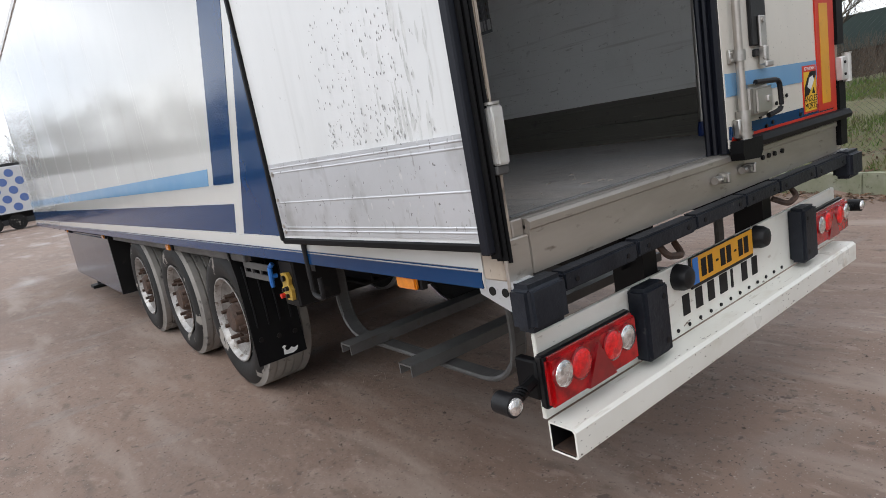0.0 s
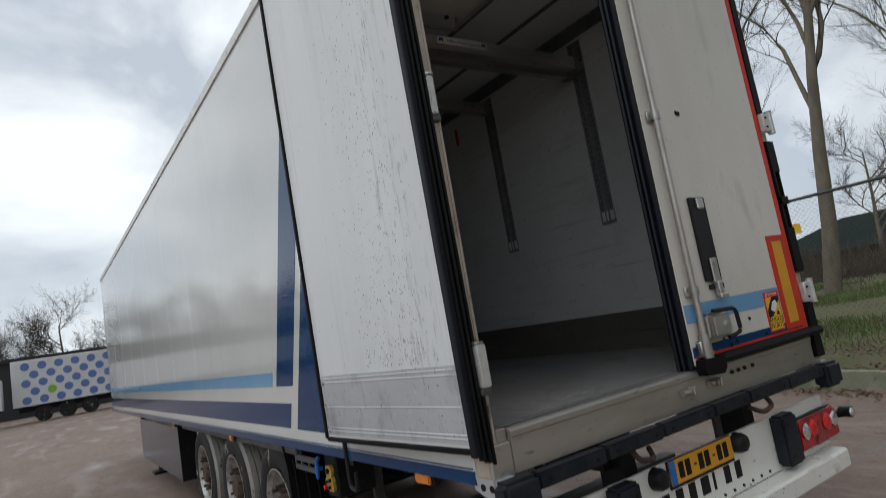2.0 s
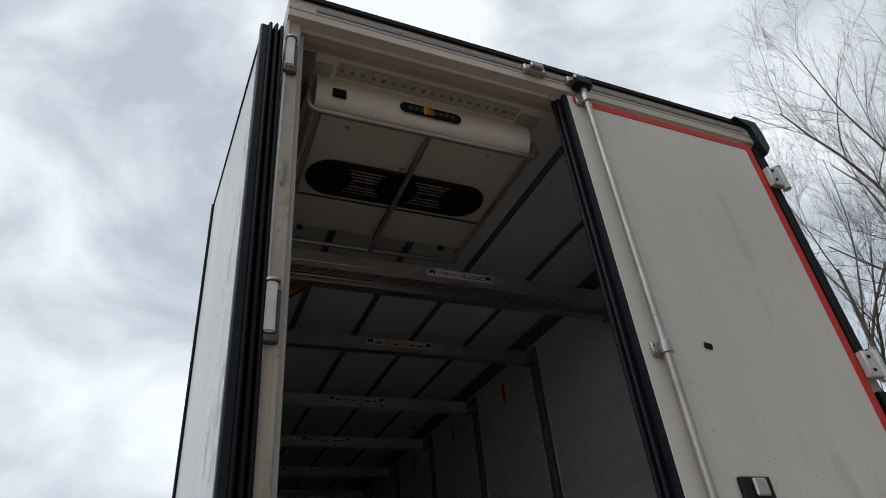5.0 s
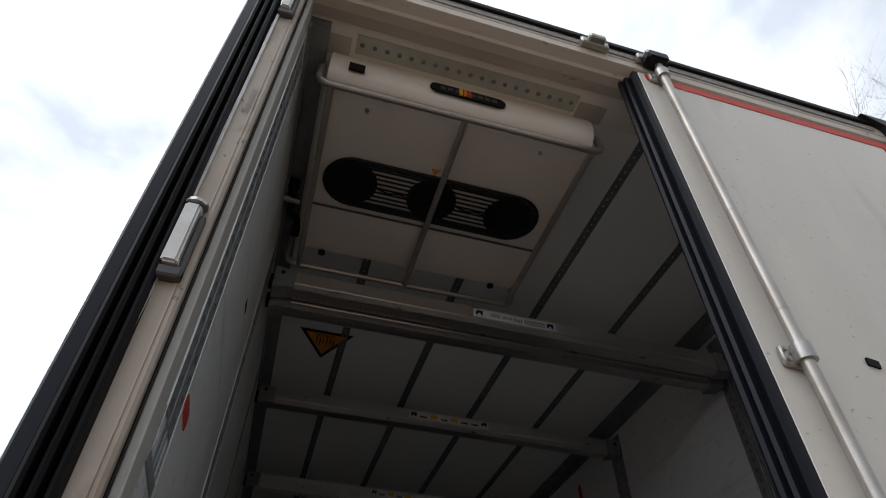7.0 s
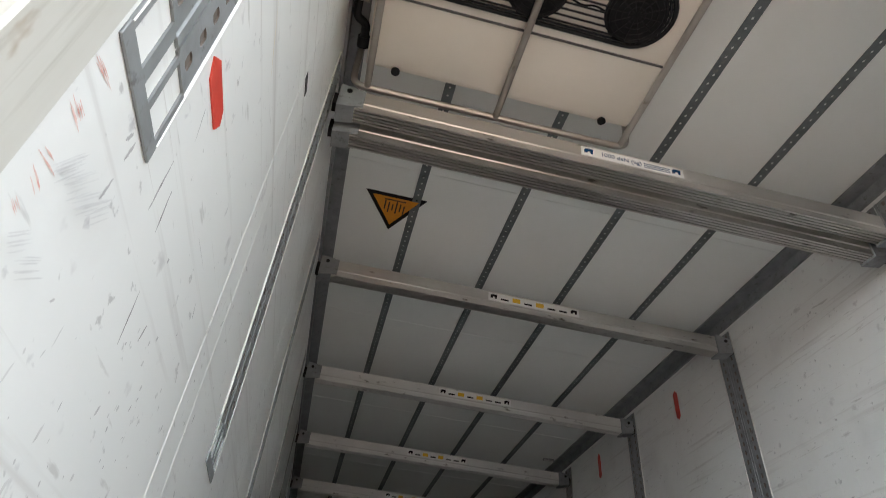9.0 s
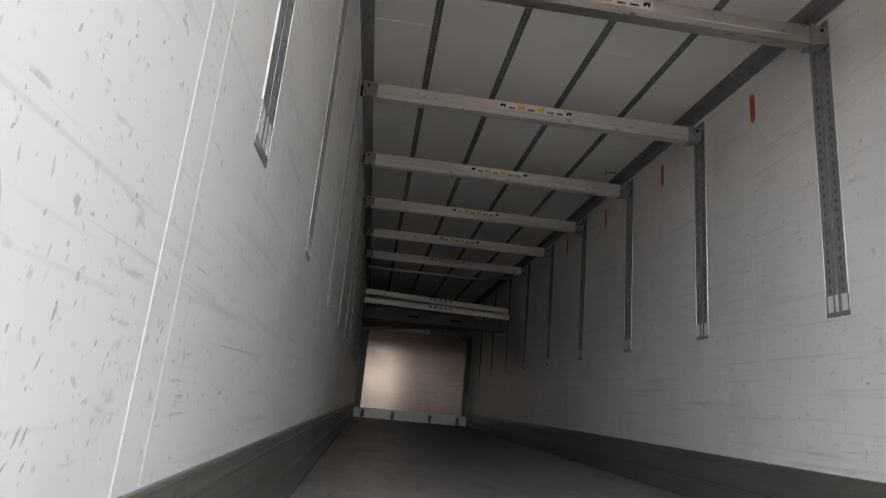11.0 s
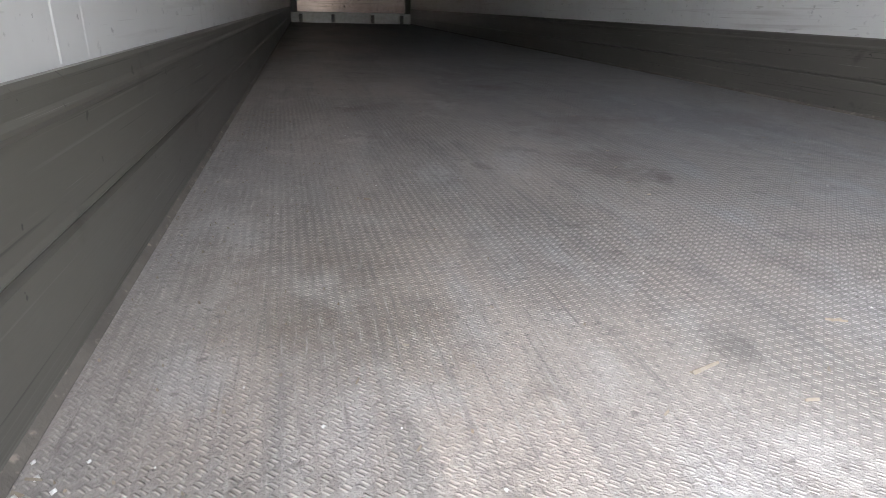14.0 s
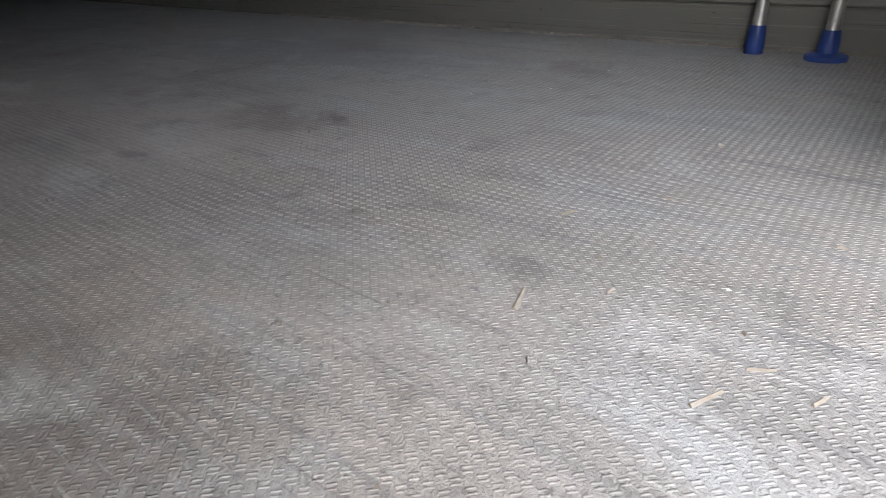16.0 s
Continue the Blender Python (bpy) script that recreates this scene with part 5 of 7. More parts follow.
def wheel(s, y):
    xo = s * WHEEL_X
    c = (xo, y, HUB_Z)
    bm = bmesh.new()
    prof = [(0.30, -0.02), (0.335, 0.0), (0.40, 0.012), (0.455, 0.004), (0.488, -0.02), (0.488, -0.345), (0.455, -0.37), (0.40, -0.375), (0.30, -0.345)]
    lathe(bm, [(r, s * h) for r, h in prof], c, 0, 48, False)
    w = part("wheel", bm, TYRE, trailer, "black trailer wheel with a dusty grey tyre and alloy rim", smooth=True)
    bm = bmesh.new()
    tread = [(0.484, -0.012), (0.500, -0.028)]
    for k in range(5):
        a = -0.035 - k * 0.064
        tread += [(TYRE_R, a), (TYRE_R, a - 0.048), (0.503, a - 0.052), (0.503, a - 0.060)]
    tread += [(0.500, -0.352), (0.484, -0.36)]
    lathe(bm, [(r, s * h) for r, h in tread], c, 0, 56, False)
    part("tread", bm, TREAD, w, "grey dusty tread", smooth=True)
    bm = bmesh.new()
    rim = [(0.302, -0.012), (0.312, 0.004), (0.302, 0.006), (0.292, -0.006), (0.284, -0.022), (0.278, -0.032)]
    lathe(bm, [(r, s * h) for r, h in rim], c, 0, 40, False)
    part("rim", bm, RIM, w, "dirty silver alloy rim", smooth=True)
    bm = bmesh.new()
    lathe(bm, [(r, s * h) for r, h in ((0.279, -0.032), (0.258, -0.058), (0.242, -0.066), (0.225, -0.078), (0.150, -0.074), (0.11, -0.07))], c, 0, 40, False)
    part("dish", bm, RIM_DISH, w, "grimy dark wheel dish", smooth=True)
    bm = bmesh.new()
    hub = [(0.13, -0.10), (0.13, -0.055), (0.112, -0.045), (0.10, -0.01), (0.085, 0.006), (0.0, 0.008)]
    lathe(bm, [(r, s * h) for r, h in hub], c, 0, 24)
    part("hub", bm, RUST, w, "rusty wheel hub", smooth=True)
    for k in range(10):
        a = 2 * math.pi * k / 10 + 0.2
        p = Vector((xo, y + 0.168 * math.cos(a), HUB_Z + 0.168 * math.sin(a)))
        bm = bmesh.new()
        tube(bm, [p + Vector((-s * 0.085, 0, 0)), p + Vector((-s * 0.05, 0, 0)), p + Vector((-s * 0.045, 0, 0)), p + Vector((s * 0.012, 0, 0))], [0.023, 0.022, 0.017, 0.014], 8)
        part("wheel_nut", bm, RUST, w)


for s in (-1, 1):
    for y in WHEEL_Y:
        wheel(s, y)
for y in WHEEL_Y:
    bm = bmesh.new()
    cyl(bm, (-0.85, y, HUB_Z), (0.85, y, HUB_Z), 0.075, 14)
    part("axle", bm, CHASSIS, trailer, smooth=True)
for s in (-1, 1):
    # guard rail over the wheels and mud flap behind them
    a, b = sorted((s * 1.21, s * 1.25))
    boxed("wheel_guard", (a, b, 2.28, 6.30, 0.965, 1.064), STEEL_GREY, trailer, bev=0.008)
    bm = bmesh.new()
    a, b = sorted((s * 0.93, s * 1.262))
    prism(bm, [(2.53, 1.062), (2.55, 1.062), (2.475, 0.85), (2.452, 0.62), (2.440, 0.275), (2.420, 0.275), (2.432, 0.62), (2.455, 0.85)], 0, a, b)
    flap = part("mud_flap", bm, RUBBER, trailer, "black rubber mud flap behind the wheels")
    for k in range(4):
        bm = bmesh.new()
        x = a + 0.05 + 0.077 * k
        tube(bm, [(x, 2.468, 0.92), (x, 2.452, 0.85), (x, 2.432, 0.66), (x, 2.428, 0.52)], 0.008, 6)
        part("flap_rib", bm, RUBBER, flap)
    for x, z in ((a + 0.05, 0.44), (a + 0.17, 0.43), (a + 0.28, 0.425)):
        bm = bmesh.new()
        cyl(bm, (x, 2.428, z), (x, 2.416, z), 0.016, 8)
        part("flap_bolt", bm, CHASSIS, flap)
    bm = bmesh.new()
    x, e = s * 1.045, 0.78
    outline = [(-0.055, -0.02), (0.02, -0.028), (0.06, -0.012), (0.075, 0.018), (0.045, 0.008), (0.02, 0.024), (-0.012, 0.006), (-0.034, 0.012), (-0.042, 0.034), (-0.030, 0.046),
               (-0.034, 0.056), (-0.050, 0.054), (-0.062, 0.044), (-0.050, 0.040), (-0.052, 0.012)]
    prism(bm, [(x - s * e * u, 0.312 + e * w) for u, w in outline], 1, 2.414, 2.4215)
    part("flap_emblem", bm, WHITE_FILM, flap)

# locker panel ahead of the wheels, landing legs
for s in (-1, 1):
    bm = bmesh.new()
    a, b = sorted((s * 1.10, s * 1.262))
    box(bm, a, b, 6.55, 10.05, 0.30, 0.99, 0.02, 2)
    part("pallet_locker", bm, SKIRT, trailer, "dark grey-blue pallet locker under the body")
    boxed("locker_edge", (min(s * 1.05, s * 1.266), max(s * 1.05, s * 1.266), 6.515, 6.545, 0.31, 0.99), CHASSIS, trailer)
    bm = bmesh.new()
    cyl(bm, (s * 0.95, 10.25, 0.02), (s * 0.95, 10.25, 1.05), 0.07, 12)
    box(bm, s * 0.95 - 0.16, s * 0.95 + 0.16, 10.10, 10.40, -0.04, 0.015, 0.012)
    part("landing_leg", bm, CHASSIS, trailer)


def marker_lamp(s, y, z, half):
    x = s * 1.27
    bm = bmesh.new()
    a, b = sorted((x - s * 0.03, x))
    box(bm, a, b, y - half - 0.012, y + half + 0.012, z - 0.028, z + 0.028, 0.004)
    base = part("side_marker_lamp", bm, PLASTIC, trailer, "small amber side marker lamp")
    bm = bmesh.new()
    a, b = sorted((x, x + s * 0.018))
    box(bm, a, b, y - half, y + half, z - 0.024, z + 0.024, 0.006, 2)
    part("lens", bm, LAMP_AMBER, base)


for y in (0.55, 3.85, 6.7, 9.8):
    marker_lamp(-1, y, 1.014 if y < 1 else 1.0, 0.06 if y < 1 else 0.045)
    marker_lamp(1, y, 1.028, 0.05)
bm = bmesh.new()
box(bm, -1.272, -1.22, 0.51, 0.59, 1.036, 1.07)
part("lamp_bracket", bm, CHASSIS, trailer)

# valve box with blue and yellow knobs behind the mud flap
bm = bmesh.new()
box(bm, -1.205, -0.95, 1.72, 1.90, 0.74, 1.0, 0.01)
vb = part("valve_box", bm, CHASSIS, trailer, "black valve box with blue and yellow knobs")
bm = bmesh.new()
prism(bm, [(1.96, 0.872), (2.35, 0.872), (2.35, 0.905), (1.96, 0.905)], 0, -1.236, -1.226)
prism(bm, [(1.96, 0.930), (2.35, 0.930), (2.35, 0.968), (1.96, 0.968)], 0, -1.236, -1.226)
for y in (1.96, 2.09, 2.22, 2.33):
    box(bm, -1.236, -1.226, y, y + 0.02, 0.905, 0.930)
part("slotted_rail", bm, STEEL_GREY, trailer, "dark slotted steel rail")
bm = bmesh.new()
prism(bm, [(1.752, 0.785), (1.815, 0.785), (1.822, 0.812), (1.852, 0.818), (1.860, 0.848), (1.838, 0.862), (1.842, 0.930), (1.770, 0.936), (1.748, 0.905), (1.762, 0.872), (1.742, 0.842)], 0, -1.226, -1.206)
plate = part("valve_plate", bm, VALVE_YELLOW, vb, "yellow cast valve plate")
for y, z, rr in ((1.800, 0.905, 0.016), (1.782, 0.850, 0.013), (1.822, 0.840, 0.010), (1.790, 0.808, 0.011)):
    bm = bmesh.new()
    cyl(bm, (-1.222, y, z), (-1.242, y, z), rr, 10)
    part("knob", bm, PLASTIC, plate)
bm = bmesh.new()
cyl(bm, (-1.205, 1.945, 0.905), (-1.235, 1.945, 0.905), 0.013, 10)
tube(bm, bent([(-1.237, 1.952, 0.845), (-1.240, 1.948, 0.88), (-1.238, 1.942, 0.96), (-1.225, 1.925, 0.978)], 0.02), [0.010] + [0.014] * 40, 8)
part("knob", bm, VALVE_BLUE, vb, "blue lever knob")
bm = bmesh.new()
cyl(bm, (-1.206, 1.868, 0.80), (-1.238, 1.868, 0.80), 0.014, 10)
part("knob", bm, RED_PAINT, vb)

# spare wheel carrier: two hoops and two channels
for x in (-0.86, 0.80):
    bm = bmesh.new()
    for dx in (-0.03, 0.03):
        pts = bent([(x + dx, 1.90, 1.04), (x + dx, 1.90, 0.461), (x + dx, 0.46, 0.452), (x + dx, 0.46, 1.04)], 0.24, 8)
        tube(bm, pts, 0.013, 6)
    pts = bent([(x, 1.90, 1.04), (x, 1.90, 0.461), (x, 0.46, 0.452), (x, 0.46, 1.04)], 0.24, 8)
    for p, q in zip(pts, pts[1:]):
        d = (q - p).normalized()
        nrm = Vector((0, -d.z, d.y)) * 0.011
        e = Vector((0.032, 0, 0))
        vs = [bm.verts.new(v) for v in (p - e - nrm, p + e - nrm, q + e - nrm, q - e - nrm, p - e + nrm, p + e + nrm, q + e + nrm, q - e + nrm)]
        for f in ((0, 1, 2, 3), (4, 7, 6, 5), (0, 4, 5, 1), (3, 2, 6, 7), (0, 3, 7, 4), (1, 5, 6, 2)):
            bm.faces.new([vs[i] for i in f])
    part("carrier_hoop", bm, STEEL_GREY, trailer, "bent grey steel hoop of the spare wheel carrier")
for y in (1.53, 0.985):
    bm = bmesh.new()
    prism(bm, [(y - 0.05, 0.474), (y - 0.05, 0.528), (y + 0.05, 0.528), (y + 0.05, 0.474), (y + 0.042, 0.474), (y + 0.042, 0.519), (y - 0.042, 0.519), (y - 0.042, 0.474)], 0, -1.09, 0.95)
    part("carrier_channel", bm, STEEL_GREY, trailer, "grey steel channel of the spare wheel carrier")

# ---- rear bumper and lamps ----
for s in (-1, 1):
    bm = bmesh.new()
    a, b = sorted((s * 1.22, s * 1.295))
    prism(bm, [(-0.03, 1.07), (0.14, 1.07), (0.13, 1.02), (-0.03, 0.965)], 0, a, b)
    br = part("corner_bracket", bm, ALU_KICK, trailer, "pale metal corner bracket under the post")
    for y in (0.02, 0.075):
        bm = bmesh.new()
        cyl(bm, (s * 1.295, y, 1.035), (s * 1.298, y, 1.035), 0.014, 12)
        part("bracket_hole", bm, CHASSIS, br)
    bm = bmesh.new()
    a, b = sorted((s * 1.145, s * 1.318))
    box(bm, a, b, -0.095, 0.0, 0.925, 1.068, 0.02, 3)
    part("dock_buffer", bm, DOCK_RUBBER, trailer, "scuffed black rubber dock buffer")
    bm = bmesh.new()
    x = s * 0.50
    prism(bm, [(x - 0.045, 0.62), (x + 0.045, 0.62), (x + 0.045, 1.06), (x - 0.045, 1.06)], 1, 0.06, 0.20)
    part("bumper_arm", bm, CHASSIS, trailer)
    bm = bmesh.new()
    tube(bm, bent([(s * 0.56, -0.02, 1.0), (s * 0.56, -0.055, 0.955), (s * 0.46, -0.055, 0.935), (s * 0.42, 0.0, 0.97)], 0.03), 0.013, 8)
    part("tow_ring", bm, RUST, trailer, "rusty tow ring", smooth=True)
for x0, x1, z0, z1 in ((-1.145, -0.76, 1.0, 1.062), (-0.76, -0.38, 1.006, 1.066), (-0.38, 0.02, 1.01, 1.068), (0.02, 0.34, 1.01, 1.068), (0.34, 0.74, 1.006, 1.07), (0.74, 1.145, 1.0, 1.066)):
    bm = bmesh.new()
    box(bm, x0 + 0.003, x1 - 0.003, -0.075, -0.013, z0, z1, 0.008, 2)
    seg = part("buffer_strip", bm, DOCK_RUBBER, trailer, "black rubber buffer strip under the sill")
    for x in (x0 + 0.06, x1 - 0.06):
        bm = bmesh.new()
        cyl(bm, (x, -0.075, z0 + 0.027), (x, -0.078, z0 + 0.027), 0.009, 8)
        part("bolt_hole", bm, BLACK_FILM, seg)

# hollow lower beam of the bumper
bm = bmesh.new()
BZ0, BZ1 = 0.488, 0.590
o = [(-0.092, BZ0), (0.008, BZ0), (0.008, BZ1), (-0.088, BZ1), (-0.10, BZ1 - 0.012), (-0.10, BZ0 + 0.008)]
i_ = [(-0.087, BZ0 + 0.007), (0.001, BZ0 + 0.007), (0.001, BZ1 - 0.007), (-0.084, BZ1 - 0.007), (-0.093, BZ1 - 0.015), (-0.093, BZ0 + 0.013)]
ends = []
for x in (-1.212, 1.14):
    ends.append(([bm.verts.new((x, *p)) for p in o], [bm.verts.new((x, *p)) for p in i_]))
for k in range(6):
    q = (k + 1) % 6
    bm.faces.new((ends[0][0][k], ends[0][0][q], ends[1][0][q], ends[1][0][k]))
    bm.faces.new((ends[0][1][k], ends[0][1][q], ends[1][1][q], ends[1][1][k]))
    for e in ends:
        bm.faces.new((e[0][k], e[0][q], e[1][q], e[1][k]))
bumper = part("bumper_beam", bm, BUMPER_WHITE, trailer, "white hollow steel underrun beam with chips")
# inner faces are coloured black for the shade and dirt inside the hollow
bumper.data.materials.append(CHASSIS)
for k in range(6):
    bumper.data.polygons[4 * k + 1].material_index = 1
# chipped paint along the beam's edges and at its ends
rnd = random.Random(5)
v, f = [], []
for _ in range(95):
    x = rnd.choice((rnd.uniform(-1.20, 1.13), -1.205 + abs(rnd.gauss(0, 0.12)), rnd.gauss(-0.45, 0.12), rnd.gauss(0.35, 0.2)))
    if not -1.20 < x < 1.13:
        continue
    face = rnd.random()
    w = rnd.uniform(0.0012, 0.006) * rnd.choice((1, 1, 2.2))
    h = rnd.uniform(0.0008, 0.0035)
    i = len(v)
    shape = [(-w, 0), (-w * 0.3, h * rnd.uniform(0.6, 1.2)), (w * 0.6, h * rnd.uniform(0.3, 1)), (w, -h * 0.2), (w * 0.2, -h * rnd.uniform(0.6, 1.1))]
    if face < 0.6:
        z = rnd.choice((BZ1 - 0.0155 - abs(rnd.gauss(0, 0.004)), BZ0 + 0.0125 + abs(rnd.gauss(0, 0.006)), rnd.uniform(BZ0 + 0.02, BZ1 - 0.02)))
        v.extend([(x + a, -0.1006, z + b) for a, b in shape])
    else:
        y = rnd.choice((-0.083 + abs(rnd.gauss(0, 0.006)), rnd.uniform(-0.08, 0.0)))
        v.extend([(x + a, y + b, BZ1 + 0.0006) for a, b in shape])
    f.append(tuple(range(i, i + 5)))
me = bpy.data.meshes.new("chipped_paint")
me.from_pydata(v, [], f)
me.materials.append(RUST)
tagged(mesh_part("chipped_paint", me, Matrix(), trailer), kind="stuff")
# added black plugs deepen the shade inside the open beam ends
for x in (-1.10, 1.07):
    boxed("beam_shade_plug", (x, x + 0.01, -0.0925, 0.0005, BZ0 + 0.0075, BZ1 - 0.0075), CHASSIS, trailer)
boxed("beam_grime", (-1.208, -1.10, -0.0925, 0.0, BZ0 + 0.0072, BZ0 + 0.013), RUST, trailer)
bm = bmesh.new()
box(bm, -1.212, 1.20, 0.012, 0.03, 0.592, 0.876, 0.003)
panel = part("lamp_panel", bm, BUMPER_WHITE, trailer, "white lamp panel with number plate")
for k in range(13):
    bm = bmesh.new()
    x = -0.52 + 0.085 * k
    cyl(bm, (x, 0.012, 0.618), (x, 0.006, 0.618), 0.008, 6)
    part("panel_bolt", bm, CHASSIS, panel)


def lamp_cluster(s):
    """Tail lamp with round clear and red lamps and a triangular reflector."""
    a, b = sorted((s * 0.765, s * 1.232))
    bm = bmesh.new()
    box(bm, a, b, -0.022, 0.012, 0.640, 0.818, 0.008, 2)
    t = part("tail_lamp", bm, PLASTIC, trailer, "red tail lamp cluster with clear round lenses")
    bm = bmesh.new()
    box(bm, a + 0.006, b - 0.006, -0.045, -0.012, 0.646, 0.812, 0.012, 2)
    part("lens", bm, LAMP_RED, t, "glossy red lens", smooth=True)
    for u, m, r in ((0.066, LAMP_CLEAR, 0.044), (0.152, LAMP_BRIGHT, 0.050), (0.318, LAMP_BRIGHT, 0.050), (0.398, LAMP_CLEAR, 0.044)):
        x = s * (1.238 - u)
        z = 0.748
        bm = bmesh.new()
        lathe(bm, [(r, -0.042), (r, -0.05), (r * 0.9, -0.056), (r * 0.55, -0.061), (0.0, -0.063)], (x, 0, z), 1, 24)
        part("round_lens", bm, m, t, smooth=True)
        bm = bmesh.new()
        lathe(bm, [(r + 0.003, -0.044), (r + 0.003, -0.051), (r - 0.002, -0.053)], (x, 0, z), 1, 24, False)
        part("lens_rim", bm, LAMP_DARKRED, t, smooth=True)
    bm = bmesh.new()
    x = s * (1.238 - 0.245)
    prism(bm, [(x - 0.075, 0.654), (x + 0.07, 0.654), (x - 0.005, 0.786)], 1, -0.056, -0.042)
    part("reflector", bm, LAMP_DARKRED, t, "dark red triangular reflector")
    # outrigger marker lamp on a rubber arm
    bm = bmesh.new()
    tube(bm, bent([(s * 1.20, 0.035, 0.735), (s * 1.26, 0.01, 0.735), (s * 1.33, -0.01, 0.738), (s * 1.39, -0.03, 0.732)], 0.03), 0.018, 8)
    for k in range(4):
        c = Vector((s * (1.312 + 0.014 * k), -0.004 - 0.004 * k, 0.738 - 0.001 * k))
        cyl(bm, c, c + Vector((s * 0.004, -0.002, -0.003)), 0.025, 10)
    box(bm, min(s * 1.205, s * 1.24), max(s * 1.205, s * 1.24), 0.0, 0.09, 0.67, 0.80, 0.006)
    arm = part("marker_arm", bm, RUBBER, trailer, "rubber arm with a round white marker lamp", smooth=True)
    bm = bmesh.new()
    cyl(bm, (s * 1.395, -0.055, 0.736), (s * 1.395, 0.01, 0.736), 0.034, 16)
    part("lamp_body", bm, PLASTIC, arm, smooth=True)
    bm = bmesh.new()
    lathe(bm, [(0.027, -0.054), (0.025, -0.062), (0.015, -0.068), (0.0, -0.07)], (s * 1.395, 0, 0.736), 1, 18)
    part("lens", bm, LAMP_CLEAR, arm, smooth=True)
    # upright buffer block
    a, b = sorted((s * 0.592, s * 0.742))
    bm = bmesh.new()
    box(bm, a, b, -0.068, 0.012, 0.614, 0.882, 0.014, 2)
    blk = part("buffer_block", bm, DOCK_RUBBER, trailer, "black upright rubber buffer block")
    for z in (0.665, 0.83):
        bm = bmesh.new()
        cyl(bm, (s * 0.63, -0.0675, z), (s * 0.63, -0.070, z), 0.011, 8)
        part("bolt_hole", bm, BLACK_FILM, blk)


for s in (-1, 1):
    lamp_cluster(s)
# number plate with its lamps; its characters are plain bars
bm = bmesh.new()
box(bm, -0.322, 0.202, 0.0, 0.011, 0.752, 0.880, 0.003)
holder = part("plate_holder", bm, PLASTIC, trailer, "yellow number plate in a black holder")
boxed("plate", (-0.314, 0.196, -0.003, 0.0, 0.769, 0.877), AMBER_TAPE, holder, "yellow plate")
boxed("plate_band", (-0.314, -0.272, -0.0045, -0.003, 0.770, 0.876), VALVE_BLUE, holder)
for k in range(8):
    if k in (2, 5):
        boxed("dash", (-0.236 + 0.052 * k, -0.216 + 0.052 * k, -0.0045, -0.003, 0.818, 0.827), BLACK_FILM, holder)
    else:
        boxed("bar", (-0.249 + 0.052 * k, -0.211 + 0.052 * k, -0.0045, -0.003, 0.787, 0.860), BLACK_FILM, holder)
for x in (-0.405, 0.255):
    bm = bmesh.new()
    lathe(bm, [(0.052, 0.011), (0.050, -0.02), (0.040, -0.042), (0.02, -0.05), (0.0, -0.051)], (x, 0, 0.828), 1, 18)
    box(bm, x - 0.02, x + 0.02, -0.05, 0.0, 0.818, 0.843, 0.006)
    part("plate_lamp", bm, PLASTIC, trailer, "round black number plate lamp", smooth=True)
# the maker's name below the plate is drawn as plain strokes
for k, w in enumerate((0.05, 0.052, 0.052, 0.064, 0.018, 0.05, 0.05)):
    x = -0.385 + 0.098 * k
    bm = bmesh.new()
    box(bm, x, x + w, 0.009, 0.0118, 0.662, 0.744)
    part("brand_stroke", bm, BLACK_FILM, panel)

# ---- evaporator under the ceiling ----
evap = thing("evaporator_unit", (-0.6, 0.75, CEIL_Z), "ivory ceiling evaporator with three black fans and tube guard", "cooling unit")
bm = bmesh.new()
prism(bm, [(0.255, CEIL_Z - 0.004), (0.238, 3.865), (0.235, 3.82), (0.248, 3.775), (0.275, 3.745), (0.315, 3.735), (0.37, 3.742), (1.165, 3.752), (1.195, 3.765), (1.205, 3.80), (1.205, CEIL_Z - 0.004)], 0, -1.128, -0.055)
part("cover", bm, EVAP_WHITE, evap, "ivory plastic cover", smooth=True)
for dims in ((-1.123, -0.060, 0.889, 0.894), (-0.592, -0.587, 0.36, 1.19)):
    boxed("cover_joint", (*dims, 3.738, 3.7495), STEEL_GREY, evap)
bm = bmesh.new()
ring = [(x, y, 3.737) for x, y in stadium(-0.592, 0.724, 0.352, 0.122, 14)]
tube(bm, ring, 0.009, 6, closed=True)
part("grille_rim", bm, PLASTIC, evap, smooth=True)
bm = bmesh.new()
ring = [(x, y, 3.735) for x, y in stadium(-0.592, 0.724, 0.352, 0.106, 14)]
tube(bm, ring, 0.005, 6, closed=True)
part("grille_rim", bm, PLASTIC, evap, smooth=True)
for k in range(9):
    dy = -0.094 + 0.0235 * k
    e = 0.352 + math.sqrt(0.122 ** 2 - dy * dy)
    bm = bmesh.new()
    box(bm, -0.592 - e, -0.592 + e, 0.724 + dy - 0.0026, 0.724 + dy + 0.0026, 3.731, 3.738)
    part("grille_bar", bm, PLASTIC, evap)
for x0 in (-0.77, -0.415):
    bm = bmesh.new()
    tube(bm, bent([(x0 - 0.07, 0.735, 3.744), (x0 - 0.02, 0.748, 3.741), (x0 + 0.02, 0.735, 3.741), (x0 + 0.07, 0.75, 3.744)], 0.02), 0.004, 6)
    part("fan_cable", bm, RUBBER, evap)
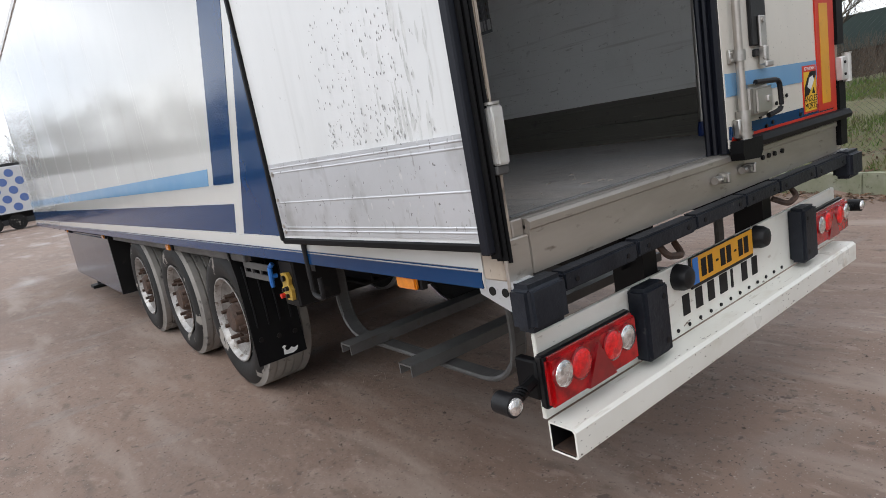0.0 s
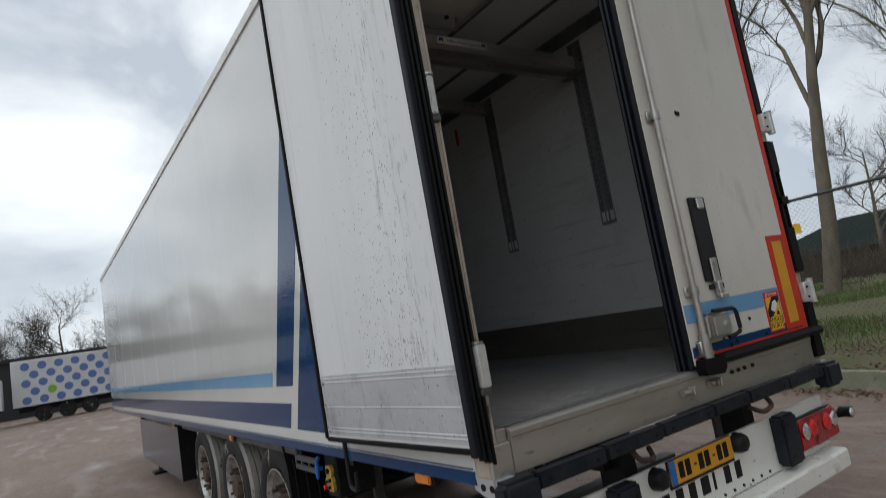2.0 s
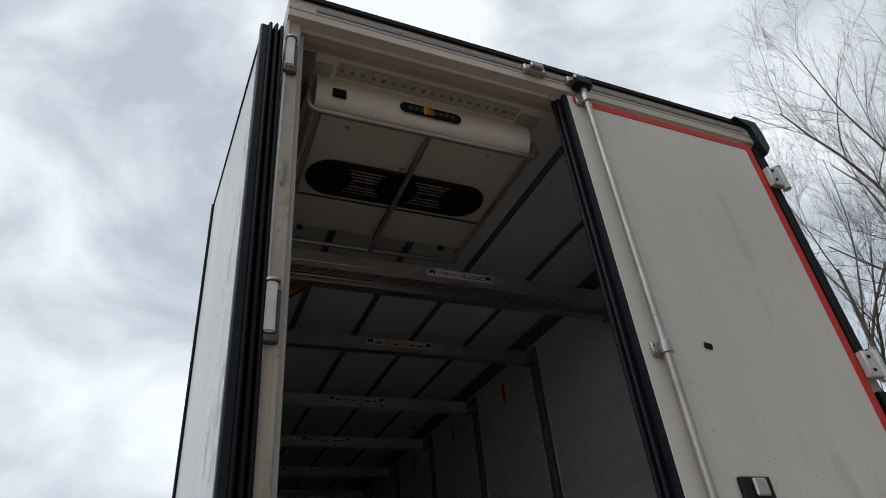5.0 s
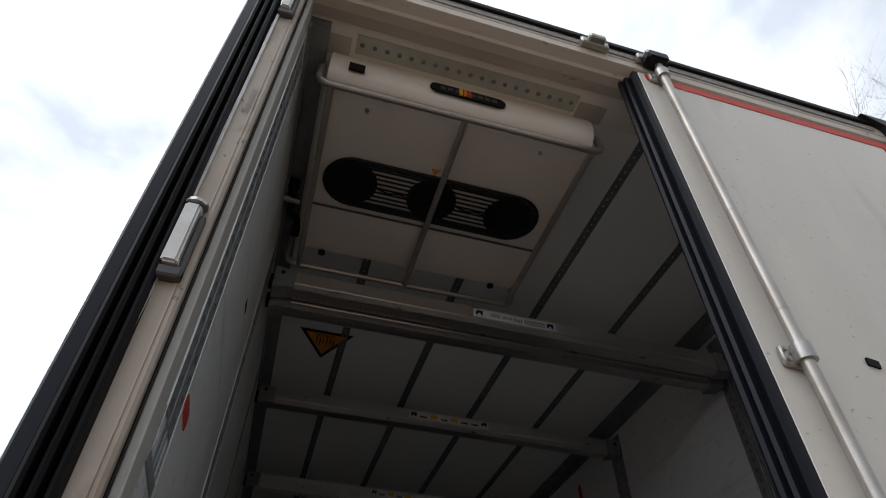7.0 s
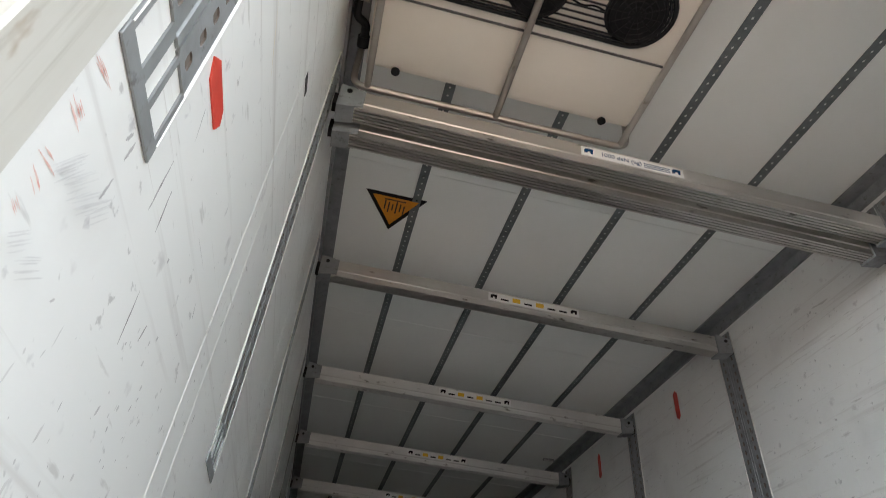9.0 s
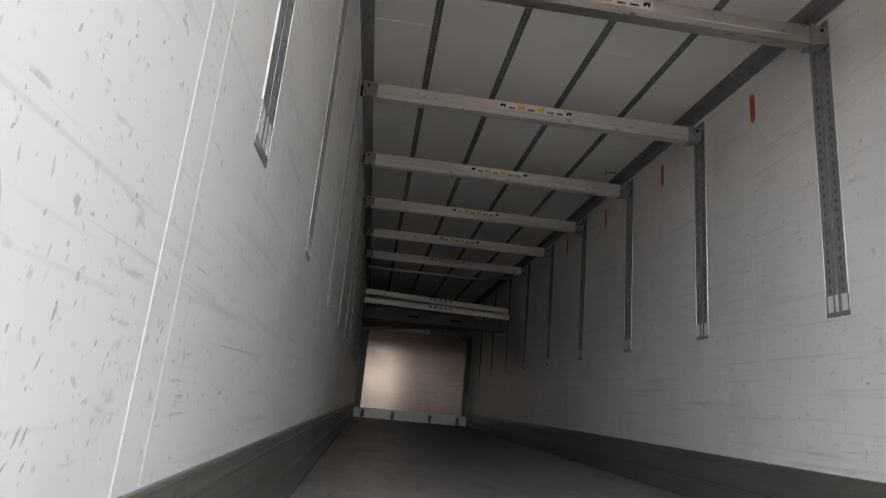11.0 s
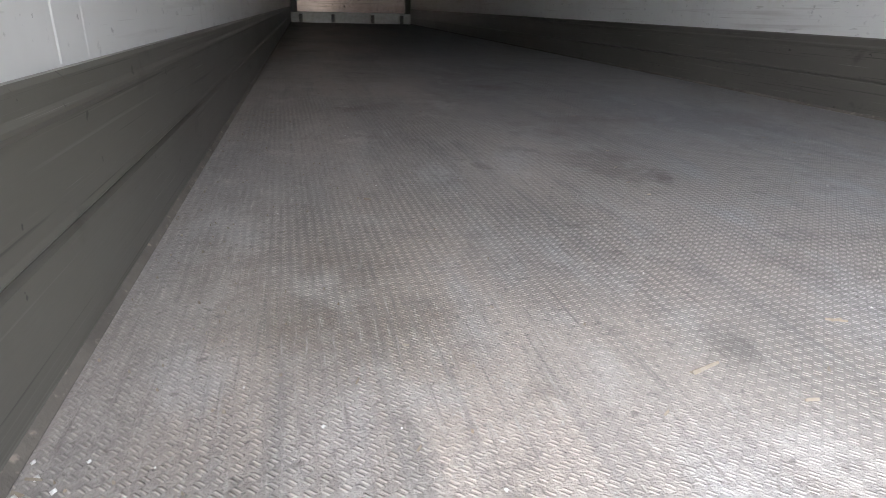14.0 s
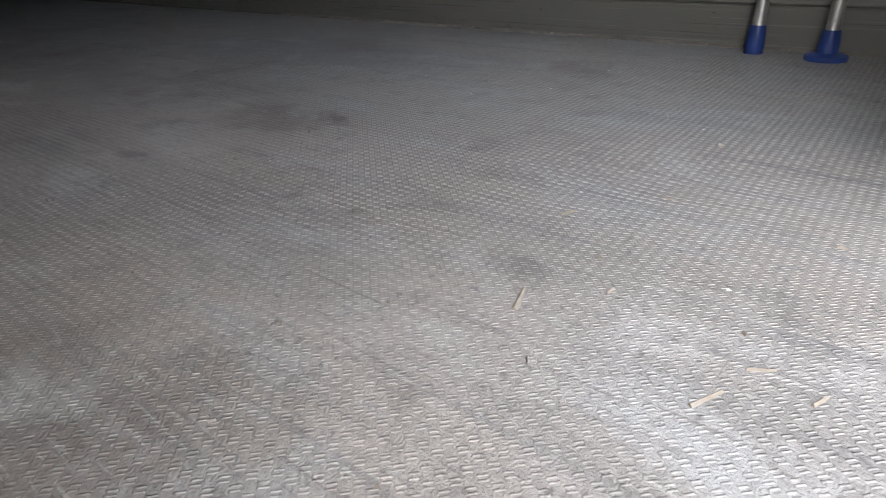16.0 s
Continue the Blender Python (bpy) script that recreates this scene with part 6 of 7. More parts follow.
for x in (-0.952, -0.602, -0.25):
    bm = bmesh.new()
    lathe(bm, [(0.108, 3.742), (0.108, 3.729), (0.103, 3.727), (0.099, 3.7305), (0.0, 3.7305)], (x, 0.724, 0), 2, 26)
    fan = part("fan", bm, BLACK_FILM, evap, "black axial fan with wire guard")
    for r in (0.030, 0.051, 0.072, 0.092):
        bm = bmesh.new()
        tube(bm, [(x + r * math.cos(a), 0.724 + r * math.sin(a), 3.726) for a in [2 * math.pi * k / 20 for k in range(20)]], 0.0018, 4, closed=True)
        part("guard_ring", bm, BLACK_FILM, fan)
    for k in range(6):
        bm = bmesh.new()
        a = math.pi * k / 6
        cyl(bm, (x - 0.102 * math.cos(a), 0.724 - 0.102 * math.sin(a), 3.727), (x + 0.102 * math.cos(a), 0.724 + 0.102 * math.sin(a), 3.727), 0.0022, 4)
        part("guard_spoke", bm, BLACK_FILM, fan)
    bm = bmesh.new()
    lathe(bm, [(0.034, 3.735), (0.03, 3.727), (0.0, 3.724)], (x, 0.724, 0), 2, 14)
    part("fan_hub", bm, BLACK_FILM, fan)
R_T = 0.0135
for pts in ([(-1.155, 0.33, CEIL_Z), (-1.155, 0.27, 3.80), (-1.155, 0.275, 3.708), (-0.022, 0.268, 3.708), (-0.022, 0.27, 3.80), (-0.022, 0.33, CEIL_Z)],
            [(-1.106, 0.275, 3.708), (-1.106, 1.262, 3.705)], [(-0.062, 0.27, 3.708), (-0.062, 1.25, 3.705)], [(-0.59, 0.272, 3.708), (-0.59, 1.258, 3.70)],
            [(-1.165, 1.235, CEIL_Z), (-1.165, 1.262, 3.705), (-0.03, 1.25, 3.70), (-0.03, 1.225, CEIL_Z)]):
    bm = bmesh.new()
    tube(bm, bent(pts, 0.055, 6), R_T, 10)
    part("guard_tube", bm, STAINLESS, evap, "bent stainless guard tube", smooth=True)
bm = bmesh.new()
prism(bm, stadium(-0.592, 3.812, 0.125, 0.029, 8), 1, 0.229, 0.236)
badge = part("badge", bm, BLACK_FILM, evap, "black oval badge with a rainbow stroke")
for k in range(8):
    boxed("badge_bar", (-0.705 + 0.03 * k, -0.685 + 0.03 * k, 0.227, 0.229, 3.802, 3.822), STEEL_GREY, badge)
for k, m in enumerate((YELLOW, LAMP_AMBER, STICKER_RED)):
    boxed("badge_stroke", (-0.63 + 0.017 * k, -0.616 + 0.017 * k, 0.2255, 0.2275, 3.790, 3.834), m, badge)
boxed("logo_patch", (-1.058, -0.998, 0.229, 0.240, 3.778, 3.822), BLACK_FILM, evap)
for x, y in ((-0.958, 0.365), (-0.246, 0.358), (-1.012, 1.185), (-0.17, 1.178)):
    bm = bmesh.new()
    cyl(bm, (x, y, 3.745), (x, y, 3.735), 0.017 if y > 1 else 0.009, 12)
    part("cover_screw", bm, PLASTIC if y > 1 else STAINLESS, evap)
bm = bmesh.new()
prism(bm, [(-0.645, 0.562), (-0.605, 0.562), (-0.625, 0.597)], 2, 3.7435, 3.7465)
part("warning_mark", bm, HAZARD, evap)
me = perforated(0.078, 0.915, 0.005, 1, 0.048, 0.020, 0.020, True, 0.72)
me.materials[0], me.materials[1] = PALE_PLATE, GALVANISED
mesh_part("perforated_plate", me, Matrix(((0, 1, 0, -1.050), (-1, 0, 0, 0.196), (0, 0, -1, CEIL_Z - 0.004), (0, 0, 0, 1))), evap, "pale perforated metal strip on the ceiling before the cover")
for x0, x1 in ((-1.180, -1.068), (-0.124, -0.002)):
    boxed("mounting_plate", (x0, x1, 0.180, 0.262, CEIL_Z - 0.008, CEIL_Z - 0.004), PALE_PLATE, evap, bev=0.001)
boxed("ceiling_trim", (-1.215, 1.215, 0.121, 0.264, CEIL_Z - 0.004, CEIL_Z - 0.0005), EVAP_WHITE, trailer, "cream ceiling strip behind the rear header")
bm = bmesh.new()
tube(bm, bent([(-1.19, 0.9, 3.86), (-1.19, 1.02, 3.78), (-1.15, 1.04, 3.78), (-1.15, 1.12, 3.77)], 0.02), 0.016, 8)
cyl(bm, (-1.19, 0.88, 3.86), (-1.19, 0.92, 3.84), 0.024, 10)
cyl(bm, (-1.15, 1.09, 3.775), (-1.15, 1.13, 3.768), 0.024, 10)
part("drain_hose", bm, RUBBER, evap, smooth=True)
bm = bmesh.new()
cyl(bm, (-1.225, 0.95, 3.80), (-1.15, 0.95, 3.79), 0.012, 8)
part("bolt", bm, STAINLESS, evap)


# ---- decking beams ----
def decking_beam(y, z, label, plain=False):
    """An aluminium beam across the load space, its ends latched into the wall rails."""
    t = thing("decking_beam", (0, y, z), label, "cargo beam", "decking beams under the ceiling")
    h, w = 0.105, 0.032
    prof = [(y - w, z + h), (y + w, z + h), (y + w, z)]
    for k in range(4):
        a = y + w - 0.007 - k * 0.0145
        prof += [(a, z), (a - 0.0005, z + 0.012), (a - 0.0065, z + 0.012), (a - 0.007, z)]
    prof += [(y - w, z), (y - w, z + 0.028), (y - w + 0.004, z + 0.032), (y - w + 0.004, z + 0.036), (y - w, z + 0.04)]
    bm = bmesh.new()
    prism(bm, prof, 0, -1.13, 1.13)
    # beams farther in take the paler copy, their brighter light put into the colour
    part("beam", bm, ALUMINIUM if y < 3 else BEAM_ALU_LIT, t, "scuffed grooved aluminium beam")
    for s in (-1, 1):
        bm = bmesh.new()
        a, b = sorted((s * 1.10, s * 1.195))
        prism(bm, [(min(a, b), z + 0.115), (max(a, b), z + 0.10), (max(a, b), z + 0.01), (min(a, b), z - 0.01)], 1, y - w - 0.008, y + w + 0.008)
        end = part("end_fitting", bm, GALVANISED, t, "galvanised latch fitting")
        bm = bmesh.new()
        cyl(bm, (s * 1.16, y - w - 0.008, z + 0.08), (s * 1.16, y - w - 0.014, z + 0.08), 0.01, 8)
        box(bm, min(s * 1.19, s * 1.213), max(s * 1.19, s * 1.213), y - 0.02, y + 0.02, z + 0.02, z + 0.08)
        part("latch", bm, CHASSIS, end)
    return t


LBL = "grooved aluminium decking beam stowed under the ceiling"
BEAMS = [decking_beam(1.26, 3.522, "aluminium decking beam stowed beside another, with load label"), decking_beam(1.36, 3.492, "aluminium decking beam stowed in a pair behind another")]
BEAM_Y = (2.447, 3.66, 4.87, 6.08, 7.29, 8.5)
for y in BEAM_Y:
    BEAMS.append(decking_beam(y, 3.622, LBL))


def beam_label(t, y, z, x0, x1, full):
    boxed("load_label", (x0, x1, y - 0.0345, y - 0.032, z + 0.045, z + 0.095), WHITE_FILM, t, "white load label")
    yb = y - 0.0358
    if full:
        lettering("1000 daN (kg)", 0.03, pose((x0 + x1) / 2 - 0.05, yb + 0.0008, z + 0.07) @ up, BLUE_DARK, t)
        for k in range(3):
            boxed("label_bar", (x1 - 0.17, x1 - 0.06, yb, y - 0.0345, z + 0.056 + 0.01 * k, z + 0.059 + 0.01 * k), BLUE_DARK, t)
    else:
        for k, m in enumerate((BLACK_FILM, YELLOW, BLACK_FILM, YELLOW, BLACK_FILM, BLACK_FILM)):
            a = x0 + 0.07 + 0.068 * k
            boxed("label_bar", (a, a + 0.045, yb, y - 0.0345, z + 0.056, z + 0.084 if m == YELLOW else z + 0.066), m, t)
    for a in (x0 + 0.012, x1 - 0.05):
        bm = bmesh.new()
        prism(bm, [(a, z + 0.06), (a + 0.012, z + 0.06), (a + 0.014, z + 0.07), (a + 0.024, z + 0.07), (a + 0.026, z + 0.058), (a + 0.034, z + 0.058), (a + 0.038, z + 0.085), (a + 0.01, z + 0.086), (a, z + 0.078)], 1, yb, y - 0.0345)
        part("label_mark", bm, BLUE_DARK if full else BLACK_FILM, t)


beam_label(BEAMS[0], 1.26, 3.522, -0.246, 0.188, True)
for t, y in zip(BEAMS[2:], BEAM_Y):
    beam_label(t, y, 3.622, -0.271, 0.258, False)


def slanted_beam(p, q, label):
    t = thing("decking_beam", p, label, "cargo beam", "decking beams under the ceiling")
    p, q = Vector(p), Vector(q)
    d = q - p
    m = Matrix.Translation(p) @ d.to_track_quat('X', 'Z').to_matrix().to_4x4()
    bm = bmesh.new()
    prism(bm, [(-0.032, 0.0), (0.032, 0.0), (0.032, 0.085), (-0.012, 0.085), (-0.032, 0.072), (-0.032, 0.034), (-0.024, 0.030), (-0.032, 0.026)], 0, 0, d.length)
    part("beam", bm, BEAM_ALU_LIT, t, m=m)
    bm = bmesh.new()
    box(bm, d.length * 0.42, d.length * 0.62, -0.0345, -0.032, 0.036, 0.070)
    part("load_label", bm, WHITE_FILM, t, m=m)
    bm = bmesh.new()
    for k in range(5):
        box(bm, d.length * (0.44 + 0.035 * k), d.length * (0.46 + 0.035 * k), -0.0358, -0.0345, 0.042, 0.064)
    part("label_bar", bm, BLACK_FILM, t, m=m)


slanted_beam((-1.17, 9.66, 3.285), (1.19, 9.66, 3.20), "aluminium decking beam hanging at a slant")
slanted_beam((-1.17, 9.55, 3.125), (1.19, 9.55, 3.085), "aluminium decking beam hanging at a slant")
slanted_beam((-1.19, 11.3, 2.90), (0.10, 11.5, 2.93), "aluminium decking beam lying low before the bulkhead")
board = thing("partition_board", (0, 10.0, 3.0), "dark grey insulated partition board raised under the beams", "partition")
bm = bmesh.new()
prism(bm, [(-1.18, 9.70), (1.20, 9.66), (1.20, 9.80), (-1.18, 11.0)], 2, 2.90, 3.06)
part("board", bm, STEEL_GREY, board)
for x in (-0.35, 0.35):
    boxed("slot", (x - 0.09, x + 0.09, 9.655, 9.675, 2.97, 3.01), BLACK_FILM, board)
bm = bmesh.new()
tube(bm, bent([(-1.18, 9.64, 3.74), (-0.9, 9.64, 3.72), (0.75, 9.64, 3.72), (0.85, 9.64, 3.78), (1.15, 9.64, 3.78)], 0.05), 0.02, 8)
tagged(new("stowing_bar", finish(bm, "stowing_bar", BEAM_ALU_LIT, True)), "thin grey bar across the ceiling far inside", "bar")


# ---- load bars leaning on the right wall ----
def load_bar(x, y, top, wide, label):
    t = thing("load_bar", (x, y, FLOOR_Z), label, "load bar", "load bars by the wall")
    lean = Vector((1.195 - x, 0.0, top - FLOOR_Z))
    p = Vector((x, y, FLOOR_Z))
    bm = bmesh.new()
    tube(bm, [p + lean * 0.03, p + lean * 0.6], 0.019, 14)
    part("outer_tube", bm, ALUMINIUM, t, "shiny steel tube", smooth=True)
    bm = bmesh.new()
    tube(bm, [p + lean * 0.58, p + lean * 0.97], 0.015, 12)
    part("inner_tube", bm, STAINLESS, t, smooth=True)
    bm = bmesh.new()
    r = 0.058 if wide else 0.028
    lathe(bm, [(0.0, 0.0), (r, 0.0), (r, 0.014), (0.030, 0.022), (0.027, 0.06), (0.024, 0.085), (0.0, 0.085)], p, 2, 20)
    part("foot", bm, BLUE_PLASTIC, t, "dark blue plastic foot", smooth=True)
    bm = bmesh.new()
    q = p + lean
    cyl(bm, q - lean * 0.03, q, 0.026, 14)
    part("cap", bm, BLUE_PLASTIC, t, smooth=True)


load_bar(1.135, 0.684, 3.62, False, "steel load bar with blue foot leaning on the wall")
load_bar(1.112, 0.477, 3.55, True, "steel load bar with a wide round blue foot")

# straw and wood crumbs on the floor
random.seed(11)
verts, faces = [], []
CRUMBS = [(0.404, 2.364), (0.01, 2.094), (-0.016, 1.534), (-0.238, 1.212), (-0.46, 0.405), (-0.873, 0.407), (-0.919, 0.521), (-0.847, 1.16), (0.382, 3.099), (-0.293, 0.55), (-0.164, 0.451), (-0.197, 0.219), (-1.191, 0.427), (-1.197, 0.412)]
for k in range(330):
    if k < len(CRUMBS):
        x, y = CRUMBS[k]
    else:
        x, y = random.uniform(-1.19, 1.18), abs(random.gauss(0, 2.4)) + 0.14
    if k > 80:
        x, y = -1.2 + abs(random.gauss(0, 0.22)), random.uniform(0.15, 3.2)
    if y > 12.5:
        continue
    a, ln, w = random.uniform(0, 6.3), random.uniform(0.002, 0.005) if k > 13 else random.uniform(0.004, 0.008), random.uniform(0.0008, 0.0018)
    if k > 80:
        ln, w = random.uniform(0.0008, 0.0018), random.uniform(0.0006, 0.0011)
    d, e = Vector((math.cos(a), math.sin(a), 0)) * ln, Vector((-math.sin(a), math.cos(a), 0)) * w
    c = Vector((x, y, FLOOR_Z + 0.0006))
    i = len(verts)
    up_ = Vector((0, 0, random.uniform(0.002, 0.004)))
    verts += [tuple(v) for v in (c - d - e, c + d - e, c + d + e, c - d + e, c - d * 0.9 + up_, c + d * 0.9 + up_)]
    faces += [(i, i + 1, i + 5, i + 4), (i + 2, i + 3, i + 4, i + 5), (i, i + 4, i + 3), (i + 1, i + 2, i + 5)]
for x0, y0, x1, y1, w in ((-0.555, 0.473, -0.512, 0.488, 0.004), (-0.592, 0.268, -0.556, 0.252, 0.003), (-0.53, 0.186, -0.51, 0.178, 0.002), (-0.513, 0.244, -0.499, 0.222, 0.0012), (-0.305, 0.556, -0.28, 0.545, 0.0016)):
    d = Vector((x1 - x0, y1 - y0, 0))
    e = Vector((-d.y, d.x, 0)).normalized() * w
    a, b, z = Vector((x0, y0, FLOOR_Z)), Vector((x1, y1, FLOOR_Z)), Vector((0, 0, 0.003))
    i = len(verts)
    verts += [tuple(v) for v in (a - e, b - e * 0.6, b + e * 0.6, a + e, a + z, b + z * 0.8)]
    faces += [(i, i + 1, i + 5, i + 4), (i + 2, i + 3, i + 4, i + 5), (i, i + 4, i + 3), (i + 1, i + 2, i + 5)]
CHIPS = len(faces)
PALE = tuple((random.uniform(-1.1, 1.1), 0.3 + abs(random.gauss(0, 2.0))) for k in range(60))
for x, y in ((-1.203, 0.369), (-1.199, 0.407), (-1.186, 0.392), (-1.196, 0.396), (-1.205, 0.361), (-1.171, 0.411), (-1.154, 0.443), (-1.178, 0.38), (-1.19, 0.43), (-1.2, 0.45)) + PALE:
    rr = random.uniform(0.0022, 0.0048) if x < -1.15 and y < 0.46 else random.uniform(0.0012, 0.0026)
    i = len(verts)
    verts += [(x + rr * dx * random.uniform(0.7, 1.3), y + rr * dy * random.uniform(0.7, 1.3), FLOOR_Z + rr * dz) for dx, dy, dz in ((1, 0, 0), (0, 1.4, 0), (-1, 0, 0), (0, -1.4, 0), (0.2, 0.1, 0.8))]
    faces += [(i, i + 1, i + 4), (i + 1, i + 2, i + 4), (i + 2, i + 3, i + 4), (i + 3, i, i + 4)]
me = bpy.data.meshes.new("floor_crumbs")
me.from_pydata(verts, [], faces)
me.materials.append(material("pale_wood_chips", (0.25, 0.20, 0.145), 0.8, col2=(0.33, 0.30, 0.26), scale=40))
me.materials.append(WHITE_FILM)
for k in range(CHIPS, len(me.polygons)):
    me.polygons[k].material_index = 1
tagged(new("floor_crumbs", me), "scattered straw bits and pale wood chips on the floor", "debris", kind="stuff")


# ---- the yard: kerb, verge, fence ----
def along(d, off=0.0, z=0.0):
    p = KERB_A + KERB_D * d + KERB_N * off
    return Vector((p.x, p.y, z))


kerb = thing("kerb", along(0), "low mossy concrete kerb wall along the verge", "kerb", kind="structure")
turn_k = math.degrees(math.atan2(KERB_D.y, KERB_D.x))
bm = bmesh.new()
box(bm, -0.498, 0.498, -0.06, 0.06, -0.05, 0.25, 0.012, 2)
kerb_me = finish(bm, "kerb_block", CONCRETE)
for k in range(-9, 22):
    p = along(k + 0.5)
    mesh_part("kerb_block", kerb_me, pose(p.x, p.y, 0.002 * (k % 3), 0, 0, turn_k), kerb)

FENCE_X, FENCE_TOP = 6.75, 2.62
fence = thing("chain_link_fence", (FENCE_X, 2, 0.2), "dark chain-link fence with a black top rail", "fence")
bm = bmesh.new()
cyl(bm, (FENCE_X, -9, FENCE_TOP), (FENCE_X, 24, FENCE_TOP), 0.024, 8)
part("top_rail", bm, WIRE, fence, smooth=True)
for k in range(12):
    bm = bmesh.new()
    y = -8.0 + 2.8 * k
    cyl(bm, (FENCE_X + 0.03, y, 0.0), (FENCE_X + 0.03, y, FENCE_TOP), 0.026, 8)
    part("post", bm, WIRE, fence, smooth=True)
verts, faces = [], []
z0, z1, pitch = 0.30, FENCE_TOP, 0.075


def wire(p, q, r=0.0014):
    u, v = frame_of(q - p)
    i = len(verts)
    for e in (p, q):
        for a in (0, 2.09, 4.19):
            verts.append(tuple(e + r * (math.cos(a) * u + math.sin(a) * v)))
    for a in range(3):
        b = (a + 1) % 3
        faces.append((i + a, i + b, i + 3 + b, i + 3 + a))


hgt = z1 - z0
for k in range(int(24 / pitch)):
    y = -7.0 + k * pitch
    wire(Vector((FENCE_X, y, z0)), Vector((FENCE_X, y + hgt, z1)))
    wire(Vector((FENCE_X, y + hgt, z0)), Vector((FENCE_X, y, z1)))
me = bpy.data.meshes.new("wire_mesh")
me.from_pydata(verts, [], faces)
me.materials.append(WIRE)
tagged(mesh_part("wire_mesh", me, Matrix(), fence), kind="stuff")
bm = bmesh.new()
box(bm, FENCE_X - 0.015, FENCE_X - 0.010, 2.42, 2.64, 2.12, 2.27)
solid("yellow_sign", bm, YELLOW, "small yellow sign hung on the fence", "sign")

# grass blades, leaf litter, gravel
random.seed(21)


def scatter(count, make):
    v, f = [], []
    for _ in range(count):
        make(v, f)
    me = bpy.data.meshes.new("scatter")
    me.from_pydata(v, [], f)
    return me


def blade(v, f):
    d, off = random.uniform(-7, 17), random.uniform(0.25, 6.5)
    if noise.noise(Vector((d * 0.5, off * 0.7, 1))) < -0.1 or 1.0 < off < 1.9 and random.random() < 0.7:
        return
    p = along(d, off)
    p.z = bank_height(p.x, p.y)
    a = random.uniform(0, 6.3)
    h, w = random.uniform(0.05, 0.15), random.uniform(0.005, 0.011)
    e = Vector((math.cos(a), math.sin(a), 0))
    t = Vector((random.gauss(0, 0.03), random.gauss(0, 0.03), h))
    i = len(v)
    v.extend([tuple(p - e * w), tuple(p + e * w), tuple(p + t)])
    f.append((i, i + 1, i + 2))


def leaf(v, f):
    d, off = random.uniform(-6, 13), random.choice((random.gauss(-0.22, 0.16), random.gauss(0.25, 0.15), random.gauss(1.5, 0.4)))
    p = along(d, off)
    p.z = bank_height(p.x, p.y) + random.uniform(0.005, 0.03)
    a, b = random.uniform(0, 6.3), random.uniform(-0.6, 0.6)
    u = Vector((math.cos(a), math.sin(a), b)) * random.uniform(0.02, 0.045)
    w = Vector((-math.sin(a), math.cos(a), random.uniform(-0.5, 0.5))) * random.uniform(0.01, 0.022)
    i = len(v)
    v.extend([tuple(p - u), tuple(p + w), tuple(p + u), tuple(p - w)])
    f.append((i, i + 1, i + 2, i + 3))


def pebble(v, f):
    if random.random() < 0.5:
        cx, cy, sd = random.choice(((-1.3, 1.6, 1.3), (-1.9, 0.6, 0.3), (-2.4, 1.2, 0.22), (-0.6, 1.9, 0.5), (-1.2, 2.2, 0.45), (0.8, -0.9, 0.8), (-2.1, 0.1, 0.12)))
        x, y = random.gauss(cx, sd), random.gauss(cy, sd)
    else:
        x, y = random.uniform(-7, 6), random.uniform(-3, 12)
    if (Vector((x, y, 0)) - KERB_A).dot(KERB_N) > -0.1:
        return
    r = random.uniform(0.0015, 0.005) if random.random() < 0.985 else random.uniform(0.007, 0.013)
    i = len(v)
    for dx, dy, dz in ((1, 0, 0), (-1, 0, 0), (0, 1, 0), (0, -1, 0), (0.1, 0.1, 0.8)):
        v.append((x + r * (dx + random.uniform(-0.3, 0.3)), y + r * (dy + random.uniform(-0.3, 0.3)), r * dz - (0.03 if abs(x) < 3.5 else 0.0)))
    f.extend([(i, i + 2, i + 4), (i + 2, i + 1, i + 4), (i + 1, i + 3, i + 4), (i + 3, i, i + 4)])


for nm, cnt, mk, mt, lb, ct in (("grass", 90000, blade, GRASS, "short winter grass on the verge", "grass"),
                                ("leaf_litter", 9000, leaf, LITTER, "brown fallen leaves along the kerb", "leaves"),
                                ("gravel", 12000, pebble, STONE, "small loose stones on the dirt", "gravel")):
    me = scatter(cnt, mk)
    me.materials.append(mt)
    tagged(new(nm, me), lb, ct, kind="stuff")


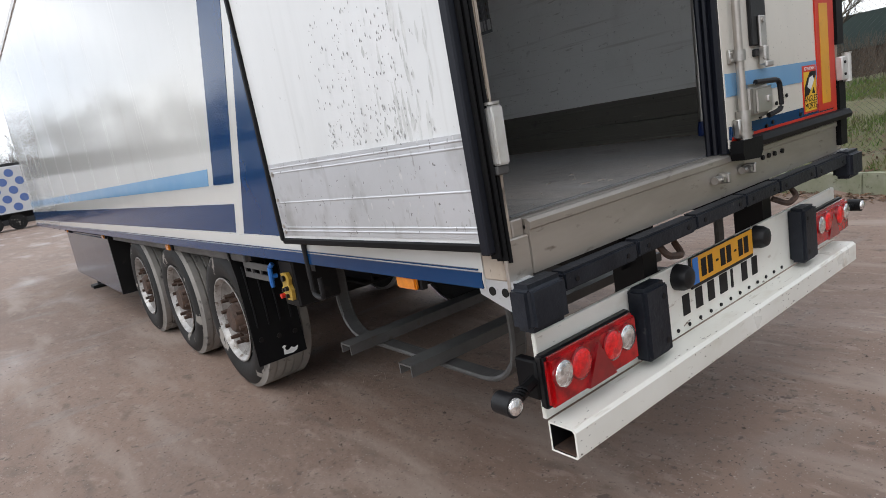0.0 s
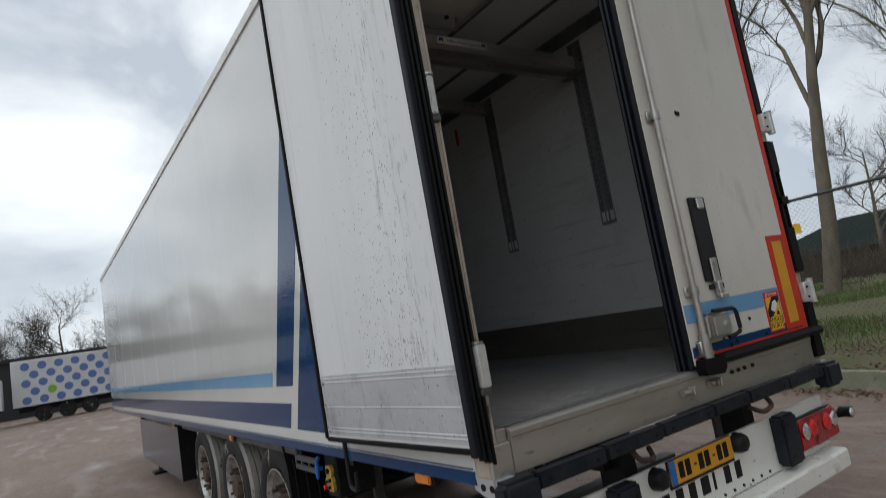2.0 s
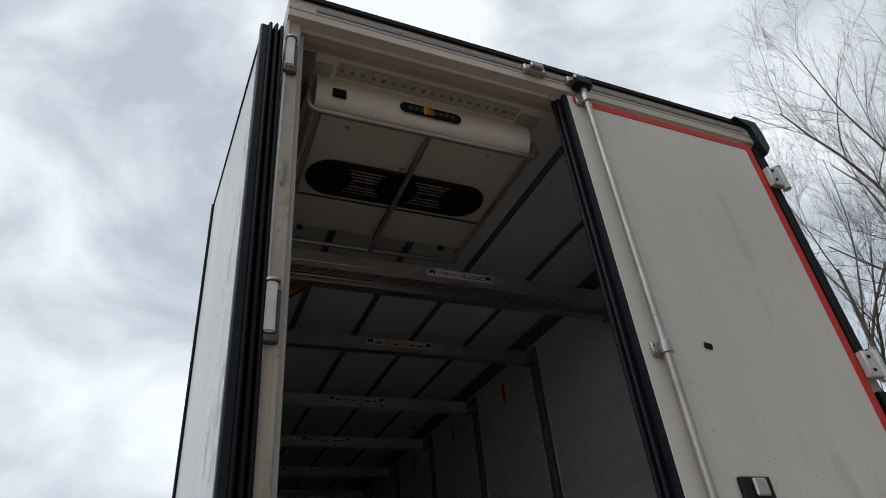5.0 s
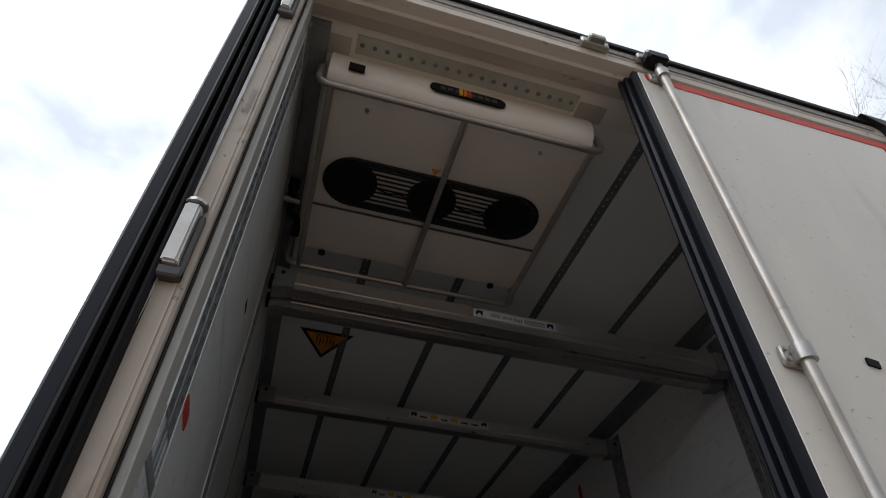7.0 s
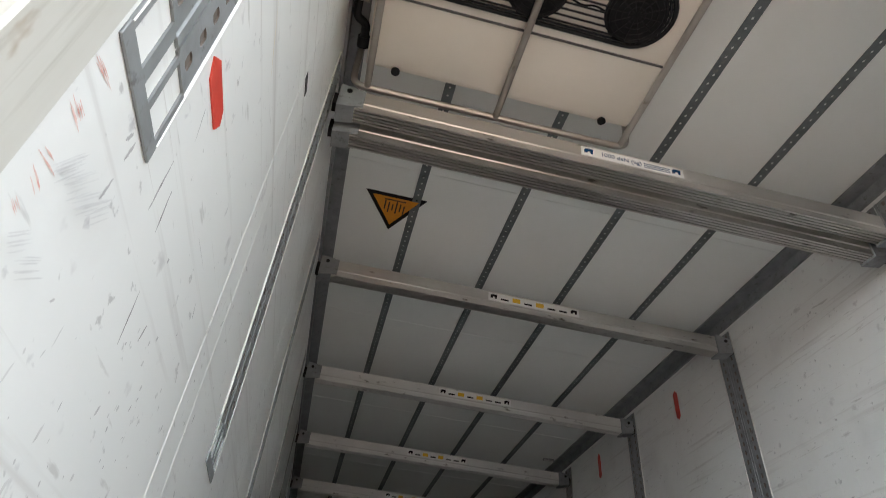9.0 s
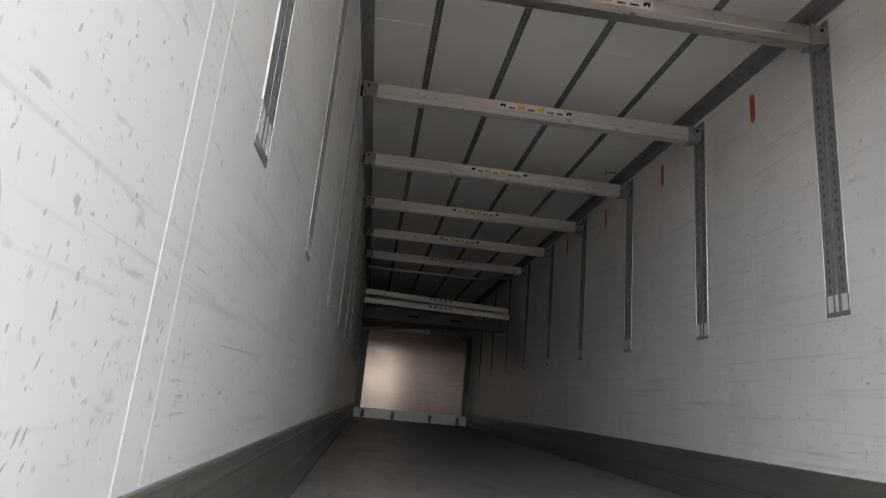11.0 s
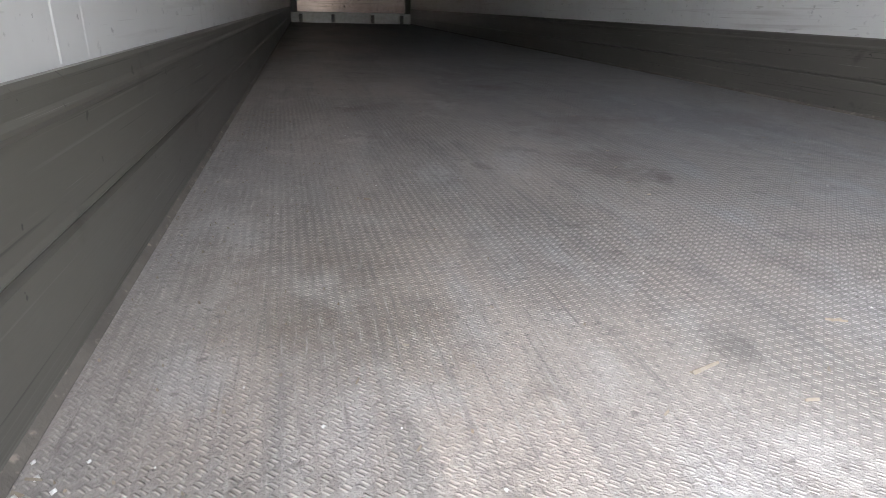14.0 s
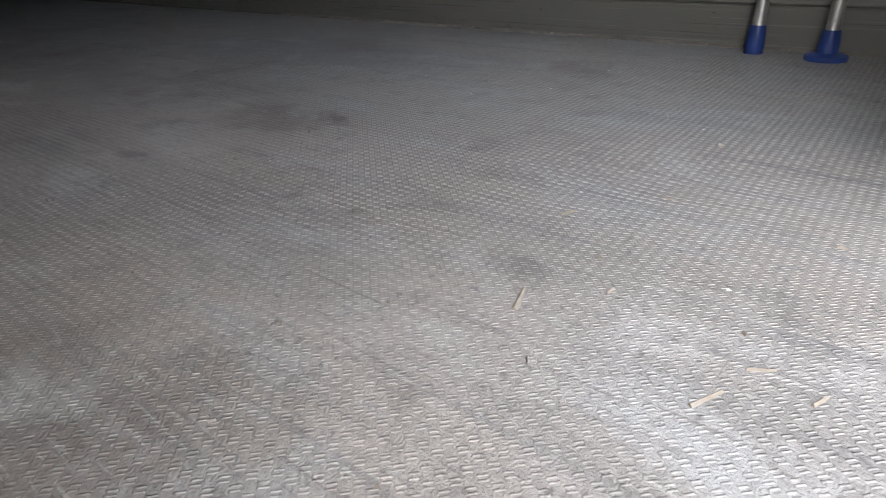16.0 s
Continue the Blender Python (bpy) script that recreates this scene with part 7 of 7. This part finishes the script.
# ---- trees ----
def grow(seed, height, spread, levels, trunk_r, fork=0.42, twigs=1.0):
    """Branches of a bare tree as (points, radii, level)."""
    rnd = random.Random(seed)
    out = []

    def branch(p, d, ln, r, lev):
        n = 5 if lev < 3 else 3
        pts, rad = [p.copy()], [r]
        q, dd = p.copy(), d.copy()
        for i in range(n):
            dd = (dd + Vector((rnd.gauss(0, 1), rnd.gauss(0, 1), rnd.gauss(0, 0.6))) * (0.05 + 0.05 * lev) + Vector((0, 0, 0.04 * lev))).normalized()
            q = q + dd * ln / n
            pts.append(q.copy())
            rad.append(r * (1 - 0.72 * (i + 1) / n))
        out.append((pts, rad, lev))
        if lev >= levels:
            return
        count = (9, 9, 8, 7, 5)[lev]
        if lev >= 2:
            count = max(2, round(count * twigs))
        for k in range(count):
            t = (fork if lev == 0 else 0.25) + (1 - (fork if lev == 0 else 0.25)) * (k + rnd.random() * 0.8) / count
            i = min(n - 1, int(t * n))
            fr = t * n - i
            base = pts[i].lerp(pts[i + 1], min(1, fr))
            br = rad[i] * (1 - min(1, fr)) + rad[i + 1] * min(1, fr)
            axis = (pts[i + 1] - pts[i]).normalized()
            u, v = frame_of(axis)
            a = rnd.uniform(0, 6.28)
            side = math.cos(a) * u + math.sin(a) * v
            nd = (axis * rnd.uniform(0.55, 1.0) + side * rnd.uniform(0.45, 0.9) * spread).normalized()
            branch(base, nd, ln * rnd.uniform(0.36, 0.62), max(0.0035, br * rnd.uniform(0.45, 0.72)), lev + 1)
    branch(Vector((0, 0, -0.1)), Vector((rnd.gauss(0, 0.04), rnd.gauss(0, 0.04), 1)), height, trunk_r, 0)
    return out


def tree_meshes(branches, thick=1.0, twig=TWIG):
    made = []
    for wood in (True, False):
        v, f = [], []
        for pts, rad, lev in branches:
            if (lev < 2) != wood:
                continue
            n = 9 if lev == 0 else (6 if lev == 1 else 3)
            first = None
            for i, p in enumerate(pts):
                d = pts[min(i + 1, len(pts) - 1)] - pts[max(i - 1, 0)]
                a, b = frame_of(d)
                r = rad[i] * (1.0 if lev < 2 else thick)
                ring = len(v)
                for k in range(n):
                    t = 2 * math.pi * k / n
                    v.append(tuple(p + r * (math.cos(t) * a + math.sin(t) * b)))
                if first is not None:
                    for k in range(n):
                        f.append((first + k, first + (k + 1) % n, ring + (k + 1) % n, ring + k))
                first = ring
        me = bpy.data.meshes.new("trunk" if wood else "crown")
        me.from_pydata(v, [], f)
        me.polygons.foreach_set("use_smooth", [True] * len(me.polygons))
        me.materials.append(BARK if wood else twig)
        made.append(me)
    return made


def tree(base, meshes, label, group=""):
    t = thing("tree", base, label, "tree", group)
    for nm, me in zip(("trunk", "crown"), meshes):
        o = new(nm, me)
        o.parent = t
        if nm == "crown":
            tagged(o, kind="stuff")
    return t


big_a = tree_meshes(grow(5, 10.0, 0.72, 4, 0.225, fork=0.48, twigs=0.95), 0.7)
big_b = tree_meshes(grow(9, 9.4, 0.66, 4, 0.155, fork=0.34, twigs=0.95), 0.7)
RT = "tall bare deciduous tree on the verge behind the fence"
for p, ms, rz in (((12.3, 4.65, 0.80), big_a, 20), ((13.9, 7.0, 0.95), big_b, 140), ((15.5, 11.5, 1.1), big_a, 200), ((17.5, 3.4, 1.1), big_b, 300), ((14.5, 15.5, 1.1), big_b, 60), ((16.5, 0.5, 1.1), big_a, 110)):
    t = tree(p, ms, RT, "trees behind the fence")
    t.matrix_basis = pose(*p, 0, 0, rz) @ Matrix.Scale(0.86, 4)
far_v = [tree_meshes(grow(30 + k, 6.0 + 0.9 * k, 1.05, 4, 0.17, fork=0.22, twigs=0.95), 1.7, FAR_TWIG) for k in range(3)]
random.seed(8)
for k in range(34):
    x, y = -52 + 2.3 * k + random.uniform(-1, 1), 70 + random.uniform(-3, 7)
    t = tree((x, y, 0), far_v[k % 3], "bare winter tree behind the far warehouse", "far row of trees")
    t.matrix_basis = pose(x, y, 0, 0, 0, random.uniform(0, 360)) @ Matrix.Scale(random.uniform(0.8, 1.15) * (1.1 if x < -9 else 1.0), 4)
for k in range(14):
    x, y = 26 + random.uniform(0, 14), -14 + 5.0 * k
    t = tree((x, y, 0.9), far_v[k % 3], "bare winter tree in the distance", "far row of trees")
    t.matrix_basis = pose(x, y, 0.9, 0, 0, random.uniform(0, 360)) @ Matrix.Scale(random.uniform(0.6, 0.9), 4)

# brushwood hedge behind the verge
random.seed(15)


def stick(v, f):
    d, off = random.uniform(-8, 30), random.gauss(8.6, 1.0)
    p = along(d, off)
    p.z = bank_height(p.x, p.y) - 0.03
    h = random.uniform(0.3, 1.35) * (0.8 + 0.35 * noise.noise(Vector((d * 0.4, 0, 0))))
    q = p + Vector((random.gauss(0, 0.25), random.gauss(0, 0.25), h))
    u, w = frame_of(q - p)
    r = random.uniform(0.004, 0.010)
    i = len(v)
    for e, rr in ((p, r), (q, r * 0.4)):
        for a in (0, 2.09, 4.19):
            v.append(tuple(e + rr * (math.cos(a) * u + math.sin(a) * w)))
    for a in range(3):
        b = (a + 1) % 3
        f.append((i + a, i + b, i + 3 + b, i + 3 + a))


me = scatter(13000, stick)
me.materials.append(HEDGE)
tagged(new("brushwood", me), "leafless brown brushwood along the verge", "shrub", kind="stuff")

# dark barn far to the right
barn = thing("barn", (46, 7, 0.1), "low dark green barn in the distance", "building")
bm = bmesh.new()
box(bm, 40.3, 52, -8, 21.6, 0.1, 2.2)
part("wall", bm, BARN_WALL, barn)
for y in (5.0, 9.2, 13.4, 17.6):
    bm = bmesh.new()
    box(bm, 40.2, 40.29, y - 0.7, y + 0.7, 1.1, 1.8)
    part("window", bm, FAR_DARK, barn)
bm = bmesh.new()
eave = [bm.verts.new(p) for p in ((39.7, -8.4, 2.15), (52.6, -8.4, 2.15), (52.6, 22.2, 2.15), (39.7, 22.2, 2.15))]
ridge = [bm.verts.new(p) for p in ((46.1, -8.4, 4.5), (46.1, 17.6, 4.5))]
for f in ((eave[0], ridge[0], ridge[1], eave[3]), (eave[1], eave[2], ridge[1], ridge[0]), (eave[2], eave[3], ridge[1]), (eave[0], eave[1], ridge[0]), (eave[3], eave[2], eave[1], eave[0])):
    bm.faces.new(f)
part("roof", bm, ROOF_DARK, barn)

# ---- far side of the yard: parked trailers and a long dark warehouse ----
hall = thing("warehouse", (-15, 62, 0), "long low dark warehouse behind the parked trailers", "building")
boxed("wall", (-75, 60, 60, 64, 0, 4.7), FAR_DARK, hall)
boxed("roof", (-75.3, 60.3, 59.7, 64.3, 4.7, 4.95), FAR_DARK, hall)
tw_bm = bmesh.new()
lathe(tw_bm, [(0.0, 0.0), (0.28, 0.0), (0.30, 0.03), (0.48, 0.03), (0.51, 0.06), (0.51, 0.33), (0.0, 0.33)], (0, 0, 0.51), 1, 24)
far_wheel = finish(tw_bm, "wheel", TYRE, True)


def far_trailer(x0, x1, y, zt, dots, label):
    t = thing("parked_trailer", ((x0 + x1) / 2, y + 1.25, 0), label, "trailer", "parked trailers")
    bm = bmesh.new()
    box(bm, x0, x1, y, y + 2.5, 1.05, zt, 0.03)
    part("body", bm, FAR_WHITE, t)
    boxed("chassis", (x0 + 0.3, x1 - 0.3, y + 0.4, y + 2.1, 0.7, 1.05), CHASSIS, t)
    boxed("bottom_rail", (x0, x1, y - 0.02, y + 0.01, 1.0, 1.08), CHASSIS, t)
    for wx in (x0 + 1.6, x0 + 2.9, x0 + 4.2, x1 - 3.2, x1 - 1.8):
        mesh_part("wheel", far_wheel, Matrix.Translation((wx, y + 0.06, 0)), t)
    if dots:
        n = 0
        for j in range(5):
            for i in range(14):
                x = x0 + 0.75 + 0.92 * i + (0.46 if j % 2 else 0)
                if x > x1 - 0.5:
                    continue
                bm = bmesh.new()
                lathe(bm, [(0.0, -0.012), (0.25, -0.012), (0.25, 0.0)], (x, y, zt - 0.42 - 0.535 * j), 1, 18)
                part("dot", bm, DOT_GREEN if (i, j) == (1, 3) else DOT_BLUE, t)
    return t


far_trailer(-4.1, 9.5, 45.5, 3.98, True, "white parked trailer with blue dots on its side")
far_trailer(-18.0, -4.6, 44.6, 2.95, False, "plain low white parked trailer")
far_trailer(-32.3, -18.8, 44.6, 3.3, False, "plain white parked trailer")
